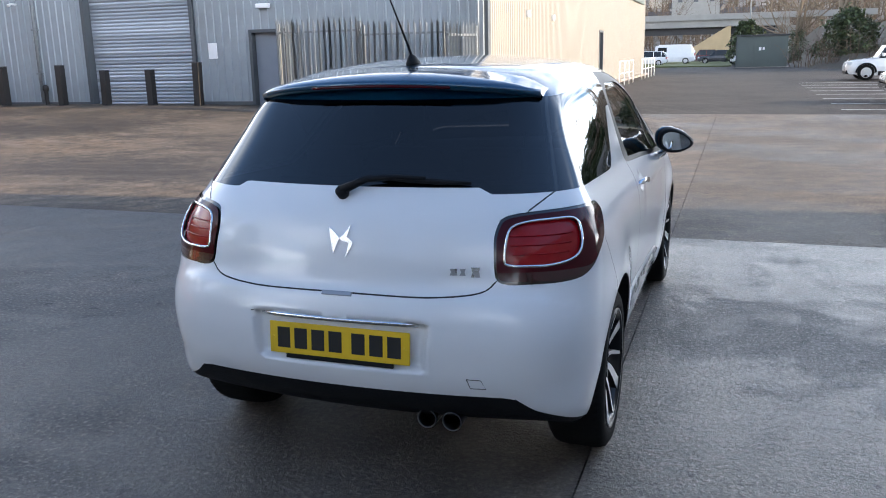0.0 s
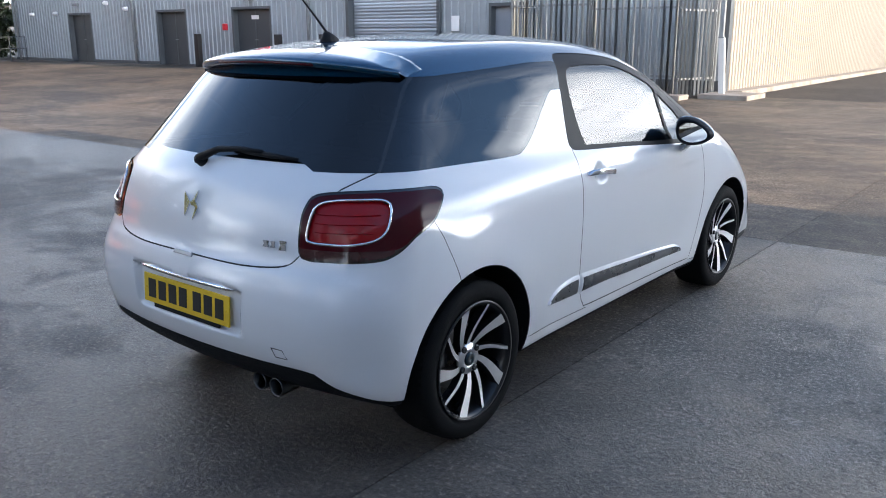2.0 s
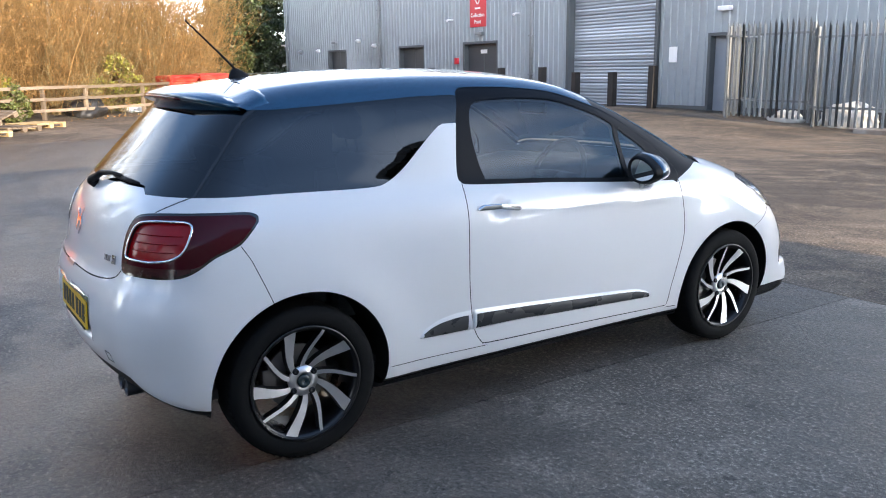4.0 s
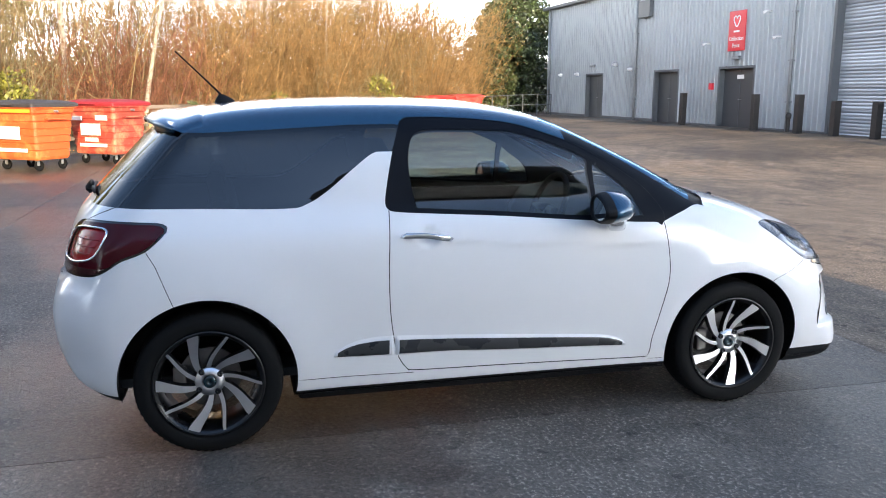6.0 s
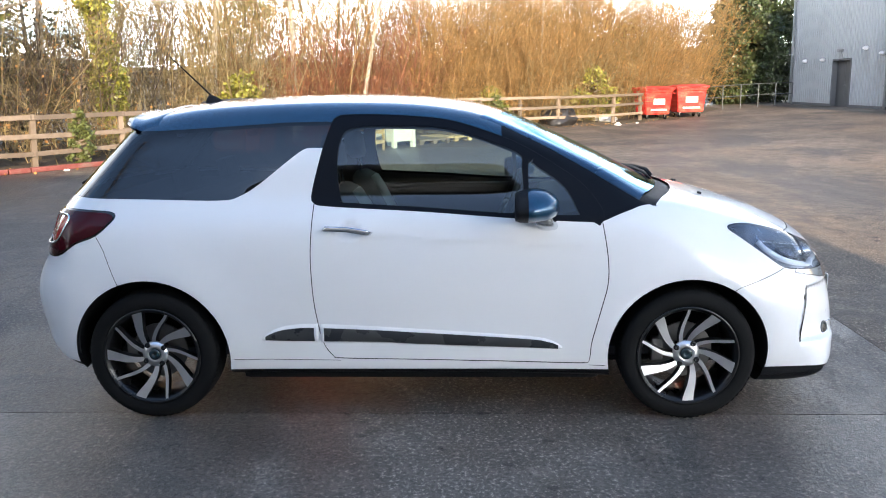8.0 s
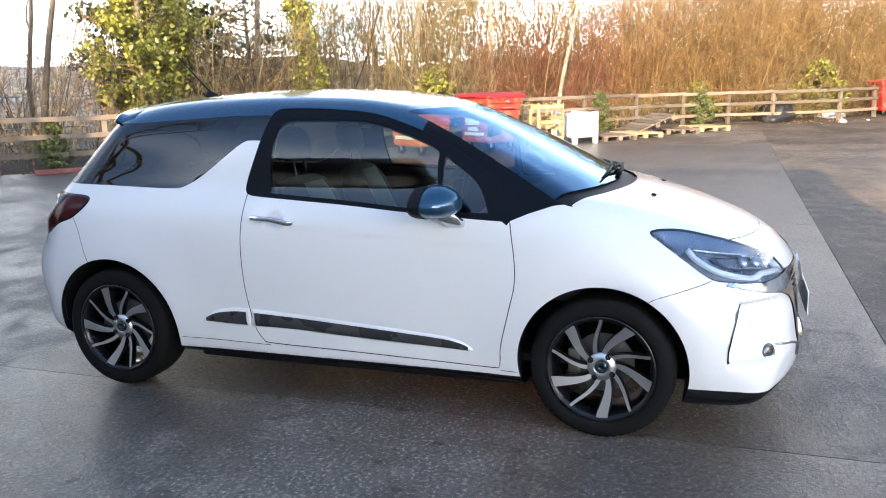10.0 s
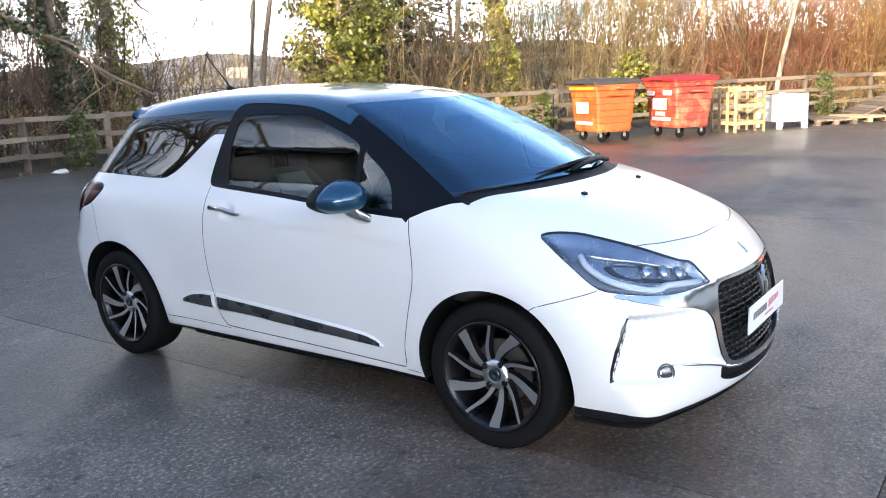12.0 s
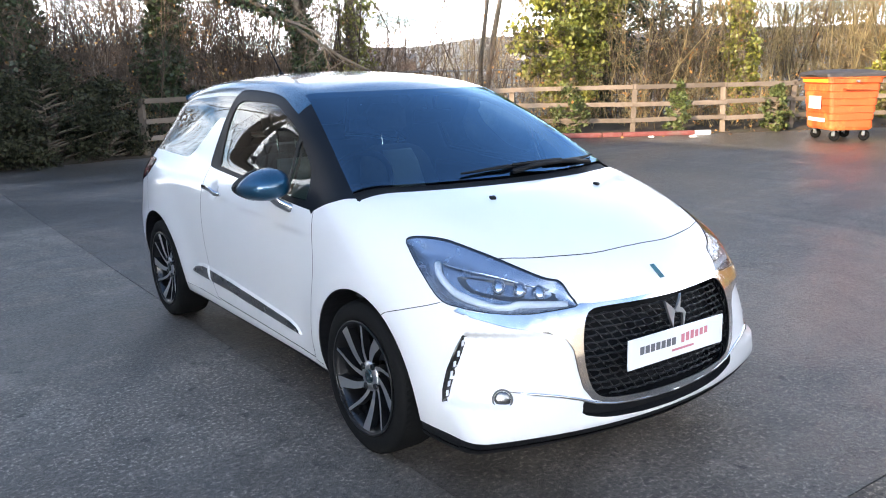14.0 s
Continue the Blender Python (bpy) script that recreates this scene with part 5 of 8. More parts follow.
# mirrors, handles
for s in (1, -1):
    cx, cz = s * 0.905, 1.0

    def shell_rings(rows):
        """Rings of the mirror housing: tall inboard, drawn to a point outboard."""
        out = []
        for y, rx, rz, dx, dz in rows:
            ring = []
            for p in ellipse((cx + s * dx, y, cz + dz), (1, 0, 0), (0, 0, 1), rx, rz, 28, 2.3):
                u = s * (p.x - cx) / 0.105
                ring.append((p.x, p.y, cz + (p.z - cz) * (1 - 0.22 * u - 0.26 * max(0.0, u) ** 1.5) - 0.010 * u))
            out.append(ring)
        return out
    body = part("door_mirror", loft_bm(shell_rings([(0.490, 0.094, 0.066, 0.006, 0), (0.53, 0.104, 0.068, -0.007, 0.001), (0.585, 0.094, 0.060, -0.022, 0.0), (0.625, 0.064, 0.041, -0.036, -0.004), (0.643, 0.024, 0.02, -0.046, -0.008)])), BLUE, doors[s], "metallic blue door mirror", smooth=True)
    part("mirror_shroud", loft_bm(shell_rings([(0.505, 0.0985, 0.0685, 0.003, 0), (0.470, 0.091, 0.065, 0.009, 0), (0.452, 0.084, 0.058, 0.012, 0), (0.4545, 0.076, 0.051, 0.012, 0), (0.462, 0.074, 0.049, 0.012, 0)]), cap=False), PLASTIC, body, "black mirror shroud", smooth=True)
    part("mirror_glass", loft_bm(shell_rings([(0.4625, 0.075, 0.050, 0.012, 0), (0.4605, 0.074, 0.049, 0.012, 0)])), MIRROR, body, "mirror glass", smooth=False)
    part("mirror_foot", loft_bm([ellipse(c, (0, 1, 0), (0, 0, 1), ry, rz, 12, 3) for c, ry, rz in (((s * 0.775, 0.61, 0.890), 0.046, 0.024), ((s * 0.815, 0.60, 0.905), 0.044, 0.024), ((s * 0.850, 0.58, 0.930), 0.042, 0.022), ((s * 0.868, 0.565, 0.950), 0.038, 0.018))]), CHROME, body, "chrome mirror foot", smooth=True)
    grip = side_points([(-0.412, 0.896), (-0.395, 0.895), (-0.30, 0.888), (-0.21, 0.878), (-0.186, 0.875)], [0.004, 0.024, 0.038, 0.024, 0.004], s)
    handle = part("door_handle", loft_bm([ellipse(p, (0, 0.2, 1) if 0 < i < 4 else (0, 0.6, 0.8), (1, 0, 0), 0.0125 if 0 < i < 4 else 0.010, 0.007, 12, 3) for i, p in enumerate(grip)]), CHROME, doors[s], "chrome door handle", smooth=True)

# exhaust tips, their chrome coloured dark for the shade under the bumper
for x in (0.275, 0.365):
    bm = lathe_bm([(0.034, -0.0), (0.0355, 0.004), (0.034, 0.14), (0.030, 0.14), (0.030, 0.004)], 28)
    bmesh.ops.transform(bm, matrix=pose(x, -1.80, 0.270, 0, 0, 90), verts=bm.verts)
    part("exhaust_tip", bm, DARKENED_CHROME, car, "round exhaust tip with shade put into its chrome", smooth=True)
part("silencer", box_bm((-0.45, -1.62, 0.235), (0.45, -1.40, 0.33), 0.04), PLASTIC, car)

part("underbody_tray", box_bm((-0.66, -0.86, 0.135), (0.66, 0.86, 0.225), 0.03), PLASTIC, car, "black plastic underbody tray")
part("subframe", box_bm((-0.45, 0.86, 0.15), (0.45, 1.75, 0.235), 0.03), PLASTIC, car)

# cabin: floor, dashboard, steering wheel, seats
part("cabin_floor", box_bm((-0.70, -1.6, 0.27), (0.70, 1.1, 0.31), 0.01), TRIM_DARK, car)
dash = part("dashboard", loft_bm([[(x, 0.62 - 0.05 * math.cos(x * 2), 0.60), (x, 0.58, 0.80), (x, 0.66, 0.925 + 0.03 * math.exp(-((x - 0.36) / 0.18) ** 2)), (x, 0.85, 0.955), (x, 1.12, 0.955 - 0.06 * x * x), (x, 1.12, 0.55)] for x in np.linspace(-0.70, 0.70, 19)]), TRIM_DARK, car, "dark grey dashboard", smooth=True)
bm = bmesh.new()
ring = [Vector((0.36 + 0.185 * math.cos(a), 0.0, 0.185 * math.sin(a))) for a in np.linspace(0, math.tau, 33)]
mt = Matrix.Translation((0, 0.43, 0.93)) @ pose(0, 0, 0, -22, 0, 0)
add_tube(bm, [mt @ p for p in ring], 0.016, 8, cap=False)
for a in (0, math.pi, -math.pi / 2):
    add_tube(bm, [mt @ Vector((0.36, 0.02, 0)), mt @ Vector((0.36 + 0.18 * math.cos(a), 0, 0.18 * math.sin(a)))], [0.03, 0.014], 8)
part("steering_wheel", bm, TRIM_DARK, car, "dark leather steering wheel", smooth=True)
def seat(x):
    e = new("front_seat")
    e.parent = car
    tagged(e, "dark fabric front seat with lighter centre")
    part("cushion", loft_bm([ellipse((x, y, z), (1, 0, 0), (0, 0, 1), rx, rz, 18, 3.5) for y, z, rx, rz in ((0.22, 0.55, 0.20, 0.05), (0.18, 0.56, 0.25, 0.085), (-0.10, 0.54, 0.26, 0.10), (-0.30, 0.53, 0.24, 0.09))]), FABRIC, e, smooth=True)
    rows = ((0.55, 0.23, 0.08, -0.19), (0.66, 0.27, 0.095, -0.23), (0.82, 0.26, 0.085, -0.30), (0.95, 0.235, 0.07, -0.35), (1.02, 0.19, 0.055, -0.38), (1.045, 0.12, 0.03, -0.39))
    part("backrest", loft_bm([ellipse((x, y, z), (1, 0, 0), (0, 1, 0), rx, ry, 20, 3.2) for z, rx, ry, y in rows]), FABRIC, e, smooth=True)
    part("backrest_centre", loft_bm([ellipse((x, y + 0.035, z), (1, 0, 0), (0, 1, 0), rx * 0.55, ry * 0.8, 16, 3) for z, rx, ry, y in rows[:5]]), FABRIC_LIGHT, e, "lighter seat centre", smooth=True)
    part("headrest", loft_bm([ellipse((x, y, z), (1, 0, 0), (0, 1, 0), rx, ry, 16, 2.8) for z, rx, ry, y in ((1.125, 0.09, 0.035, -0.415), (1.15, 0.125, 0.05, -0.42), (1.24, 0.13, 0.052, -0.435), (1.29, 0.09, 0.035, -0.445))]), FABRIC, e, smooth=True)
    for dx in (-0.055, 0.055):
        part("headrest_post", tube_bm([(x + dx, -0.390, 1.02), (x + dx, -0.412, 1.15)], 0.006, 8), CHROME, e)
seat(0.33)
seat(-0.35)
bench = new("rear_seat")
bench.parent = car
tagged(bench, "dark fabric rear bench")
part("cushion", box_bm((-0.60, -0.98, 0.45), (0.60, -0.62, 0.62), 0.05), FABRIC, bench, smooth=False)
part("backrest", box_bm((-0.60, -0.06, 0.0), (0.60, 0.06, 0.52), 0.05, pose(0, -1.06, 0.52, 12, 0, 0)), FABRIC, bench)
for x in (-0.34, 0.34):
    part("headrest", box_bm((x - 0.12, -0.035, 0.50), (x + 0.12, 0.035, 0.63), 0.03, pose(0, -1.06, 0.52, 12, 0, 0)), FABRIC, bench)
part("parcel_shelf", box_bm((-0.58, -1.64, 0.985), (0.58, -1.22, 1.0), 0.006), TRIM_DARK, car)
part("rear_view_mirror", box_bm((-0.11, -0.012, -0.035), (0.11, 0.012, 0.035), 0.012, pose(0, 0.56, 1.26, -10, 0, 0)), PLASTIC, car)
part("door_card", box_bm((-0.76, -0.45, 0.36), (-0.70, 0.80, 0.93), 0.03), TRIM_DARK, car)
part("door_card", box_bm((0.70, -0.45, 0.36), (0.76, 0.80, 0.93), 0.03), TRIM_DARK, car)

# ---- the ground ----
def lie(x, y):
    """Height of the yard, which rises a little towards the long grey building."""
    return 0.30 * ramp(y, 5.0, 15.5) * ramp(-x, 5.0, 14.0)


def sheet(name, xs, ys, lift, material, parent=None, depth=0.0):
    xs, ys = list(xs), list(ys)
    verts = [(x, y, float(lie(x, y)) + lift) for x in xs for y in ys]
    k = len(ys)
    faces = [(i * k + j, (i + 1) * k + j, (i + 1) * k + j + 1, i * k + j + 1) for i in range(len(xs) - 1) for j in range(len(ys) - 1)]
    if depth:
        n0 = len(verts)
        rim_ids = [j for j in range(k)] + [i * k + k - 1 for i in range(1, len(xs))] + [(len(xs) - 1) * k + j for j in range(k - 2, -1, -1)] + [i * k for i in range(len(xs) - 2, 0, -1)]
        verts += [(verts[i][0], verts[i][1], verts[i][2] - depth) for i in rim_ids]
        for a in range(len(rim_ids)):
            b = (a + 1) % len(rim_ids)
            faces.append((rim_ids[a], rim_ids[b], n0 + b, n0 + a))
    ob = soup(name, verts, faces, material, parent, smooth=False)
    return ob


def steps(a, b, d):
    n = max(1, round((b - a) / d))
    return [a + (b - a) * i / n for i in range(n + 1)]


ground = sheet("ground", [-900, -400, -150, -90] + steps(-60, 40, 2.0) + [90, 200, 900], [-900, -400, -150, -90] + steps(-60, 40, 2.0) + [90, 200, 900], -0.03, EARTH)
tagged(ground, "brown earth and leaf litter round the yard", "ground", kind="structure")
road = sheet("road", steps(-4.75, 40, 2.2), steps(16.62, 96, 4), 0.0, ASPHALT, depth=0.03)
tagged(road, "dark asphalt car park and lane", "road", kind="structure")
pavement = tagged(new("pavement"), "worn poured concrete yard slabs with damp patches", "pavement", kind="structure")
XJ = [-46.0, -39.6, -34.0, -28.4, -22.0, -16.6, -11.0, -5.0, 0.765, 5.6, 10.4]
YJ = [-24.0, -17.0, -9.0, -3.6, 2.58, 9.2, 16.6]
for x0, x1 in zip(XJ, XJ[1:]):
    for y0, y1 in zip(YJ, YJ[1:]):
        if y1 < -8.9 and x0 < -11.5:
            continue
        far = y0 > 2.0 or x1 < -16
        sheet("slab", steps(x0 + 0.0025, x1 - 0.0025, 1.1), steps(y0 + 0.0025, y1 - 0.0025, 1.1), 0.0, CONCRETE_DAMP if x0 > 0.7 and -10 < y0 < 2 else CONCRETE_DRY if far else CONCRETE_WET, pavement, depth=0.03)
far_side = sheet("verge", steps(-30, 60, 8), steps(96, 112, 4), 0.05, GRASS, depth=0.08)
tagged(far_side, "green winter grass verge", "grass", kind="structure")
far_lot = sheet("far_road", steps(-60, 60, 10), steps(112, 170, 8), 0.0, ASPHALT, depth=0.02)
tagged(far_lot, "asphalt of the far car park", "road", kind="structure")
for k in range(8):
    y = 18.2 + 2.45 * k
    ob = part("bay_line", box_bm((3.6, y - 0.05, -0.004), (9.4, y + 0.05, 0.004)), LINE_PAINT)
    tagged(ob, "worn white painted bay line on the asphalt", "road marking", "bay lines of the car park", "structure")

# ---- the long grey building ----
WALL_Y = 16.3
OPENINGS = [(-35.08, -33.10, 0.26, 2.42), (-28.10, -26.05, 0.28, 2.43), (-23.25, -21.05, 0.28, 2.44), (-17.30, -13.40, 0.24, 4.55), (-11.65, -10.43, 0.20, 2.31)]


def pieces(x0, x1, z0, z1, holes):
    """Rectangles that fill a wall round its openings."""
    out, x = [], x0
    for a, b, c, d in sorted(holes):
        out += [(x, a, z0, z1), (a, b, d, z1)]
        x = b
    return out + [(x, x1, z0, z1)]


def clad(rects, pitch, depth, at, along, out):
    """Ribbed sheet metal over rectangles: real trapezoid ribs."""
    bm = bmesh.new()
    prof = [(0.0, 0.0), (0.62, 0.0), (0.70, 1.0), (0.92, 1.0), (1.0, 0.0)]
    for a, b, c, d in rects:
        cuts = {a: None, b: None}
        k0, k1 = math.floor(a / pitch), math.ceil(b / pitch)
        line = []
        for k in range(k0, k1 + 1):
            for u, h in prof[:-1]:
                line.append(((k + u) * pitch, h * depth))
        us = [p[0] for p in line]
        hs = [p[1] for p in line]
        mids = [(u, h) for u, h in line if a < u < b]
        full = [(a, float(np.interp(a, us, hs)))] + mids + [(b, float(np.interp(b, us, hs)))]
        lo = [bm.verts.new(at + along * u + out * h + Vector((0, 0, c))) for u, h in full]
        hi = [bm.verts.new(at + along * u + out * h + Vector((0, 0, d))) for u, h in full]
        for i in range(len(full) - 1):
            bm.faces.new((lo[i], lo[i + 1], hi[i + 1], hi[i]))
    return bm


depot = thing("warehouse", "long grey metal-clad warehouse with dark doors and a shutter", "building")
rects = pieces(-40.5, -4.9, 0.0, 6.0, OPENINGS)
part("cladding", clad(rects, 0.25, 0.035, Vector((0, WALL_Y, 0)), Vector((1, 0, 0)), Vector((0, -1, 0))), CLAD_GREY, depot, "grey ribbed metal cladding")
bm = bmesh.new()
for a, b, c, d in rects:
    add_box(bm, (a, WALL_Y + 0.003, c), (b, WALL_Y + 0.25, d))
part("inner_wall", bm, CLAD_GREY, depot)
part("end_wall", clad([(16.3, 60, 0, 6.0)], 0.25, 0.035, Vector((-40.5, 0, 0)), Vector((0, 1, 0)), Vector((-1, 0, 0))), CLAD_GREY, depot)
bm = bmesh.new()
vs = [bm.verts.new(p) for p in ((-40.8, 16.0, 6.02), (-4.9, 16.0, 6.02), (-4.9, 38, 8.6), (-40.8, 38, 8.6), (-4.9, 60, 6.0), (-40.8, 60, 6.0))]
bm.faces.new((vs[0], vs[1], vs[2], vs[3]))
bm.faces.new((vs[3], vs[2], vs[4], vs[5]))
part("roof", bm, ROOF_DARK, depot, "low grey metal roof")
part("gutter", box_bm((-40.75, 16.02, 5.93), (-4.9, 16.24, 6.10), 0.03), FRAME_DARK, depot, "dark gutter")
for a, b in zip([-40.5] + [o[1] for o in OPENINGS], [o[0] for o in OPENINGS] + [-4.9]):
    part("plinth", box_bm((a, WALL_Y - 0.05, 0.0), (b, WALL_Y - 0.037, 0.42 if a < -30 else 0.36)), PLINTH, depot, "dark base flashing")
for i, (a, b, c, d) in enumerate(OPENINGS):
    leaf_y = WALL_Y + 0.16
    if i == 3:
        sh = part("roller_shutter", box_bm((a, WALL_Y + 0.20, c), (b, WALL_Y + 0.22, d)), SHUTTER, depot, "grey steel roller shutter, closed")
        bm = bmesh.new()
        w = b - a - 0.16
        prof = [(0, 0), (0.012, 0.02), (0.022, 0.05), (0.012, 0.085), (0, 0.098)]
        rows = [(bm.verts.new((0, -y, z)), bm.verts.new((w, -y, z))) for y, z in prof]
        for p, q in zip(rows, rows[1:]):
            bm.faces.new((p[0], p[1], q[1], q[0]))
        me = bpy.data.meshes.new("slat")
        bm.to_mesh(me)
        me.materials.append(SHUTTER)
        for k in range(int((d - c) / 0.1)):
            o = new("slat", me)
            o.parent, o.location = sh, (a + 0.08, WALL_Y + 0.19, c + 0.1 * k)
        for x in (a, b - 0.12):
            part("guide_rail", box_bm((x, WALL_Y - 0.10, c), (x + 0.12, WALL_Y + 0.18, d), 0.01), FRAME_DARK, sh, "dark guide rail")
        continue
    mt = DOOR_BLUE if i == 4 else DOOR_GREY
    door = part("door", box_bm((a + 0.09, leaf_y, c), (b - 0.09, leaf_y + 0.05, d - 0.09), 0.006), mt, depot, "grey steel fire door, shut")
    for lo, hi in (((a, c), (a + 0.09, d)), ((b - 0.09, c), (b, d)), ((a + 0.09, d - 0.09), (b - 0.09, d))):
        part("door_frame", box_bm((lo[0], WALL_Y - 0.055, lo[1]), (hi[0], leaf_y + 0.03, hi[1]), 0.006), FRAME_DARK, door, "dark door frame")
    if i < 3:
        part("meeting_stile", box_bm(((a + b) / 2 - 0.02, leaf_y - 0.012, c), ((a + b) / 2 + 0.02, leaf_y, d - 0.09)), FRAME_DARK, door)
    hx = b - 0.22 if i == 4 else (a + b) / 2 + 0.10
    part("door_handle", tube_bm([(hx, leaf_y, c + 1.0), (hx, leaf_y - 0.05, c + 1.0), (hx - 0.12, leaf_y - 0.05, c + 1.0)], 0.011, 8), GALV, door)
    part("threshold", box_bm((a, WALL_Y - 0.08, c - 0.1), (b, leaf_y, c), 0.005), KERB, door)
part("door_notice", box_bm((-22.35, 16.445, 2.0), (-21.95, 16.456, 2.14)), SIGN_WHITE, depot, "small pale notice")
for x in (-39.9, -29.66, -19.07):
    pipe = part("downpipe", tube_bm([(x, 16.16, 5.95), (x, 16.18, 3.2), (x, 16.18, 0.32)], 0.055, 12), GALV, depot, "grey rainwater downpipe", smooth=True)
    for z in (1.2, 2.5, 4.0, 5.4):
        part("bracket", box_bm((x - 0.08, 16.11, z), (x + 0.08, 16.26, z + 0.05), 0.006), GALV, pipe)
vent = part("vent_louvre", box_bm((-29.45, 16.10, 4.65), (-28.45, 16.28, 5.35), 0.01), FRAME_DARK, depot, "dark grey wall vent")
for x, z in ((-38.3, 2.42), (-36.1, 2.42), (-31.7, 2.78), (-30.2, 2.52)):
    part("wall_box", loft_bm([ellipse((x, y, z), (1, 0, 0), (0, 0, 1), r, r * 0.8, 12, 3) for y, r in ((16.27, 0.11), (16.16, 0.10), (16.08, 0.05))]), SIGN_WHITE, depot, "small white wall fitting", smooth=True)
for x, z in ((-34.2, 2.72), (-22.1, 2.66), (-11.1, 2.86)):
    lamp = part("wall_lamp", box_bm((x - 0.20, 16.12, z), (x + 0.20, 16.27, z + 0.12), 0.03), SIGN_WHITE if x > -20 else GALV, depot, "bulkhead lamp, unlit")
for x, z in ((-20.35, 4.15), (-19.75, 3.30), (-23.9, 3.3)):
    cam_box = part("security_camera", tube_bm([(x, 16.25, z), (x, 16.05, z), (x + 0.03, 15.93, z - 0.05)], [0.03, 0.03, 0.05], 10), SIGN_WHITE, depot, "small white security camera", smooth=True)
part("call_point", box_bm((-23.72, 16.16, 1.62), (-23.52, 16.27, 1.86), 0.02), SIGN_RED, depot, "small red wall box")
part("wall_notice", box_bm((-12.98, 16.235, 1.55), (-12.70, 16.262, 1.98), 0.004), SIGN_WHITE, depot, "white notice board")

sign = part("wall_sign", box_bm((-22.73, 16.225, 2.96), (-21.73, 16.258, 4.33), 0.006), SIGN_RED)
tagged(sign, "tall red Collection Point sign with white lettering", "sign")


def lettering(text, x, y, z, size, material, parent, turn=0):
    cu = bpy.data.curves.new("text", 'FONT')
    cu.body, cu.size, cu.align_x, cu.extrude = text, size, 'CENTER', 0.003
    tmp = new("lettering_source", cu)
    bpy.context.view_layer.update()
    me = bpy.data.meshes.new_from_object(tmp.evaluated_get(bpy.context.evaluated_depsgraph_get()))
    bpy.data.objects.remove(tmp)
    ob = link_mesh("lettering", me, material, parent, "white lettering")
    ob.matrix_world = pose(x, y, z, 90, 0, turn)
    return ob


lettering("Collection", -22.23, 16.220, 3.32, 0.205, SIGN_WHITE, sign)
lettering("Point", -22.23, 16.220, 3.08, 0.205, SIGN_WHITE, sign)
heart = [(0.0, -0.20), (0.16, -0.02), (0.20, 0.10), (0.13, 0.18), (0.04, 0.16), (0.0, 0.10), (-0.04, 0.16), (-0.13, 0.18), (-0.20, 0.10), (-0.16, -0.02)]
ring = [Vector((-22.23 + x * 0.95, 16.218, 3.98 + z * 0.95)) for x, z in spline(heart, 4, True)]
part("sign_mark", add_tube(bmesh.new(), ring + ring[:1], 0.022, 6, cap=False), SIGN_WHITE, sign, "white looped mark")
part("sign_bar", box_bm((-22.40, 16.214, 3.60), (-22.06, 16.224, 3.66)), SIGN_WHITE, sign)

# bollards
def bollard(x, h):
    z = float(lie(x, 15.6))
    b = thing("bollard", "tall black square steel bollard standing on the yard", "bollard", "bollards along the warehouse", at=Matrix.Translation((x, 15.6, z)) @ pose(0, 0, 0, 0, random.uniform(-1.5, 1.5), random.uniform(-8, 8)))
    part("post", box_bm((-0.10, -0.10, -0.05), (0.10, 0.10, h), 0.012), BOLLARD, b)
    part("cap", box_bm((-0.105, -0.105, h), (0.105, 0.105, h + 0.018), 0.008), BOLLARD, b)
for x, h in ((-24.5, 1.18), (-19.95, 1.15), (-17.75, 1.15), (-16.15, 0.98), (-14.55, 0.98), (-12.98, 1.16)):
    bollard(x, h)
for x in (-20.6, -18.75):
    b = thing("low_post", "short dark service post beside the warehouse wall", "post", at=Matrix.Translation((x, 16.0, float(lie(x, 16.0)))))
    part("post", tube_bm([(0, 0, -0.03), (0, 0, 0.42)], 0.06, 12), BOLLARD, b)
    part("head", loft_bm([ellipse((0, 0, z), (1, 0, 0), (0, 1, 0), r, r, 14) for z, r in ((0.40, 0.07), (0.46, 0.09), (0.55, 0.085), (0.60, 0.04))]), BOLLARD, b, smooth=True)

# palisade compound
bm = bmesh.new()
prof = [(-0.035, 0.0), (-0.018, -0.022), (0.0, -0.006), (0.018, -0.022), (0.035, 0.0)]
tops = [2.18, 2.24, 2.32, 2.24, 2.18]
lo, hi = [bm.verts.new((x, y, 0.05)) for x, y in prof], [bm.verts.new((x, y, z)) for (x, y), z in zip(prof, tops)]
for i in range(4):
    bm.faces.new((lo[i], lo[i + 1], hi[i + 1], hi[i]))
bmesh.ops.solidify(bm, geom=bm.faces[:], thickness=0.003)
pale_mesh = bpy.data.meshes.new("pale")
bm.to_mesh(pale_mesh)
pale_mesh.materials.append(GALV)


def palisade(a, b, n, label):
    a, b = Vector(a), Vector(b)
    d = b - a
    f = thing("palisade_fence", label, "fence", "palisade panels of the compound", at=Matrix.Translation((a[0], a[1], float(lie(a[0], a[1])))) @ pose(0, 0, 0, 0, 0, math.degrees(math.atan2(d[1], d[0]))))
    for z in (0.42, 1.95):
        part("rail", box_bm((0, 0.005, z), (d.length, 0.05, z + 0.05), 0.004), GALV, f)
    for k in range(n):
        o = new("pale", pale_mesh)
        o.parent, o.location = f, (d.length * (k + 0.5) / n, 0.0, random.uniform(-0.01, 0.01))
    for u in (0.02, d.length - 0.06):
        part("post", box_bm((u, 0.05, -0.03), (u + 0.06, 0.11, 2.2), 0.004), GALV, f)
palisade((-10.05, 14.95), (-7.65, 14.88), 16, "grey galvanised palisade fence panel, slightly stained")
palisade((-7.62, 14.88), (-5.35, 14.80), 15, "grey galvanised palisade fence panel with a pale post")
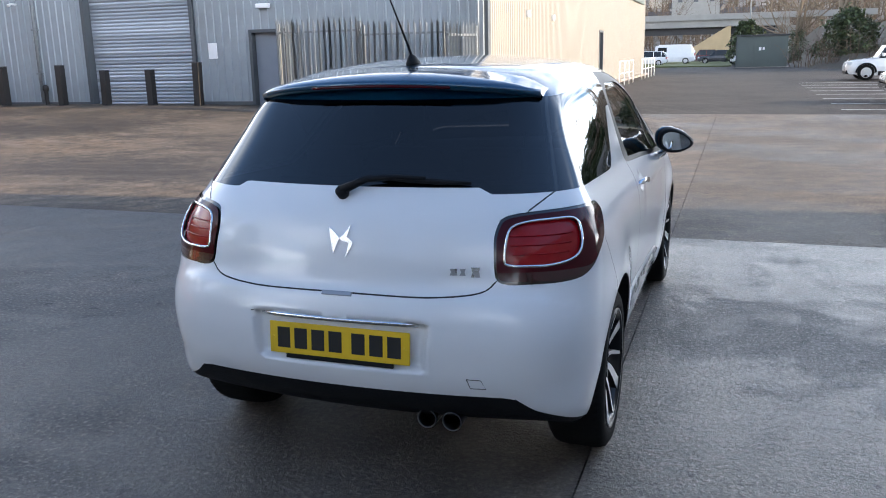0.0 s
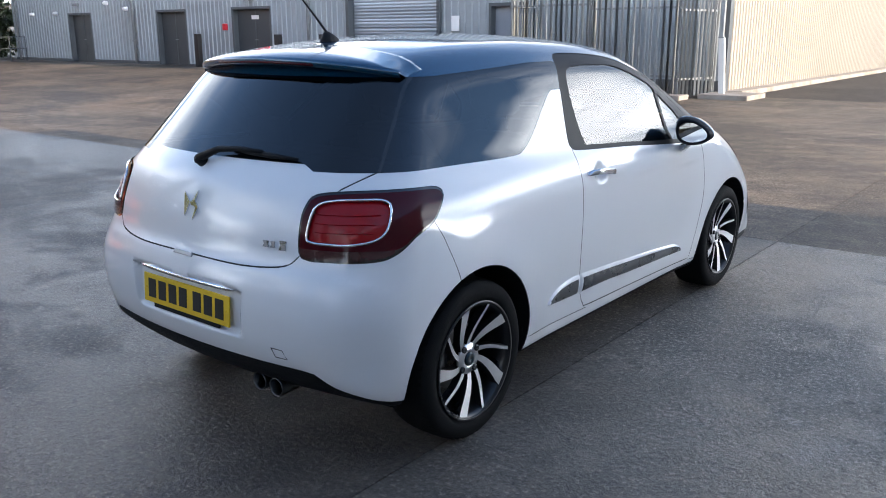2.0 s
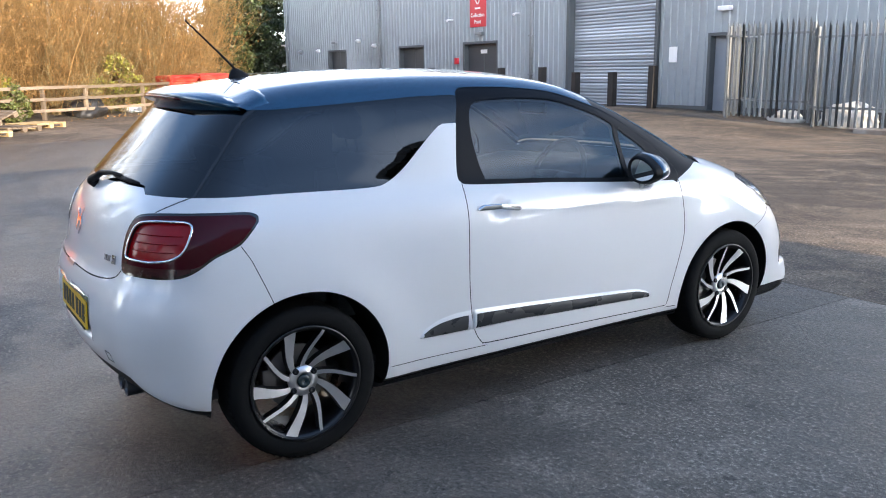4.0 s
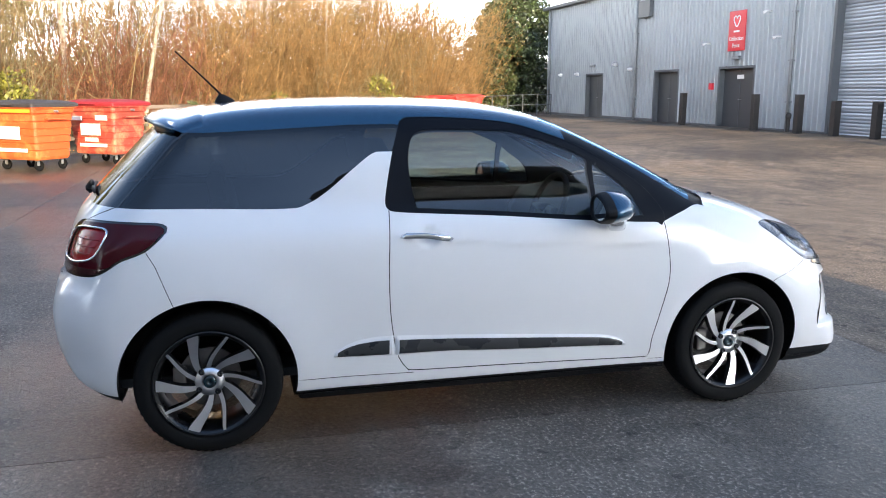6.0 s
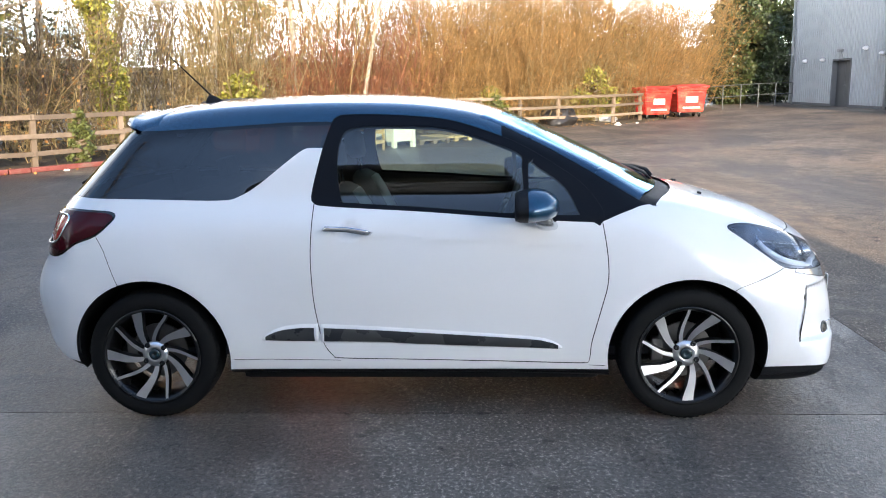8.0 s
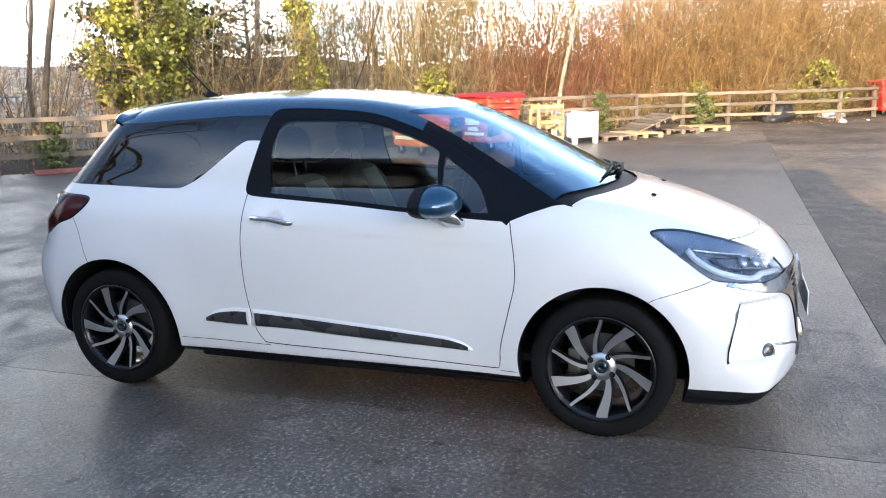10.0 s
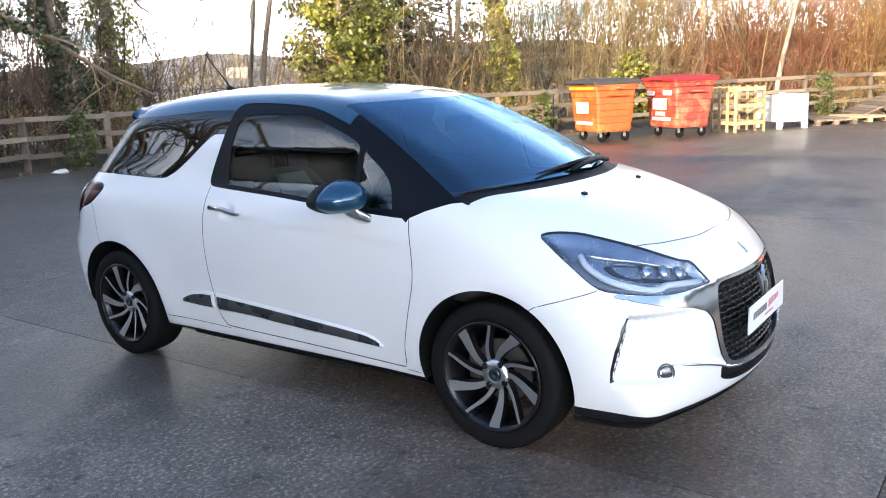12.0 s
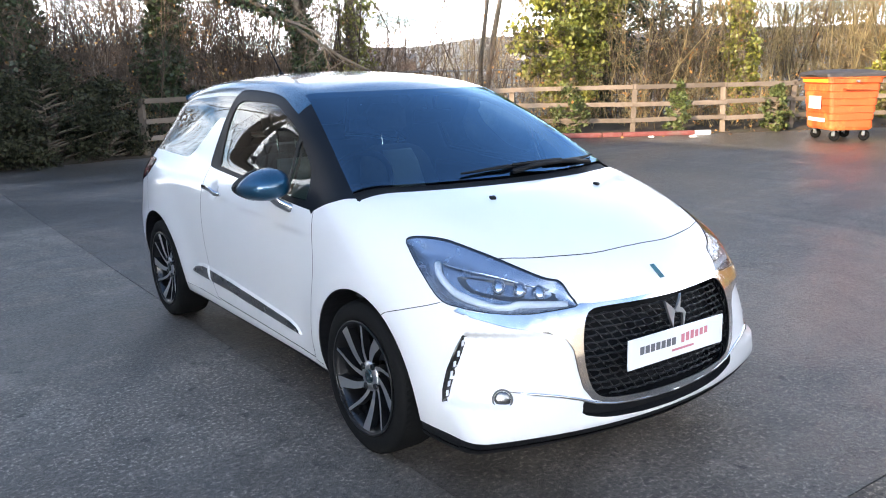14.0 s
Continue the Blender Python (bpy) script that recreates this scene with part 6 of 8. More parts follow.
palisade((-5.30, 14.80), (-4.95, 16.15), 10, "grey galvanised palisade return panel catching the sun")
palisade((-10.05, 16.2), (-10.05, 14.98), 8, "grey galvanised palisade gate panel beside the door")
p = thing("white_post", "slim white painted steel post leaning by the corner", "post", at=pose(-4.62, 15.75, 0.08, 0, -4, 0))
part("post", box_bm((-0.07, -0.04, -0.05), (0.07, 0.04, 1.28), 0.008), WHITE_PAINT, p)
part("cap", box_bm((-0.08, -0.05, 1.28), (0.06, 0.05, 1.31), 0.006), GALV, p)
for x0, x1, y0, y1 in ((-6.3, -5.1, 14.45, 15.0), (-5.0, -3.85, 15.25, 16.5)):
    k = part("kerb_slab", box_bm((x0, y0, -0.02), (x1, y1, 0.11), 0.02), KERB)
    tagged(k, "low worn concrete kerb slab by the compound", "kerb", kind="structure")


def lump(name, label, category, at, size, material, seed):
    bm = bmesh.new()
    bmesh.ops.create_icosphere(bm, subdivisions=4, radius=1.0)
    for v in bm.verts:
        q = v.co.copy()
        f = 1 + 0.30 * noise.noise(q * 1.6 + Vector((seed, 0, 0))) + 0.14 * noise.noise(q * 4.5 + Vector((0, seed, 0)))
        v.co = Vector((q.x * size[0] * f, q.y * size[1] * f, max(-0.02, (q.z * 0.9 + 0.35) * size[2] * f)))
    ob = part(name, bm, material, smooth=True)
    ob.location = at
    tagged(ob, label, category)
    return ob
lump("rubble_sack", "crumpled white sack behind the palisade", "sack", (-7.1, 15.55, 0.05), (0.75, 0.35, 0.42), RUBBLE_WHITE, 3)
lump("rubble_sack", "small white sack lying behind the palisade", "sack", (-8.6, 15.5, 0.09), (0.40, 0.25, 0.22), RUBBLE_WHITE, 5)
lump("black_sheeting", "heap of black plastic sheeting by the fence", "heap", (-27.0, 3.1, 0.0), (1.1, 0.7, 0.55), SACK_BLACK, 7)
lump("white_bag", "crumpled white bag lying on the yard", "sack", (-28.6, 5.0, 0.0), (0.75, 0.5, 0.30), RUBBLE_WHITE, 9)

# ---- the cream building beyond the corner ----
cream = thing("cream_building", "cream ribbed metal-clad building lit by low sun", "building")
part("cladding", clad(pieces(16.62, 53.0, 0.12, 7.0, [(34.3, 35.3, 0.12, 2.42)]), 0.20, 0.03, Vector((-4.85, 0, 0)), Vector((0, 1, 0)), Vector((1, 0, 0))), CLAD_WHITE, cream, "cream ribbed cladding")
bm = bmesh.new()
for a, b, c, d in pieces(16.62, 53.0, 0.0, 7.0, [(34.3, 35.3, 0.0, 2.42)]):
    add_box(bm, (-5.1, a, c), (-4.855, b, d))
add_box(bm, (-30, 52.75, 0), (-5.1, 53.0, 7.0))
part("inner_wall", bm, CLAD_WHITE, cream)
part("corner_trim", box_bm((-5.0, 16.40, 0.05), (-4.80, 16.62, 7.0), 0.01), FRAME_DARK, cream, "dark corner flashing")
part("roof", box_bm((-30, 16.5, 7.0), (-4.7, 53.1, 7.2)), ROOF_DARK, cream)
part("plinth_kerb", box_bm((-4.85, 16.62, -0.02), (-4.45, 53.0, 0.12), 0.015), KERB, cream, "pale concrete kerb")
d5 = part("door", box_bm((-5.0, 34.35, 0.02), (-4.95, 35.25, 2.36), 0.005), DOOR_GREY, cream, "narrow dark side door, shut")
for lo, hi in (((34.24, 0.02), (34.35, 2.46)), ((35.25, 0.02), (35.36, 2.46)), ((34.35, 2.36), (35.25, 2.46))):
    part("door_frame", box_bm((-5.0, lo[0], lo[1]), (-4.80, hi[0], hi[1]), 0.005), FRAME_DARK, d5)
part("fascia_sign", box_bm((-4.80, 42.5, 4.35), (-4.72, 51.5, 5.9), 0.02), SHED, cream, "dark sign board with a yellow stripe")
part("sign_stripe", box_bm((-4.72, 43.5, 4.8), (-4.70, 50.5, 5.0)), BIN_TAPE, cream)
for y in (20.5, 24.0):
    part("wall_box", box_bm((-4.82, y, 2.55), (-4.72, y + 0.16, 2.75), 0.02), SIGN_WHITE, cream)


def handrail(x0, y0, y1):
    r = thing("handrail", "white painted tubular guard rail beside the cream building", "railing", "white guard rails", at=Matrix.Translation((x0, 0, 0)))
    for z in (0.55, 1.08):
        part("rail", tube_bm([(0, y0, z), (0, y1, z)], 0.026, 8), WHITE_PAINT, r, smooth=True)
    for y in steps(y0, y1, 1.9):
        part("post", tube_bm([(0, y, 0), (0, y, 1.1)], 0.026, 8), WHITE_PAINT, r, smooth=True)
handrail(-3.75, 33.2, 38.2)
handrail(-3.85, 43.0, 50.0)

# ---- the building east of the yard, which shades the car ----
# The front wall's tone is chosen pale to bounce light onto the car.
east = thing("workshop", "low pale rendered workshop with a dark low-pitched roof", "building")
part("wall", box_bm((7.4, -17.0, -0.05), (7.7, 4.5, 5.40)), STONE_PALE, east)
part("wall", box_bm((7.7, 4.2, -0.05), (26, 4.5, 5.40)), STONE_PALE, east)
part("wall", box_bm((7.7, -17.0, -0.05), (14.0, -16.7, 5.40)), STONE_PALE, east)
# Unseen rear hall with its roof, added to shade the trees to the south.
part("wall", box_bm((14.0, -34, -0.05), (14.3, 4.2, 7.2)), STONE_PALE, east, "unseen taller hall wall added to shade the south")
for name, rows in (("roof", [[(x, -17.2, z), (x, 4.7, z), (x, 4.7, z + 0.12), (x, -17.2, z + 0.12)] for x, z in ((7.15, 5.36), (10.6, 5.70), (13.99, 5.70))]),
                   ("added_hall_roof", [[(x, -34.2, z), (x, 4.7, z), (x, 4.7, z + 0.12), (x, -34.2, z + 0.12)] for x, z in ((13.8, 7.15), (20.0, 7.8), (26.2, 7.15))])):
    part(name, loft_bm(rows), ROOF_DARK, east, "dark low-pitched roof")

# ---- refuse bins ----
def castor(parent, x, y):
    fork = part("castor", box_bm((x - 0.035, y - 0.03, 0.10), (x + 0.035, y + 0.03, 0.25), 0.008), GALV, parent, "galvanised castor fork")
    bm = lathe_bm([(0.095, -0.022), (0.1, -0.015), (0.1, 0.015), (0.095, 0.022), (0.03, 0.024), (0.03, -0.024)], 20, centre=(0, 0, 0))
    bmesh.ops.transform(bm, matrix=Matrix.Translation((x, y + 0.03, 0.1)), verts=bm.verts)
    part("castor_wheel", bm, RUBBER, fork, smooth=True)


def rect_ring(w, d, z, round_by=0.07):
    out = []
    for cx, cy, a0 in ((w / 2, d / 2, 0), (-w / 2, d / 2, 90), (-w / 2, -d / 2, 180), (w / 2, -d / 2, 270)):
        for k in range(4):
            a = radians(a0 + 30 * k)
            out.append((cx - math.copysign(round_by, cx) + round_by * math.cos(a), cy - math.copysign(round_by, cy) + round_by * math.sin(a), z))
    return out


def wheeled_bin(m, label, body_mat, lid_mat, tape=True, white=True, patches=False):
    """Four-wheeled steel bin, wide side along x; front towards -y."""
    b = thing("wheeled_bin", label, "bin", "wheeled refuse bins", at=m)
    rings = [rect_ring(1.06, 0.74, 0.21, 0.05), rect_ring(1.10, 0.78, 0.24, 0.05)]
    z = 0.27
    while z < 1.06:
        t = (z - 0.24) / 0.95
        w, d = 1.12 + 0.17 * t, 0.80 + 0.18 * t
        rings += [rect_ring(w, d, z), rect_ring(w + 0.004, d + 0.004, z + 0.105), rect_ring(w - 0.016, d - 0.016, z + 0.112), rect_ring(w - 0.014, d - 0.014, z + 0.125)]
        z += 0.135
    rings += [rect_ring(1.30, 0.99, 1.09), rect_ring(1.31, 1.0, 1.17), rect_ring(1.37, 1.06, 1.175), rect_ring(1.37, 1.06, 1.215), rect_ring(1.30, 0.99, 1.215)]
    body = part("body", loft_bm(rings), body_mat, b, smooth=False)
    lid = part("lid", loft_bm([rect_ring(1.38, 1.08, 1.20, 0.05), rect_ring(1.42, 1.12, 1.205, 0.05), rect_ring(1.42, 1.12, 1.255, 0.05), rect_ring(1.36, 1.06, 1.285, 0.08), rect_ring(1.0, 0.7, 1.325, 0.12), rect_ring(0.5, 0.2, 1.335, 0.08)]), lid_mat, b, smooth=False)
    part("lid_hinge", tube_bm([(-0.55, 0.56, 1.215), (0.55, 0.56, 1.215)], 0.018, 8), GALV, b)
    for s in (1, -1):
        part("side_handle", tube_bm([(s * 0.62, -0.22, 0.98), (s * 0.70, -0.22, 0.98), (s * 0.70, 0.22, 0.98), (s * 0.62, 0.22, 0.98)], 0.014, 8), body_mat, body)
        part("lift_pin", tube_bm([(s * 0.6, 0.0, 1.12), (s * 0.74, 0.0, 1.12)], 0.022, 10), GALV, body)
    part("lid_handle", tube_bm([(-0.25, -0.55, 1.24), (-0.25, -0.60, 1.24), (0.25, -0.60, 1.24), (0.25, -0.55, 1.24)], 0.012, 8), lid_mat, lid)
    if white:
        lab = part("label", box_bm((-0.27, -0.487, 0.60), (0.25, -0.465, 0.84), 0.003), BIN_LABEL, body, "weathered white sticker")
        part("lower_label", box_bm((-0.36, -0.446, 0.36), (0.36, -0.420, 0.43), 0.003), BIN_LABEL, body, "narrow pale sticker")
    if patches:
        for x0, x1, z0, z1, y in ((-0.50, -0.22, 0.90, 0.99, -0.502), (0.16, 0.46, 0.91, 1.01, -0.504), (-0.20, 0.14, 0.47, 0.55, -0.458)):
            part("patch", box_bm((x0, y, z0), (x1, y + 0.03, z1), 0.003), BIN_LABEL, body, "pale torn sticker")
    if tape:
        part("tape", box_bm((-0.58, -0.506, 1.10), (0.58, -0.480, 1.16), 0.002), BIN_TAPE, body, "pale yellow warning tape")
    for x in (-0.42, 0.42):
        for y in (-0.28, 0.28):
            castor(b, x, y)
    return b


def on_yard(x, y, turn=0.0):
    return pose(x, y, float(lie(x, y)) + 0.002, 0, 0, turn)


# front faces look towards the middle of the yard
wheeled_bin(on_yard(-13.35, -4.85, 143 - 90 + 0), "faded orange steel wheeled bin with a dark lid", BIN_ORANGE, BIN_LID, white=True)
wheeled_bin(on_yard(-14.62, -3.62, 53), "worn red steel wheeled bin with faded sides and a red lid", BIN_FADED, BIN_DARK_RED, tape=False, patches=True)
for x, y, yaw in ((-30.1, 7.2, 112), (-30.8, 8.75, 100)):
    wb = wheeled_bin(on_yard(x, y, yaw), "bright red wheeled bin with white stickers beside the fence", BIN_RED, BIN_RED, tape=False)


# ---- timber and pallets ----
def planks(parent, boxes, material, name="board", m=None):
    for lo, hi in boxes:
        part(name, box_bm(lo, hi, 0.004, m), material, parent)


def pallet(m, label, material):
    p = thing("pallet", label, "pallet", "wooden pallets by the fence", at=m)
    planks(p, [((-0.6, -0.5 + 0.1475 * k, 0.122), (0.6, -0.5 + 0.1475 * k + 0.115, 0.144)) for k in range(7)], material, "top_board")
    planks(p, [((x - 0.05, -0.5, 0.100), (x + 0.05, 0.5, 0.1215)) for x in (-0.55, 0, 0.55)], material, "stringer")
    planks(p, [((x - 0.05, y - 0.06, 0.022), (x + 0.05, y + 0.06, 0.0995)) for x in (-0.55, 0, 0.55) for y in (-0.44, 0, 0.44)], material, "block")
    planks(p, [((-0.6, y - 0.05, 0.0), (0.6, y + 0.05, 0.0215)) for y in (-0.44, 0, 0.44)], material, "bottom_board")
    return p


for x, y, turn, mat in ((-18.2, -1.35, 40, WOOD_OLD), (-19.3, -0.75, 33, WOOD_NEW), (-22.3, 0.95, 35, WOOD_NEW)):
    pallet(on_yard(x, y, turn), "flat pale wooden pallet lying on the yard", mat)
pallet(Matrix.Translation((-20.35, -0.55, 0.02)) @ pose(0, 0, 0, 0, 0, 30) @ pose(0, 0, 0.22, 22, 0, 0) @ Matrix.Diagonal((1.25, 1.15, 1, 1)), "weathered grey pallet leaning against the fence", WOOD_OLD)
pallet(on_yard(-21.0, 0.15, 30), "weathered wooden pallet under a leaning one", WOOD_OLD)
crate = thing("lattice_crate", "upright pale wooden lattice crate standing by the bins", "crate", at=on_yard(-15.95, -2.75, 48))
planks(crate, [((-0.52 + 0.33 * k, y, 0.0), (-0.52 + 0.33 * k + 0.095, y + 0.02, 1.02)) for k in range(4) for y in (-0.36, 0.34)], WOOD_NEW, "upright")
planks(crate, [((-0.52, y, z), (0.565, y + 0.02, z + 0.085)) for z in (0.16, 0.40, 0.64, 0.90) for y in (-0.338, 0.318)], WOOD_NEW, "slat")
planks(crate, [((x, -0.317, z), (x + 0.02, 0.317, z + 0.085)) for z in (0.17, 0.55, 0.91) for x in (-0.52, 0.545)], WOOD_NEW, "side_slat")
part("brace", tube_bm([(-0.54, -0.30, 0.05), (-0.54, 0.32, 0.98)], 0.03, 4), WOOD_NEW, crate)
bx = thing("white_crate", "white painted wooden box on short legs by a crate", "crate", at=on_yard(-17.0, -2.05, 45))
part("panel", box_bm((-0.5, -0.33, 0.16), (0.5, 0.33, 0.74), 0.012), WHITE_PAINT, bx)
planks(bx, [((x - 0.05, y - 0.05, 0.0), (x + 0.05, y + 0.05, 0.79)) for x in (-0.475, 0.475) for y in (-0.31, 0.31)], WHITE_PAINT, "corner_post")
planks(bx, [((-0.42, y, 0.70), (0.42, y + 0.02, 0.77)) for y in (-0.352, 0.332)], WHITE_PAINT, "rail")

# ---- post and rail fence ----
FENCE = [(-2.3, -12.4), (-5, -13.2), (-8, -12.2), (-9.8, -10.4), (-11.8, -8.7), (-13.5, -7.6), (-16.5, -6.2), (-20, -4), (-23.5, -1.2), (-26, 3), (-27.5, 5.2), (-29.0, 6.5)]
fence = thing("rail_fence", "weathered three-rail wooden post fence along the yard edge", "fence")
rng = random.Random(5)
spots = []
for (x0, y0), (x1, y1) in zip(FENCE, FENCE[1:]):
    n = max(1, round(math.hypot(x1 - x0, y1 - y0) / 1.8))
    spots += [(x0 + (x1 - x0) * i / n, y0 + (y1 - y0) * i / n) for i in range(n)]
spots.append(FENCE[-1])
for i, (x, y) in enumerate(spots):
    h = 1.09 + rng.uniform(-0.03, 0.04)
    turn = rng.uniform(-8, 8) + 40
    bm = box_bm((-0.055, -0.055, -0.2), (0.055, 0.055, h), 0.012, Matrix.Translation((x, y, float(lie(x, y)))) @ pose(0, 0, 0, rng.uniform(-2, 2), rng.uniform(-2, 2), turn))
    part("post", bm, WOOD_OLD, fence)
    if i + 1 < len(spots):
        x1, y1 = spots[i + 1]
        d = Vector((x1 - x, y1 - y, 0))
        side = Vector((-d.y, d.x, 0)).normalized()
        if side.dot(Vector((-x, -y, 0))) < 0:
            side = -side
        for z in (1.05, 0.69, 0.34):
            a = Vector((x, y, float(lie(x, y)) + z + rng.uniform(-0.02, 0.02))) + side * 0.085 - d * 0.02
            e = Vector((x1, y1, float(lie(x1, y1)) + z + rng.uniform(-0.02, 0.02))) + side * 0.085 + d * 0.02
            mid, ln = (a + e) / 2, (e - a).length
            rot = (e - a).to_track_quat('X', 'Z').to_matrix().to_4x4()
            part("rail", box_bm((-ln / 2, -0.022, -0.048), (ln / 2, 0.022, 0.048), 0.006, Matrix.Translation(mid) @ rot), WOOD_OLD, fence)
BANK = [(7.0, -12.3), (2.5, -12.2)] + FENCE + [(-33.0, 9.6), (-37.5, 11.8)]
verts, faces = [], []
line = [((x0 + (x1 - x0) * i / 12, y0 + (y1 - y0) * i / 12), (x1 - x0, y1 - y0)) for (x0, y0), (x1, y1) in zip(BANK, BANK[1:]) for i in range(12)]
for (x, y), (dx, dy) in line:
    ln = math.hypot(dx, dy)
    nx, ny = dy / ln, -dx / ln
    if nx * x + ny * y < 0:
        nx, ny = -nx, -ny
    for d, h in ((-0.30, -0.02), (-0.12, 0.03), (0.25, 0.07), (0.9, 0.14), (2.2, 0.22), (4.5, 0.20), (9.0, 0.10)):
        wob = rng.uniform(-1, 1)
        px, py = x + nx * (d + 0.10 * wob), y + ny * (d + 0.10 * wob)
        verts.append((px, py, float(lie(px, py)) + h * (1 + 0.35 * rng.uniform(-1, 1))))
for i in range(len(line) - 1):
    for j in range(6):
        faces.append((i * 7 + j, i * 7 + j + 1, (i + 1) * 7 + j + 1, (i + 1) * 7 + j))
bank = soup("earth_bank", verts, faces, EARTH)
tagged(bank, "brown earth bank with leaf litter behind the fence", "ground", kind="structure")
KERB_RED = surface("red_kerb_paint", (0.22, 0.06, 0.05), 0.6, vary=0.3, scale=6, stain=(0.2, 0.12, 0.1), stain_scale=3)
low = thing("low_barrier", "low red and white painted barrier kerb at the fence foot", "kerb")
for k, ((x0, y0), (x1, y1)) in enumerate(zip([(-8.3, -10.9), (-9.5, -9.85), (-10.9, -8.75), (-11.25, -8.5), (-12.6, -7.65)], [(-9.5, -9.85), (-10.9, -8.75), (-11.25, -8.5), (-12.6, -7.65), (-12.9, -7.45)])):
    ln, ang = math.hypot(x1 - x0, y1 - y0), math.degrees(math.atan2(y1 - y0, x1 - x0))
    part("kerb_bar", box_bm((0.01, -0.06, 0.0), (ln - 0.01, 0.06, 0.10), 0.02, pose(x0, y0, 0.003, 0, 0, ang)), KERB_RED if k < 4 else WHITE_PAINT, low)

# guard rail beside the grey building; shade there is put into its colour
gr = thing("guard_rail", "steel guard rail coloured dark for the grey building's shade", "railing")
RX = [(-34.2 - 0.55 * k, 8.6 + 1.0 * k) for k in range(8)]
for k, (x, y) in enumerate(RX):
    z = float(lie(x, y))
    part("post", tube_bm([(x, y, z - 0.1), (x, y, z + 1.1)], 0.026, 8), FRAME_DARK, gr)
    if k + 1 < len(RX):
        x1, y1 = RX[k + 1]
        for h in (1.1, 0.58):
            part("rail", tube_bm([(x, y, z + h), (x1, y1, float(lie(x1, y1)) + h)], 0.02, 8), FRAME_DARK, gr)

# litter at the fence foot
def scrap(x, y, size, material, label, seed):
    r = random.Random(seed)
    bm = bmesh.new()
    bmesh.ops.create_icosphere(bm, subdivisions=2, radius=1)
    for v in bm.verts:
        v.co = Vector((v.co.x * size * r.uniform(0.7, 1.2), v.co.y * size * 0.7 * r.uniform(0.7, 1.2), max(0.0, v.co.z * size * 0.45 * r.uniform(0.5, 1.3) + size * 0.2)))
    ob = part("litter", bm, material)
    ob.matrix_world = on_yard(x, y, r.uniform(0, 180))
    tagged(ob, label, "litter", "scraps of litter at the fence")


for k, (x, y, s) in enumerate(((-5.2, -12.4, 0.16), (-11.5, -7.9, 0.07), (-12.1, -7.3, 0.09), (-22.9, 0.6, 0.12), (-26.3, 5.2, 0.18), (-27.4, 6.1, 0.09))):
    scrap(x, y, s, RUBBLE_WHITE, "crumpled white plastic scrap lying at the fence", k)

# ---- trees, thickets and far land ----
PR = np.random.default_rng(11)


def tubes(P, R, sides=3):
    """Tapered bars along many lines at once: P (n, k, 3), R (n, k)."""
    n, k, _ = P.shape
    D = np.gradient(P, axis=1)
    D /= np.linalg.norm(D, axis=2, keepdims=True) + 1e-9
    ref = np.where(np.abs(D[..., 2:]) > 0.9, np.array([1.0, 0, 0]), np.array([0, 0, 1.0]))
    A = np.cross(D, ref)
    A /= np.linalg.norm(A, axis=2, keepdims=True) + 1e-9
    B = np.cross(D, A)
    ang = np.arange(sides) * math.tau / sides
    ring = A[:, :, None, :] * np.cos(ang)[None, None, :, None] + B[:, :, None, :] * np.sin(ang)[None, None, :, None]
    verts = (P[:, :, None, :] + R[:, :, None, None] * ring).reshape(-1, 3)
    base = (np.arange(n) * k * sides)[:, None, None] + (np.arange(k - 1) * sides)[None, :, None]
    i, j = np.arange(sides)[None, None, :], (np.arange(sides)[None, None, :] + 1) % sides
    quads = np.stack([base + i, base + j, base + sides + j, base + sides + i], axis=-1).reshape(-1, 4)
    return verts, quads


def quad_mesh(name, V4, Q4, material, parent=None, label="", smooth=False):
    me = bpy.data.meshes.new(name)
    me.vertices.add(len(V4))
    me.vertices.foreach_set("co", np.ascontiguousarray(V4, dtype=np.float32).ravel())
    me.loops.add(Q4.size)
    me.loops.foreach_set("vertex_index", np.ascontiguousarray(Q4, dtype=np.int32).ravel())
    me.polygons.add(len(Q4))
    me.polygons.foreach_set("loop_start", np.arange(len(Q4), dtype=np.int32) * Q4.shape[1])
    me.update(calc_edges=True)
    return link_mesh(name, me, material, parent, label, smooth)


def merge(lots):
    vs, qs, off = [], [], 0
    for v, q in lots:
        vs.append(v)
        qs.append(q + off)
        off += len(v)
    return np.concatenate(vs), np.concatenate(qs)


def bend(start, way, length, k, wob, lift=0.0):
    """Wandering lines from start points along ways."""
    n = len(start)
    P = np.zeros((n, k, 3))
    P[:, 0] = start
    d = way / (np.linalg.norm(way, axis=1, keepdims=True) + 1e-9)
    for i in range(1, k):
        d = d + PR.normal(0, wob, (n, 3)) + np.array([0, 0, lift])
        d /= np.linalg.norm(d, axis=1, keepdims=True)
        P[:, i] = P[:, i - 1] + d * (length / (k - 1))[:, None]
    return P


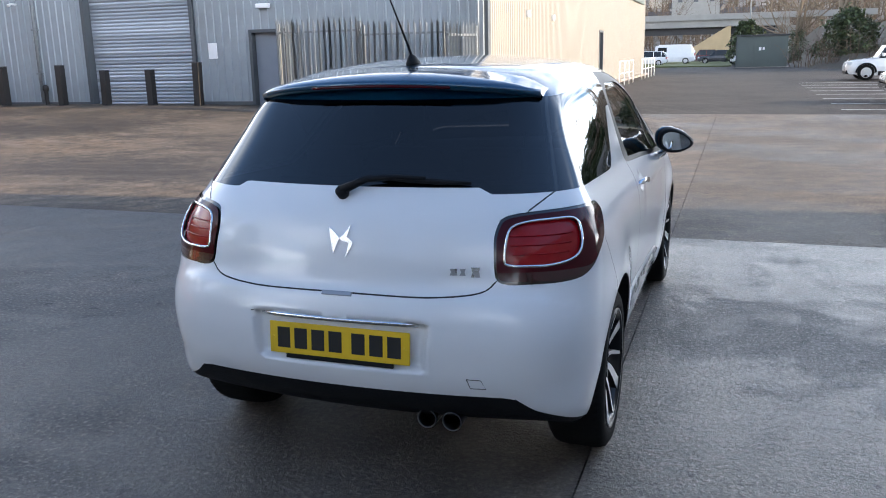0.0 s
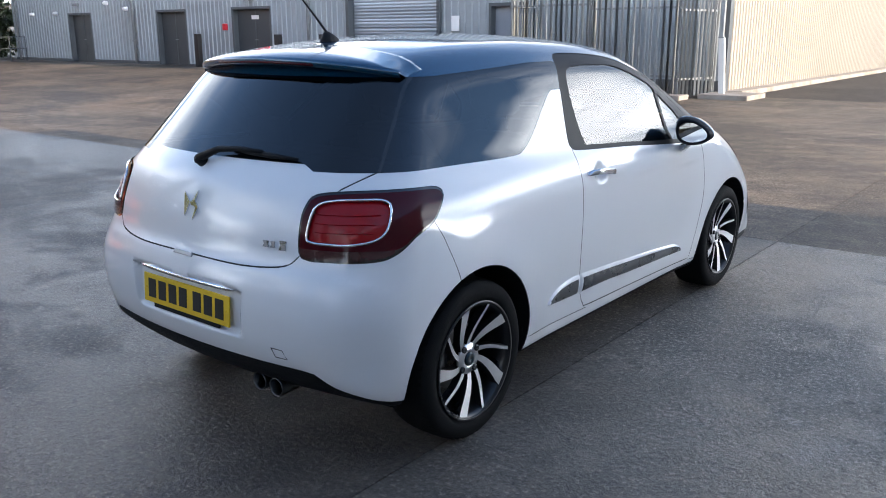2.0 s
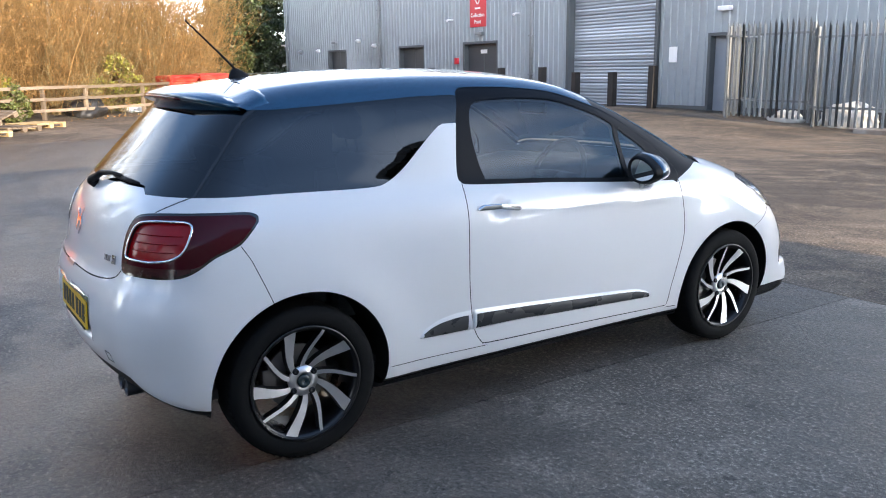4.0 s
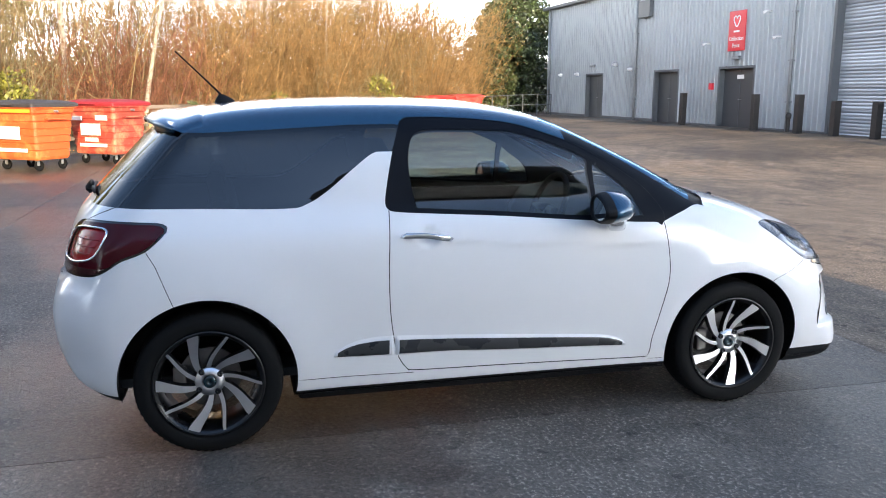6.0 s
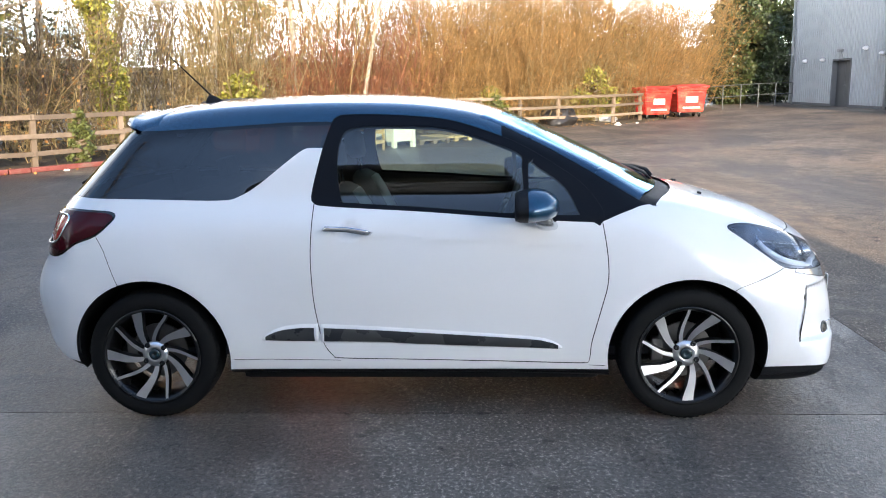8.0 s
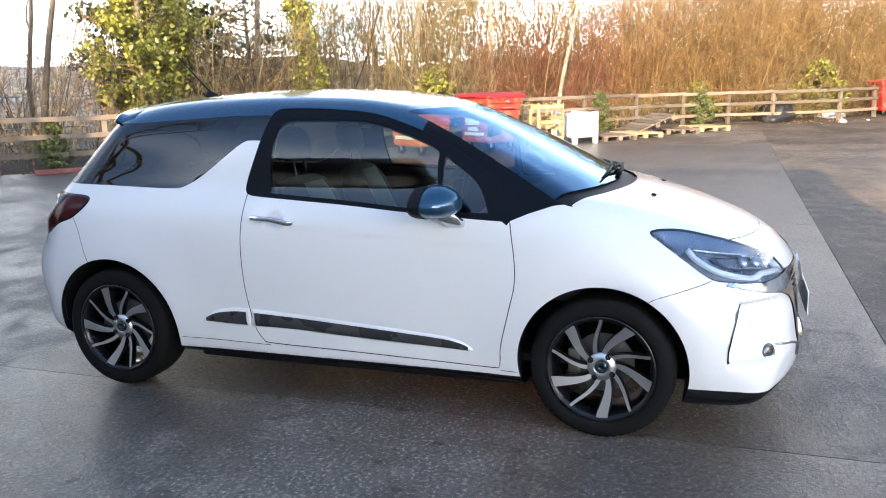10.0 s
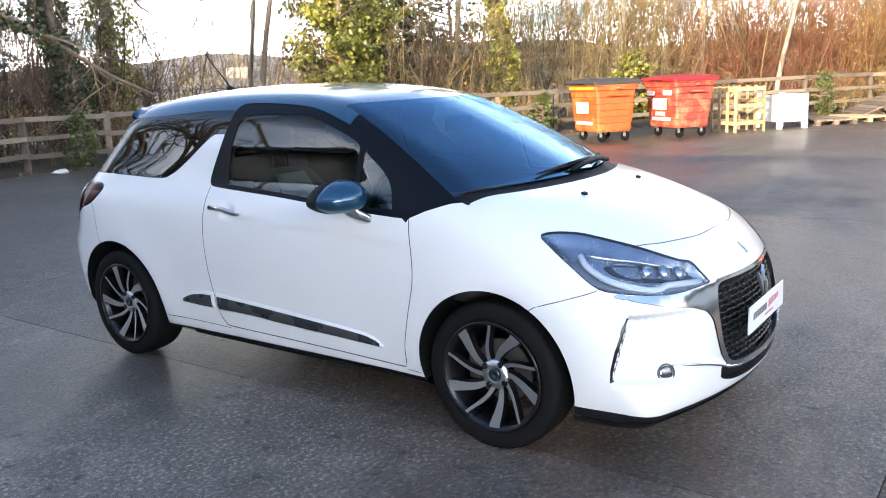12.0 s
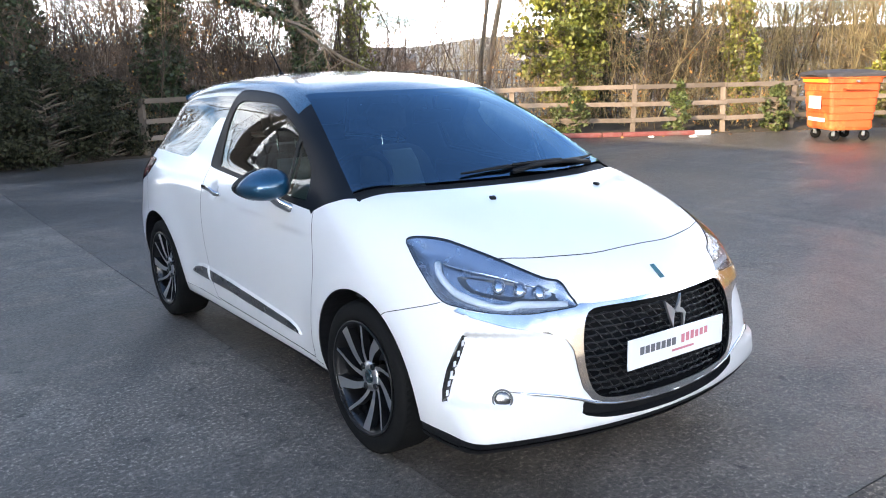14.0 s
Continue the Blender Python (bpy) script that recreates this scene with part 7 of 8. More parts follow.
def shoots(P, R, count, lo, hi, reach, spread, k=4, wob=0.18, lift=0.06, thin=0.55):
    """Side shoots from lines: count for each line."""
    n, kk, _ = P.shape
    idx = np.repeat(np.arange(n), count)
    t = PR.uniform(lo, hi, len(idx)) * (kk - 1)
    i0 = np.minimum(t.astype(int), kk - 2)
    f = (t - i0)[:, None]
    s = P[idx, i0] * (1 - f) + P[idx, i0 + 1] * f
    d = P[idx, i0 + 1] - P[idx, i0]
    d /= np.linalg.norm(d, axis=1, keepdims=True) + 1e-9
    w = d * (1 - spread) + PR.normal(0, 1, (len(idx), 3)) * spread
    total = np.linalg.norm(P[idx, -1] - P[idx, 0], axis=1)
    ln = total * reach * PR.uniform(0.5, 1.2, len(idx)) * (1.15 - 0.6 * t / (kk - 1))
    Q = bend(s, w, ln, k, wob, lift)
    r0 = (R[idx, i0] * thin)[:, None]
    return Q, np.maximum(r0 * np.linspace(1, 0.35, k)[None, :], 0.0035)


def leaves(points, size, droop=0.3):
    """Small folded leaves at points: two quads each."""
    n = len(points)
    a = PR.normal(0, 1, (n, 3))
    a[:, 2] -= droop
    a /= np.linalg.norm(a, axis=1, keepdims=True)
    b = np.cross(a, PR.normal(0, 1, (n, 3)))
    b /= np.linalg.norm(b, axis=1, keepdims=True)
    c = np.cross(a, b)
    s = (size * PR.uniform(0.6, 1.3, n))[:, None]
    p0, p3 = points, points + a * s
    mid = points + a * s * 0.45
    l, r = mid + b * s * 0.42 + c * s * 0.12, mid - b * s * 0.42 + c * s * 0.12
    verts = np.stack([p0, l, p3, r], axis=1).reshape(-1, 3)
    q = np.arange(n)[:, None] * 4
    return verts, np.concatenate([np.concatenate([q, q + 1, q + 2], 1), np.concatenate([q, q + 2, q + 3], 1)])


def thicket(name, label, spots, material, stems=9, twigs=9, fine=5, dry=0, thick=0.0135):
    """Bare shrubs grown together: spots of (x, y, height, radius)."""
    lots, tips = [], []
    for x, y, h, r in spots:
        n = stems
        a, q = PR.uniform(0, math.tau, n), r * np.sqrt(PR.uniform(0, 1, n))
        start = np.stack([x + 0.6 * q * np.cos(a), y + 0.6 * q * np.sin(a), np.full(n, float(lie(x, y)) - 0.05)], 1)
        way = np.stack([0.35 * q / r * np.cos(a), 0.35 * q / r * np.sin(a), np.ones(n)], 1) + PR.normal(0, 0.10, (n, 3))
        P = bend(start, way, h * PR.uniform(0.65, 1.1, n), 6, 0.09)
        R = (thick * PR.uniform(0.7, 1.5, n))[:, None] * np.linspace(1.2, 0.4, 6)[None, :]
        lots.append(tubes(P, R))
        P1, R1 = shoots(P, R, twigs, 0.12, 0.98, 0.42, 0.42)
        lots.append(tubes(P1, R1))
        P2, R2 = shoots(P1, R1, fine, 0.2, 1.0, 0.55, 0.45, k=3)
        lots.append(tubes(P2, R2))
        tips.append(P2.reshape(-1, 3))
    ob = quad_mesh(name, *merge(lots), material)
    tagged(ob, label, "thicket", kind="stuff")
    if dry:
        T3 = np.concatenate(tips)
        pick = T3[PR.integers(0, len(T3), dry)] + PR.normal(0, 0.05, (dry, 3))
        quad_mesh(name + "_leaves", *leaves(pick, 0.07), DRY_LEAF, ob)
    return ob


def along(points, d, back, jitter):
    """Places spaced along a line, set back from it."""
    out = []
    for (x0, y0), (x1, y1) in zip(points, points[1:]):
        ln = math.hypot(x1 - x0, y1 - y0)
        nx, ny = -(y1 - y0) / ln, (x1 - x0) / ln
        if nx * x0 + ny * y0 < 0:
            nx, ny = -nx, -ny
        for i in range(max(1, round(ln / d))):
            t = (i + 0.5) * d / ln
            out.append((x0 + (x1 - x0) * t + nx * back + PR.normal(0, jitter), y0 + (y1 - y0) * t + ny * back + PR.normal(0, jitter)))
    return out


# thickets behind the fence, from the shaded south to the grey building
WESTLINE = [(-17.2, -6.0), (-20, -4), (-23.5, -1.2), (-26, 3), (-27.5, 5.2), (-31, 8.8), (-35.5, 10.5)]
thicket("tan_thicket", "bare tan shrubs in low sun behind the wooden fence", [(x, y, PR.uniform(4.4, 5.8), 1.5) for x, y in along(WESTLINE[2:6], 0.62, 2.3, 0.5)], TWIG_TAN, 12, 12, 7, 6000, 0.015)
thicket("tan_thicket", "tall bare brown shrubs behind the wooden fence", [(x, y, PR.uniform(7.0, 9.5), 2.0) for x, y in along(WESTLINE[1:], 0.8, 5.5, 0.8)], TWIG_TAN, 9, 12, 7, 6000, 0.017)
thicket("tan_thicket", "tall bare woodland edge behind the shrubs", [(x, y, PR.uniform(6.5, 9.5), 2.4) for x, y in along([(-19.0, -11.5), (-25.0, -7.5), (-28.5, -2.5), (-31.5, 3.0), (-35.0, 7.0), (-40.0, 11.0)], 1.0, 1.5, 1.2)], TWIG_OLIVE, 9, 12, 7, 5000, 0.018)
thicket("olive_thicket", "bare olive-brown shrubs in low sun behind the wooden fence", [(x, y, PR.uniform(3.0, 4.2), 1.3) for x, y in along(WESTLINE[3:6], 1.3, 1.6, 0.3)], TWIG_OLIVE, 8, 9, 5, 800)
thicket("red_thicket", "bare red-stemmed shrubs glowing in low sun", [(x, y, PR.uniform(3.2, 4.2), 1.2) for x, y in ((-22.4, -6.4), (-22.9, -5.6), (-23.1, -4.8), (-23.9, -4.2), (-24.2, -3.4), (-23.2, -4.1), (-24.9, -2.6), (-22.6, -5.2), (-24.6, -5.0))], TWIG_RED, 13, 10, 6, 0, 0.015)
thicket("olive_thicket", "tangled olive-brown shrubs behind the wooden fence", [(x, y, PR.uniform(4.0, 7.0), 1.6) for x, y in along([(-15.2, -7.0), (-17.2, -6.0), (-19.6, -4.3)], 0.9, 3.6, 0.9)], TWIG_OLIVE, 9, 10, 6, 900)
thicket("olive_thicket", "dense tangled shrubs round the ivy-clad trunks", [(x, y, PR.uniform(3.5, 6.5), 1.5) for x, y in ((-13.6, -10.4), (-14.6, -11.6), (-15.4, -10.2), (-16.2, -11.9), (-17.4, -9.9), (-18.2, -11.3), (-18.9, -8.6), (-19.8, -10.4), (-17.0, -13.2), (-15.2, -13.4), (-20.6, -7.4), (-19.2, -7.0), (-21.8, -8.6), (-13.0, -12.6))], TWIG_OLIVE, 9, 11, 6, 1200)
thicket("tan_thicket", "bare tan shrubs behind the far bins", [(x, y, PR.uniform(4.5, 6.5), 1.5) for x, y in along([(-31, 9.0), (-36, 11.2), (-41, 13.0)], 0.8, 1.8, 0.6)], TWIG_TAN, 11, 11, 6, 1500)
thicket("low_thicket", "low bare brambles at the foot of the fence", [(x, y, PR.uniform(0.8, 1.7), 0.9) for x, y in along(FENCE, 0.75, 0.9, 0.3)], TWIG_OLIVE, 9, 7, 4, 2500, 0.007)
thicket("bare_thicket", "thin bare saplings above a pale valley", [(x, y, PR.uniform(2.2, 4.0), 1.1) for x, y in along([(-5, -14.0), (-8, -13.2), (-11.8, -9.4), (-14.8, -7.6)], 0.9, 1.8, 0.7)], TWIG_DARK, 7, 7, 4, 400, 0.009)
thicket("bare_thicket", "tall thin bare saplings behind the fence", [(x, y, PR.uniform(3.6, 5.6), 0.9) for x, y in ((-10.8, -13.6), (-12.4, -14.6), (-11.6, -15.6), (-14.2, -12.2), (-18.4, -9.6), (-19.6, -8.4), (-15.4, -11.0), (-20.5, -9.9))], TWIG_DARK, 5, 9, 5, 0, 0.012)
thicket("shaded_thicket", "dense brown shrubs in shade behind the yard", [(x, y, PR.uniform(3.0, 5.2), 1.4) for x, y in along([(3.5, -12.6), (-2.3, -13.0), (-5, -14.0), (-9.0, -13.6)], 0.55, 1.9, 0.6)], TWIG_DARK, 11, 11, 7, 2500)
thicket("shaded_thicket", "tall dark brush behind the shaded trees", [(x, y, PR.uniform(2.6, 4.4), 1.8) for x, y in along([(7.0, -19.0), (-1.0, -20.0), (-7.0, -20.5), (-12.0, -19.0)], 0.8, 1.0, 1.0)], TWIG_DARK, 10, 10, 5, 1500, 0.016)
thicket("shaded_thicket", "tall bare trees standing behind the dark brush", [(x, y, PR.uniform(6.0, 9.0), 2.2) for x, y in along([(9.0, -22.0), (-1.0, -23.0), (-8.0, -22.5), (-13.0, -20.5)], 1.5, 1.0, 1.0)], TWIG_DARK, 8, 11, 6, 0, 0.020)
thicket("far_thicket", "distant bare scrub beyond the fence", [(x, y, PR.uniform(3.0, 5.0), 2.4) for x, y in along([(-22, -34), (-34, -22), (-44, -8), (-46, 6)], 2.2, 2.0, 1.6)], TWIG_OLIVE, 8, 8, 5, 0, 0.016)


def ivy_on(parent, P, radius, n, material, size=0.10, hang=0.0):
    """Ivy wrapped round a trunk line."""
    k = len(P)
    t = PR.uniform(0, k - 1.001, n)
    i0 = t.astype(int)
    f = (t - i0)[:, None]
    c = P[i0] * (1 - f) + P[i0 + 1] * f
    lumpy = 1 + 0.45 * np.sin(t * 5.1 + 1.3) * np.sin(t * 2.3)
    a, r = PR.uniform(0, math.tau, n), radius * lumpy * np.sqrt(PR.uniform(0.25, 1.0, n)) * PR.uniform(0.8, 1.25, n)
    p = c + np.stack([r * np.cos(a), r * np.sin(a), PR.normal(0, 0.05, n)], 1)
    quad_mesh("ivy", *leaves(p, size, 0.5), material, parent, "glossy green ivy leaves")


def tree(label, x, y, h, r0, bark, lean=(0, 0), limbs=9, low=0.35, reach=0.5, ivy=None, wob=0.05, fine=True, group="trees behind the fence"):
    ob = thing("tree", label, "tree", group, at=pose(x, y, float(lie(x, y)) - 0.05))
    P = bend(np.zeros((1, 3)), np.array([[lean[0], lean[1], 1.0]]), np.array([h]), 10, wob)
    R = r0 * np.linspace(1, 0.22, 10)[None, :]
    R[0, 0] *= 1.35
    quad_mesh("trunk", *tubes(P, R, 10), bark, ob, smooth=True)
    P1, R1 = shoots(P, R, limbs, low, 0.97, reach, 0.5, k=6, wob=0.14, lift=0.09, thin=0.5)
    if fine:
        P2, R2 = shoots(P1, R1, 7, 0.2, 1.0, 0.55, 0.45, k=5, wob=0.16)
        P3, R3 = shoots(P2, R2, 6, 0.2, 1.0, 0.6, 0.5, k=4)
        quad_mesh("crown", *merge([tubes(P1, R1, 6), tubes(P2, R2), tubes(P3, R3)]), bark, ob)
    if ivy:
        material, radius, n, top = ivy
        cut_at = max(2, int(10 * top))
        ivy_on(ob, P[0][:cut_at], radius, n, material)
        for k in range(len(P1)):
            if P1[k, 0, 2] < h * top and n > 4000:
                ivy_on(ob, P1[k][:4], radius * 0.8, n // 12, material)
    return ob


tree("tall trunk wrapped in ivy coloured a sunlit yellow-green", -15.99, -8.89, 9.0, 0.16, BARK, (0.02, 0.0), 7, 0.38, 0.5, (IVY_SUNLIT, 0.34, 6500, 0.95))
tree("broad tree smothered in ivy coloured a sunlit yellow-green", -12.09, -11.23, 7.5, 0.20, BARK, (0.05, 0.05), 10, 0.3, 0.42, (IVY_SUNLIT, 0.62, 9000, 0.98))
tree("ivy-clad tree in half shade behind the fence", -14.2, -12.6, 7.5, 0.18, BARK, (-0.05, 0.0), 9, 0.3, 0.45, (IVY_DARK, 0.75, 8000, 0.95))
tree("bare pale trunk behind the fence", -16.9, -11.14, 9.5, 0.12, BARK_PALE, (0.0, 0.02), 8, 0.4, 0.4)
for x, y, h, r, lean in ((-21.27, -8.0, 9.5, 0.13, (0, 0.02)), (-22.48, -5.74, 9.0, 0.11, (0.06, 0.12)), (-22.83, -3.7, 8.0, 0.08, (0.0, 0.05)), (-28.48, -2.14, 9.5, 0.10, (0, 0.03)), (-27.9, -0.6, 8.5, 0.09, (0.05, 0.10)), (-29.6, 2.6, 8.0, 0.08, (0.02, 0.0))):
    tree("slender pale birch with bare branches", x, y, h, r, BARK_PALE, lean, 9, 0.45, 0.36, None, 0.04)
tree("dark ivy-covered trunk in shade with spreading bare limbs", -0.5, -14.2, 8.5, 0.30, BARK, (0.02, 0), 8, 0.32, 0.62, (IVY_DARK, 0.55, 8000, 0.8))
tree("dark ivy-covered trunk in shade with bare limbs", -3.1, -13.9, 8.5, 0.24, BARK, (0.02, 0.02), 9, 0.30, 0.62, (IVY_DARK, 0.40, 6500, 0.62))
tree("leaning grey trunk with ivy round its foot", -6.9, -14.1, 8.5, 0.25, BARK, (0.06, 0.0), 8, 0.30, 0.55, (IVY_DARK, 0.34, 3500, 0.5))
tree("ivy-clad bare tree in shade", -8.7, -15.6, 8.0, 0.20, BARK, (0, 0), 8, 0.3, 0.5, (IVY_SUNLIT, 0.5, 3800, 0.8))
tree("tall bare tree with thin branches", -11.9, -14.2, 8.5, 0.10, BARK, (0, 0.03), 8, 0.3, 0.4)
tree("tall bare tree with thin branches", -12.5, -14.9, 8.0, 0.08, BARK, (0.03, 0.0), 8, 0.3, 0.4)
tree("large bare tree before the pale workshop", 6.3, -9.8, 10.0, 0.24, BARK, (-0.05, 0.05), 24, 0.2, 0.62, None, 0.06, group="trees before the workshop")
tree("large bare tree before the pale workshop", 6.2, -14.2, 10.5, 0.26, BARK, (-0.05, 0.0), 18, 0.2, 0.55, None, 0.06, group="trees before the workshop")


def evergreen(name, label, x, y, h, r, n, material, low=0.1, size=0.13):
    ob = thing(name, label, "shrub" if h < 4 else "tree", at=pose(x, y, float(lie(x, y)) - 0.05))
    P = bend(np.zeros((1, 3)), np.array([[0, 0, 1.0]]), np.array([h]), 8, 0.04)
    m = 60
    zc = PR.uniform(low, 0.97, m)
    rc = r * np.sqrt(PR.uniform(0.1, 1, m)) * np.sin(np.clip(zc, 0.04, 1) ** 0.75 * math.pi * 0.93 + 0.12).clip(0.15, 1)
    a = PR.uniform(0, math.tau, m)
    C = np.stack([rc * np.cos(a), rc * np.sin(a), zc * h], 1)
    S = PR.uniform(0.16, 0.34, m) * r
    Pb = np.stack([np.stack([C[:, 0] * t, C[:, 1] * t, C[:, 2] - (1 - t) * 0.3 * rc], 1) for t in (0.02, 0.5, 1.0)], 1)
    quad_mesh("trunk", *merge([tubes(P, 0.018 * h * np.linspace(1, 0.2, 8)[None, :], 7), tubes(Pb, np.array([[0.03, 0.02, 0.008]]).repeat(m, 0), 4)]), BARK, ob, smooth=True)
    i = PR.integers(0, m, n)
    d = PR.normal(0, 1, (n, 3))
    d /= np.linalg.norm(d, axis=1, keepdims=True)
    p = C[i] + d * (S[i] * PR.uniform(0.35, 1.1, n))[:, None] * np.array([1, 1, 0.75])
    quad_mesh("crown", *leaves(p[p[:, 2] > 0.05], size, 0.4), material, ob, "dense dark green leaves")
    return ob


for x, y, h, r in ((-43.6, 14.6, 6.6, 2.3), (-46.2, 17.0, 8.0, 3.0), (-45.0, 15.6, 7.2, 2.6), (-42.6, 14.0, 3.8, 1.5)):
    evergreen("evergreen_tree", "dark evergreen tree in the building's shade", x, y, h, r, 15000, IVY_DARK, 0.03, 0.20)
for x, y, h, r in ((-33.6, 6.6, 4.2, 1.3), (-28.6, 4.6, 2.2, 0.9), (-26.4, 0.6, 1.5, 0.7), (-18.6, -6.4, 2.0, 0.8), (-25.6, -8.3, 5.5, 1.6)):
    evergreen("ivy_shrub", "olive green ivy shrub among bare twigs", x, y, h, r, 2600, IVY_SUNLIT, 0.1, 0.11)
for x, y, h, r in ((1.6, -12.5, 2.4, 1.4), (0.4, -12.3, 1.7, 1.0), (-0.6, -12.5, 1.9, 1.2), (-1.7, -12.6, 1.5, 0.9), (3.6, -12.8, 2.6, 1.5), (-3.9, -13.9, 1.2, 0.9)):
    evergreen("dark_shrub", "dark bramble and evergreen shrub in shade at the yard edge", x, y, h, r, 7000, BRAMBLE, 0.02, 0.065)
for x, y, h, r in ((-5.9, -12.75, 1.25, 0.30), (-10.7, -9.55, 1.2, 0.42), (-12.6, -8.1, 1.2, 0.28), (-14.6, -7.0, 1.1, 0.33), (-22.1, -2.2, 1.25, 0.35), (-24.6, 0.75, 1.25, 0.4), (-9.1, -11.1, 1.0, 0.3)):
    evergreen("ivy_clump", "ivy clump grown over a fence post", x, y, h, r, 1500, IVY_MID, 0.05, 0.075)

evergreen("ivy_tree", "bushy ivy crown with low yellow sun put into its colour", -12.0, -11.1, 7.0, 1.25, 6000, IVY_SUNLIT, 0.12, 0.12)
evergreen("ivy_tree", "ivy mass coloured dark for the shade of a brighter one", -13.7, -12.2, 7.0, 1.6, 7000, IVY_DARK, 0.05, 0.13)
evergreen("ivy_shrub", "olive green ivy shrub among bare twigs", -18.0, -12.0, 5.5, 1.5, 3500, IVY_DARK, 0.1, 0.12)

# leaf litter along the foot of the fence
spread = np.array(along(FENCE, 0.02, 0.15, 0.38))
quad_mesh_ob = quad_mesh("fallen_leaves", *leaves(np.column_stack([spread, lie(spread[:, 0], spread[:, 1]) + 0.015]), 0.06, 0.0), DRY_LEAF)
tagged(quad_mesh_ob, "fallen brown leaves along the foot of the fence", "leaves", kind="stuff")

# ---- far land ----
def hill_height(a):
    """Skyline height by compass angle, higher to the north."""
    north = np.exp(-((np.degrees(a) - 96) / 24.0) ** 2)
    return 30 + 58 * north + 5 * np.sin(a * 7) + 3 * np.sin(a * 17 + 1)


az = np.linspace(0, math.tau, 241)
rows = []
for t in np.linspace(0, 1, 14):
    rad = 330 + 420 * t
    z = hill_height(az) * (t ** 1.2) - 3 + 3.0 * np.sin(az * 31 + t * 9) * t
    rows.append(np.stack([rad * np.cos(az), rad * np.sin(az), z], 1))
HV = np.concatenate(rows)
n = len(az)
HQ = np.array([(i * n + j, i * n + j + 1, (i + 1) * n + j + 1, (i + 1) * n + j) for i in range(13) for j in range(n - 1)])
hill = quad_mesh("backdrop", HV, HQ[:, ::-1], HILL, smooth=True)
tagged(hill, "distant wooded hillsides round a valley", "hill", kind="structure")
# far woods on the hills
m = 8000
aa, tt = PR.uniform(0, math.tau, m), PR.uniform(0.02, 1, m)
near = PR.uniform(0, 1, m) < 0.4
aa = np.where(near, radians(80) + PR.normal(0, 0.35, m), aa)
rad = 330 + 420 * tt
base = np.stack([rad * np.cos(aa), rad * np.sin(aa), hill_height(aa) * tt ** 1.2 - 3.5], 1)
hts = PR.uniform(6, 13, m)
stem = bend(base, np.tile([0, 0, 1.0], (m, 1)), hts, 3, 0.05)
lots = [tubes(stem, np.tile([0.3, 0.2, 0.06], (m, 1)))]
b1, r1 = shoots(stem, np.full((m, 3), 1.1), 7, 0.2, 0.95, 0.5, 0.55, k=3)
lots.append(tubes(b1, r1 * 0.4))
wd = quad_mesh("far_woods", *merge(lots), WOODS)
tagged(wd, "bare winter woods on the distant hills", "woods", kind="stuff")


def house(x, y, z, w, d, h, turn, wall_mat):
    hs = thing("house", "distant pitched-roof house on the hillside", "house", "distant houses", at=pose(x, y, z, 0, 0, turn))
    part("wall", box_bm((-w / 2, -d / 2, -4), (w / 2, d / 2, h)), wall_mat, hs)
    roof = [[(x1, -d / 2 - 0.4, h), (x1, d / 2 + 0.4, h), (x1, 0, h + 0.42 * d)] for x1 in (-w / 2 - 0.3, w / 2 + 0.3)]
    part("roof", loft_bm(roof), ROOF_DARK, hs)
    part("chimney", box_bm((w / 2 - 1.2, -0.4, h), (w / 2 - 0.4, 0.4, h + 0.42 * d + 1.0)), BRICK_RED, hs)
    for k in range(3):
        for zz in (0.8, 3.4):
            part("window", box_bm((-w / 2 + w * (k + 0.5) / 3 - 0.5, -d / 2 - 0.05, zz), (-w / 2 + w * (k + 0.5) / 3 + 0.5, -d / 2 + 0.05, zz + 1.3)), FRAME_DARK, hs)


hr = random.Random(3)
for k in range(34):
    a = radians(hr.choice([hr.uniform(160, 265), hr.uniform(85, 100), hr.uniform(172, 250)]))
    t = hr.uniform(0.05, 0.45)
    rd = 330 + 420 * t
    house(rd * math.cos(a), rd * math.sin(a), float(hill_height(np.array(a))) * t ** 1.2 - 2, hr.uniform(8, 16), hr.uniform(7, 9), hr.uniform(4.5, 6), math.degrees(a) + 90 + hr.uniform(-30, 30), hr.choice([STONE_PALE, CLAD_WHITE, BRICK_RED, STONE_PALE]))

# distant upright-bar fence in the valley scrub
ff = thing("far_fence", "distant brown upright-bar fence beyond the scrub", "fence")
lots = []
P0 = np.array([(-6 - 0.30 * k, -25.5 + 0.10 * k, 0.0) for k in range(70)])
lots.append(tubes(np.stack([P0, P0 + [0, 0, 1.6]], 1), np.full((70, 2), 0.055), 4))
pales = quad_mesh("paling", *merge(lots), WOOD_OLD, ff)
tagged(pales, kind="stuff")
for z in (0.4, 1.5):
    part("fence_rail", tube_bm([P0[0] + [0, 0.05, z], P0[-1] + [0, 0.05, z]], 0.03, 4), GALV, ff)

# ---- the lane and car park to the north ----
CAR_WHITE = surface("white_car_paint", (0.80, 0.80, 0.80), 0.25, coat=0.8, vary=0.02)
CAR_DARK = surface("dark_car_paint", (0.03, 0.033, 0.038), 0.25, coat=0.8, vary=0.05)
CAR_GLASS = surface("dark_car_glass", (0.02, 0.024, 0.028), 0.06, vary=0.02)
LAMP_CLEAR = surface("clear_lamp", (0.6, 0.62, 0.64), 0.12, vary=0.05)
LAMP_RED = surface("red_lamp", (0.35, 0.01, 0.01), 0.15, vary=0.05)


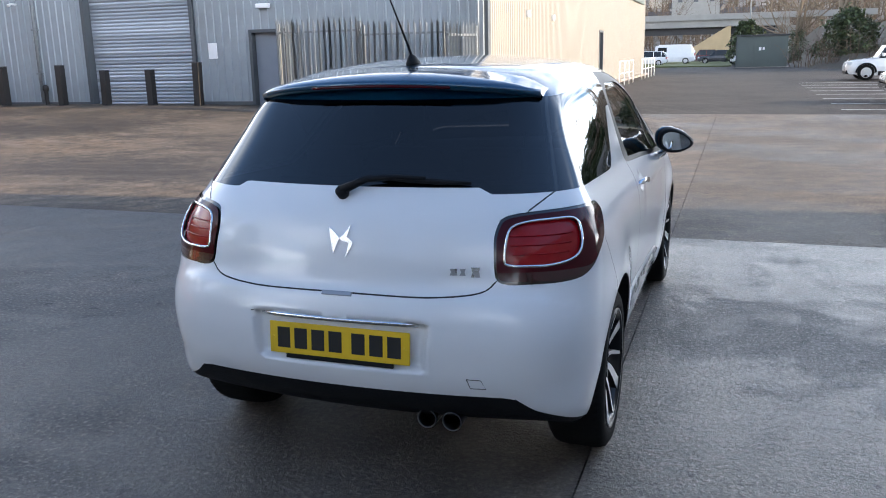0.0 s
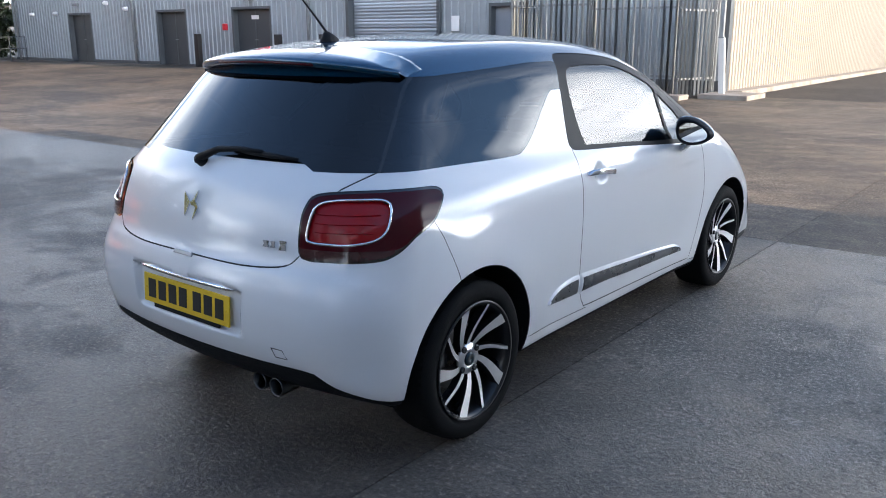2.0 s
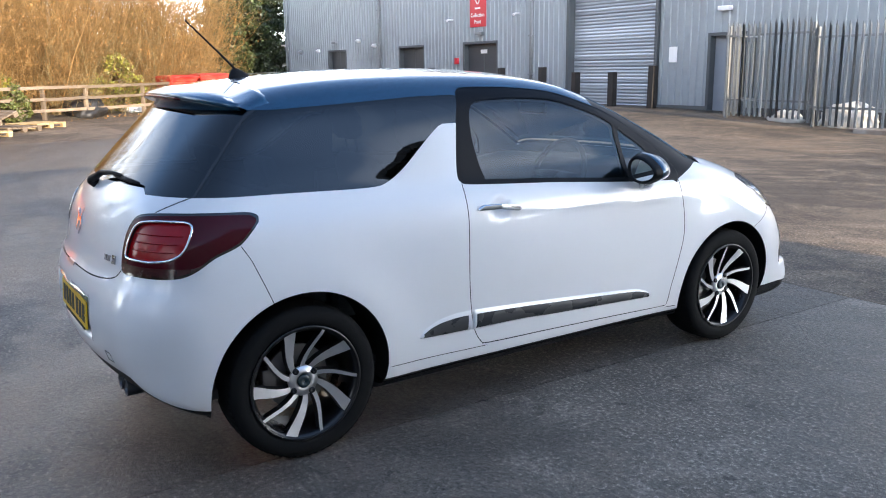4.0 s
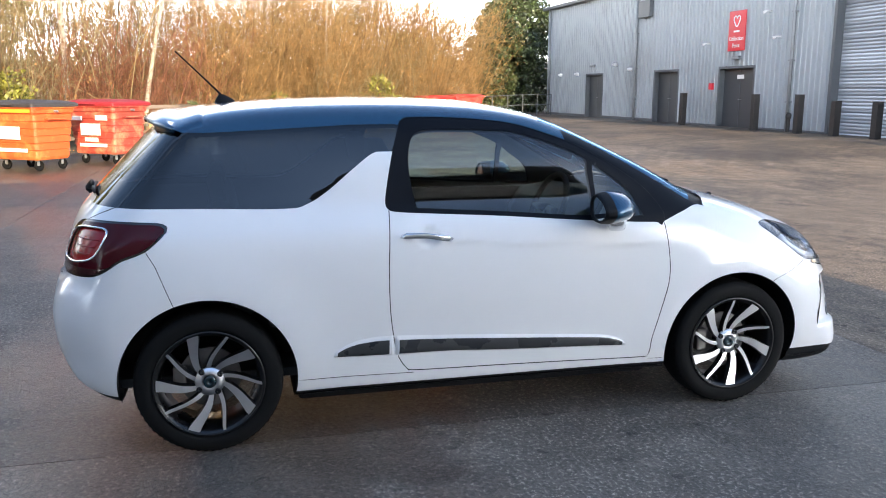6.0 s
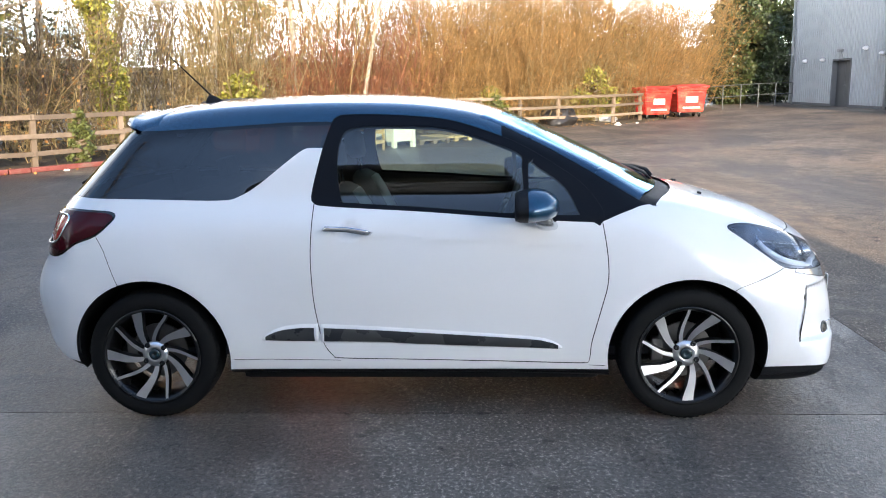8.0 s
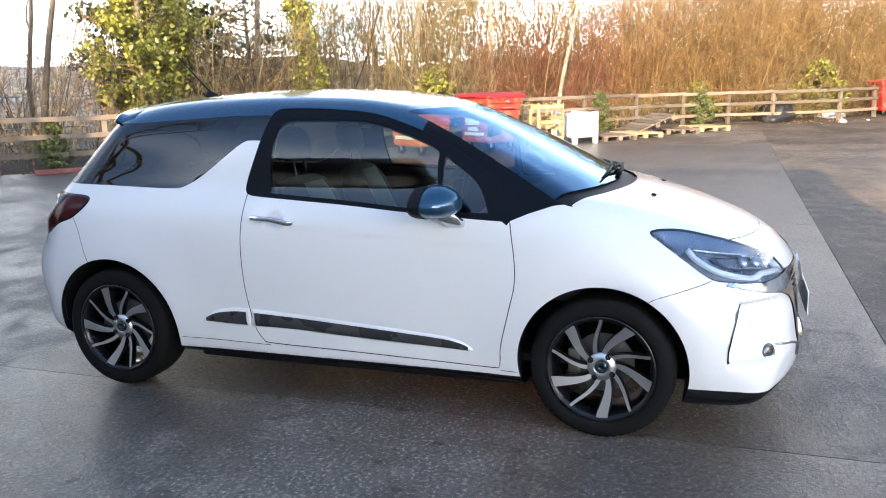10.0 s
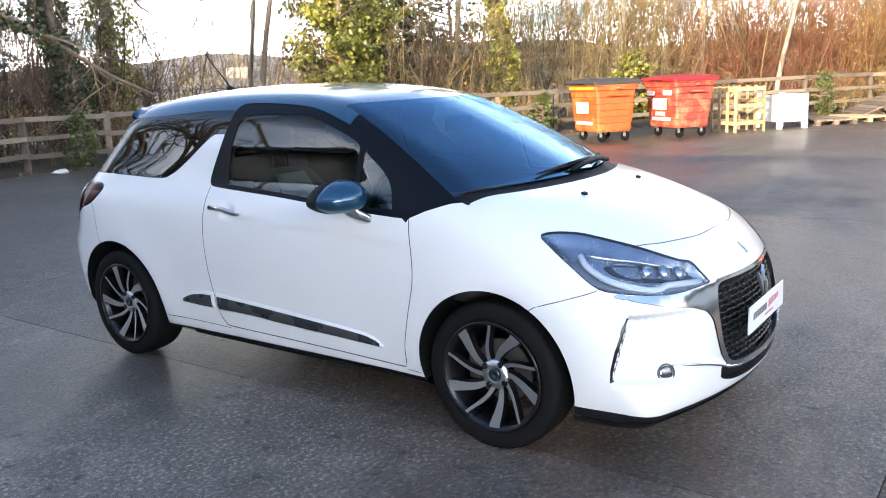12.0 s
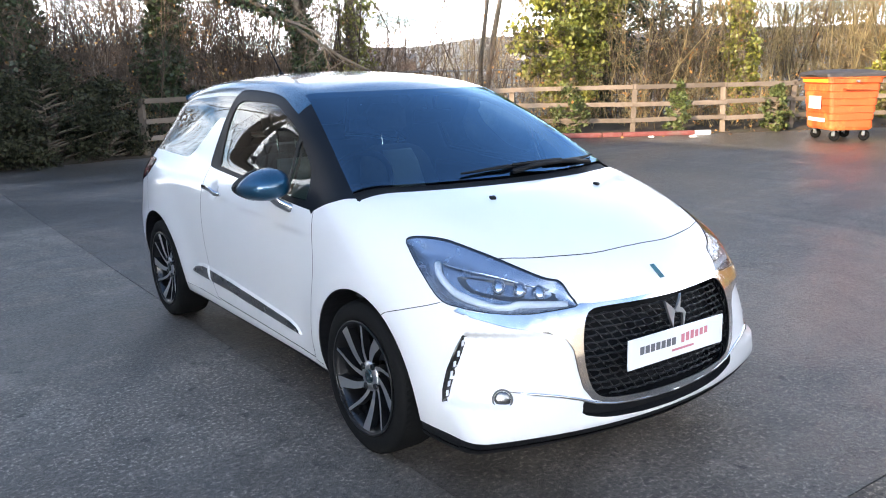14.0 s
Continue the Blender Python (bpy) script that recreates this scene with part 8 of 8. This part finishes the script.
def smooth_ring(half, z0, z1, x, tuck=0.06):
    pts = [(x, -half + 0.02, z0), (x, -half, z0 + 0.12), (x, -half - 0.0, (z0 + z1) / 2), (x, -half + tuck, z1 - 0.04), (x, -half + tuck + 0.06, z1)]
    return pts + [(x, -y, z) for _, y, z in pts[::-1]]


def parked_vehicle(name, label, m, L, W, belt, H, paintwork, hood, screen, tail, wheel_r, cladding=None):
    """Front towards +x. hood, screen, tail: share of the length where each begins."""
    v = thing(name, label, "van" if name == "van" else "car", "vehicles parked in the lane", at=m)
    body_rings = []
    for t, fw, z0, z1 in ((0, 0.80, 0.42, belt * 0.78), (0.02, 0.93, 0.30, belt * 0.96), (0.10, 1.0, 0.24, belt * 1.0), (0.5, 1.0, 0.22, belt * 0.99), (hood, 1.0, 0.22, belt * 0.97), (hood + 0.12, 0.98, 0.24, belt * 0.92), (0.955, 0.90, 0.28, belt * 0.86), (0.985, 0.84, 0.34, belt * 0.77), (1.0, 0.74, 0.42, belt * 0.64)):
        body_rings.append(smooth_ring(W / 2 * fw, z0, z1, (t - 0.5) * L))
    part("body", loft_bm(body_rings), paintwork, v, smooth=False)
    cab = []
    for t, fw, z0, z1 in ((tail, 0.80, belt * 0.97, belt + 0.05), (tail + 0.08, 0.80, belt * 0.97, H * 0.97), ((tail + screen) / 2, 0.80, belt * 0.97, H), (screen - 0.06, 0.79, belt * 0.95, H * 0.985), (screen + 0.02, 0.79, belt * 0.93, H * 0.93), (hood + 0.01, 0.82, belt * 0.9, belt * 0.98)):
        x = (t - 0.5) * L
        cab.append([(x, -W / 2 * 0.93, z0), (x, -W / 2 * fw, z1 - 0.06), (x, -W / 2 * fw * 0.9, z1), (x, W / 2 * fw * 0.9, z1), (x, W / 2 * fw, z1 - 0.06), (x, W / 2 * 0.93, z0)])
    part("glasshouse", loft_bm(cab), CAR_GLASS if name != "van" else paintwork, v, "dark glazing")
    x0, x1 = (tail + 0.08 - 0.5) * L, (screen - 0.05 - 0.5) * L
    part("roof", box_bm((x0, -W / 2 * 0.74, H - 0.03), (x1, W / 2 * 0.74, H + 0.025), 0.02), paintwork, v)
    for s in (1, -1):
        for t in ((tail + 0.10, (tail + screen) / 2, screen - 0.03) if name != "van" else ()):
            x = (t - 0.5) * L
            part("pillar", tube_bm([(x + 0.02, s * W / 2 * 0.94, belt * 0.95), (x, s * W / 2 * 0.81, H - 0.05)], 0.035, 6), paintwork, v)
        if name == "van":
            part("side_window", box_bm(((hood - 0.22 - 0.5) * L, s * W / 2 * 0.88 - 0.03, belt + 0.05), ((hood - 0.04 - 0.5) * L, s * W / 2 * 0.88 + 0.03, H * 0.86), 0.02), CAR_GLASS, v, "dark glazing")
        part("headlamp", box_bm((L * 0.445, s * W * 0.36 - 0.14, belt * 0.66), (L * 0.485, s * W * 0.36 + 0.14, belt * 0.80), 0.02), LAMP_CLEAR, v)
        part("tail_lamp", box_bm((-L * 0.497, s * W * 0.38 - 0.12, belt * 0.72), (-L * 0.47, s * W * 0.38 + 0.12, belt * 0.92), 0.02), LAMP_RED, v)
        part("mirror", box_bm(((hood - 0.05 - 0.5) * L, s * W / 2 * 1.02 - 0.08, belt + 0.02), ((hood - 0.02 - 0.5) * L, s * W / 2 * 1.02 + 0.08, belt + 0.17), 0.03), paintwork, v)
        for t in (0.19, 0.81):
            w = part("wheel", lathe_bm([(wheel_r * 0.66, -0.1), (wheel_r * 0.95, -0.1), (wheel_r, -0.07), (wheel_r, 0.07), (wheel_r * 0.95, 0.1), (wheel_r * 0.66, 0.1)], 26), RUBBER, v, smooth=True)
            w.matrix_basis = Matrix.Translation(((t - 0.5) * L, s * (W / 2 - 0.06), wheel_r)) @ pose(0, 0, 0, 0, 0, 90 * s)
            bm = lathe_bm([(wheel_r * 0.64, 0.085), (wheel_r * 0.66, 0.10), (wheel_r * 0.62, 0.10), (wheel_r * 0.60, 0.06)], 26)
            for k in range(5):
                a = k * math.tau / 5
                add_box(bm, (0.07, -0.028, 0.04), (0.098, 0.028, wheel_r * 0.63), 0.0, pose(0, 0, 0, math.degrees(a), 0, 0))
            part("rim", bm, MACHINED, w)
            part("arch", tube_bm([((t - 0.5) * L + (wheel_r + 0.05) * math.cos(a), s * (W / 2 + 0.005), wheel_r + (wheel_r + 0.05) * math.sin(a)) for a in np.linspace(0.0, math.pi, 13)], 0.045, 6), cladding or paintwork, v)
    if cladding:
        part("lower_bumper", box_bm((L * 0.44, -W * 0.42, 0.28), (L * 0.496, W * 0.42, 0.46), 0.03), cladding, v, "black lower bumper")
        for s in (1, -1):
            part("sill", box_bm((-L * 0.2, s * W / 2 - 0.03, 0.22), (L * 0.2, s * W / 2 + 0.02, 0.40), 0.02), cladding, v)
    return v


parked_vehicle("parked_car", "white crossover car with black wheel-arch cladding", pose(7.9, 38.6, 0.0, 0, 0, 180), 4.4, 1.82, 1.02, 1.62, CAR_WHITE, 0.70, 0.62, 0.02, 0.345, PLASTIC)
parked_vehicle("parked_car", "dark hatchback parked in a marked bay", pose(6.95, 21.2, 0.0, 0, 0, 180), 4.2, 1.78, 0.95, 1.46, CAR_DARK, 0.70, 0.60, 0.03, 0.32)
parked_vehicle("van", "white panel van parked beyond a grass verge", pose(-6.4, 97.0, 0.0, 0, 0, 180), 5.4, 2.0, 1.25, 2.15, CAR_WHITE, 0.80, 0.80, 0.0, 0.35)
parked_vehicle("parked_car", "dark saloon parked beyond a grass verge", pose(-1.1, 95.5, 0.0, 0, 0, 180), 4.6, 1.8, 0.92, 1.44, CAR_DARK, 0.70, 0.60, 0.06, 0.32)
parked_vehicle("parked_car", "small white car parked beyond a grass verge", pose(1.15, 88.5, 0.0, 0, 0, 268), 3.8, 1.7, 0.92, 1.46, CAR_WHITE, 0.70, 0.60, 0.03, 0.3)
parked_vehicle("parked_car", "white car parked by the cream building", pose(-8.0, 86.0, 0.0, 0, 0, 178), 4.2, 1.75, 0.92, 1.46, CAR_WHITE, 0.70, 0.60, 0.03, 0.3)
parked_vehicle("parked_car", "dark red car parked beyond a grass verge", pose(-2.0, 104.5, 0.0, 0, 0, 0), 4.2, 1.75, 0.92, 1.5, surface("dark_red_paint", (0.10, 0.012, 0.012), 0.25, coat=0.7, vary=0.03), 0.70, 0.60, 0.03, 0.3)

# plant room
shed = thing("plant_shed", "dark green-grey steel equipment cabin in the lane", "shed", at=pose(2.85, 71.2, 0.0, 0, 0, -2))
part("wall", box_bm((-1.95, -1.3, 0.05), (1.95, 1.3, 2.5), 0.02), SHED, shed)
part("roof", box_bm((-2.05, -1.45, 2.5), (2.05, 1.45, 2.62), 0.02), ROOF_DARK, shed, "dark flat roof")
for k in range(3):
    part("door", box_bm((-1.85 + 1.24 * k, -1.325, 0.15), (-0.65 + 1.24 * k, -1.30, 2.40), 0.006), SHED, shed)
part("notice", box_bm((-0.25, -1.34, 1.35), (-0.05, -1.328, 1.62)), SIGN_WHITE, shed, "small white notice")
part("notice", box_bm((0.05, -1.34, 1.40), (0.20, -1.328, 1.62)), SIGN_WHITE, shed, "small white notice")
part("end_wall", box_bm((-2.0, -1.32, 0.0), (-1.95, 1.3, 2.45), 0.004), FRAME_DARK, shed)
part("plinth", box_bm((-2.1, -1.5, -0.02), (2.1, 1.4, 0.05), 0.01), KERB, shed)

verge = sheet("verge", steps(-14, 0.4, 2.4), steps(76, 92, 2.0), 0.09, GRASS, depth=0.10)
tagged(verge, "strip of winter grass between lane and parked cars", "grass", kind="structure")
lot = sheet("pavement_far", steps(-40, 30, 5), steps(92.2, 125, 5), 0.01, ASPHALT, depth=0.03)
tagged(lot, "asphalt parking area beyond the verge", "pavement", kind="structure")
bank = soup("bank", [(6, 62, 0), (40, 48, 0), (60, 120, 0), (6, 120, 0), (12, 78, 1.6), (40, 66, 2.6), (50, 110, 6), (10, 110, 4)], [(0, 1, 5, 4), (1, 2, 6, 5), (2, 3, 7, 6), (3, 0, 4, 7), (4, 5, 6, 7)], EARTH)
tagged(bank, "brown earth bank below a bare tree", "bank", kind="structure")

# concrete road bridge
bridge = thing("road_bridge", "grey concrete road bridge with tan abutment", "bridge", at=pose(0, 0, -2.0))
part("deck", box_bm((-26, 138, 7.0), (8, 150, 8.1), 0.05), STONE_PALE, bridge)
part("parapet", box_bm((-40, 137.6, 8.1), (20, 138, 9.0), 0.03), STONE_PALE, bridge)
part("girder", box_bm((-26, 139.2, 5.9), (6, 139.8, 7.0), 0.02), ROOF_DARK, bridge)
part("abutment", prism_bm([(0, 0), (9, 0), (9, 5.5)], 8, Matrix.Translation((-9.5, 146, 1.9)) @ pose(0, 0, 0, 90, 0, 0), 0.03), STONE_TAN, bridge, "sunlit tan sloped abutment")
part("pier_wall", box_bm((-30, 140, 0), (-26, 150, 7.0), 0.05), STONE_PALE, bridge)
part("side_wall", box_bm((-0.4, 140, 0), (9, 150, 6.98), 0.05), STONE_PALE, bridge)

post = thing("street_lamp", "tall grey steel street lamp column", "lamp", at=pose(1.9, 88, 0))
part("column", tube_bm([(0, 0, -0.1), (0, 0, 1.2), (0, 0, 9.5)], [0.11, 0.09, 0.06], 10), GALV, post)
part("arm", tube_bm([(0, 0, 9.4), (0.3, -0.2, 9.75), (1.3, -0.8, 9.85)], 0.04, 8), GALV, post)
part("lantern", box_bm((1.2, -1.0, 9.78), (1.8, -0.7, 9.92), 0.03), GALV, post)

for x, y, h, r in ((9.2, 76, 13, 0.42), (13.5, 72, 14, 0.45), (17, 80, 13, 0.4), (6.6, 92, 10, 0.28)):
    tree("large bare dark tree on the bank", x, y, h, r, BARK, (PR.normal(0, 0.04), 0), 15, 0.14, 0.55, (IVY_DARK, 0.8, 3500, 0.45), 0.05, group="trees beyond the lane")
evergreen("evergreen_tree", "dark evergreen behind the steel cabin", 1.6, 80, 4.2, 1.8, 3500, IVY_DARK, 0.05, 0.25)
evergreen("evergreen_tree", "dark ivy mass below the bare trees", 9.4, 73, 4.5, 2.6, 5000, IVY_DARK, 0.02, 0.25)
thicket("bank_thicket", "brown scrub on the bank by the lane", [(x, y, PR.uniform(1.5, 3.5), 2.0) for x, y in along([(6.5, 66), (16, 60), (28, 56)], 1.3, 1.0, 0.8)], TWIG_DARK, 9, 8, 5, 0, 0.02)
thicket("hill_thicket", "dim bare woodland behind the bridge", [(x, y, PR.uniform(9, 17), 4.0) for x, y in along([(-60, 165), (-10, 160), (40, 150), (70, 120)], 3.2, 4.0, 3.0)], TWIG_DARK, 6, 9, 6, 0, 0.06)
house(-24, 178, 8, 8, 7, 5, 20, STONE_PALE)
house(-10, 215, 12, 11, 7, 5, 5, STONE_PALE)
# Unseen wood and evergreens, added to keep the low sun off the far lane.
thicket("east_wood", "unseen bare woodland added to shade the lane", [(x, y, PR.uniform(11, 16), 3.0) for x, y in along([(38, 60), (40, 100), (36, 150)], 1.6, 3.0, 1.6)], TWIG_DARK, 9, 10, 7, 0, 0.07)
for k in range(16):
    evergreen("evergreen_tree", "unseen tall evergreen added to shade the lane", 36 + PR.normal(0, 1.2), 58 + 6.0 * k, PR.uniform(11, 15), 4.2, 2600, IVY_DARK, 0.02, 0.75)
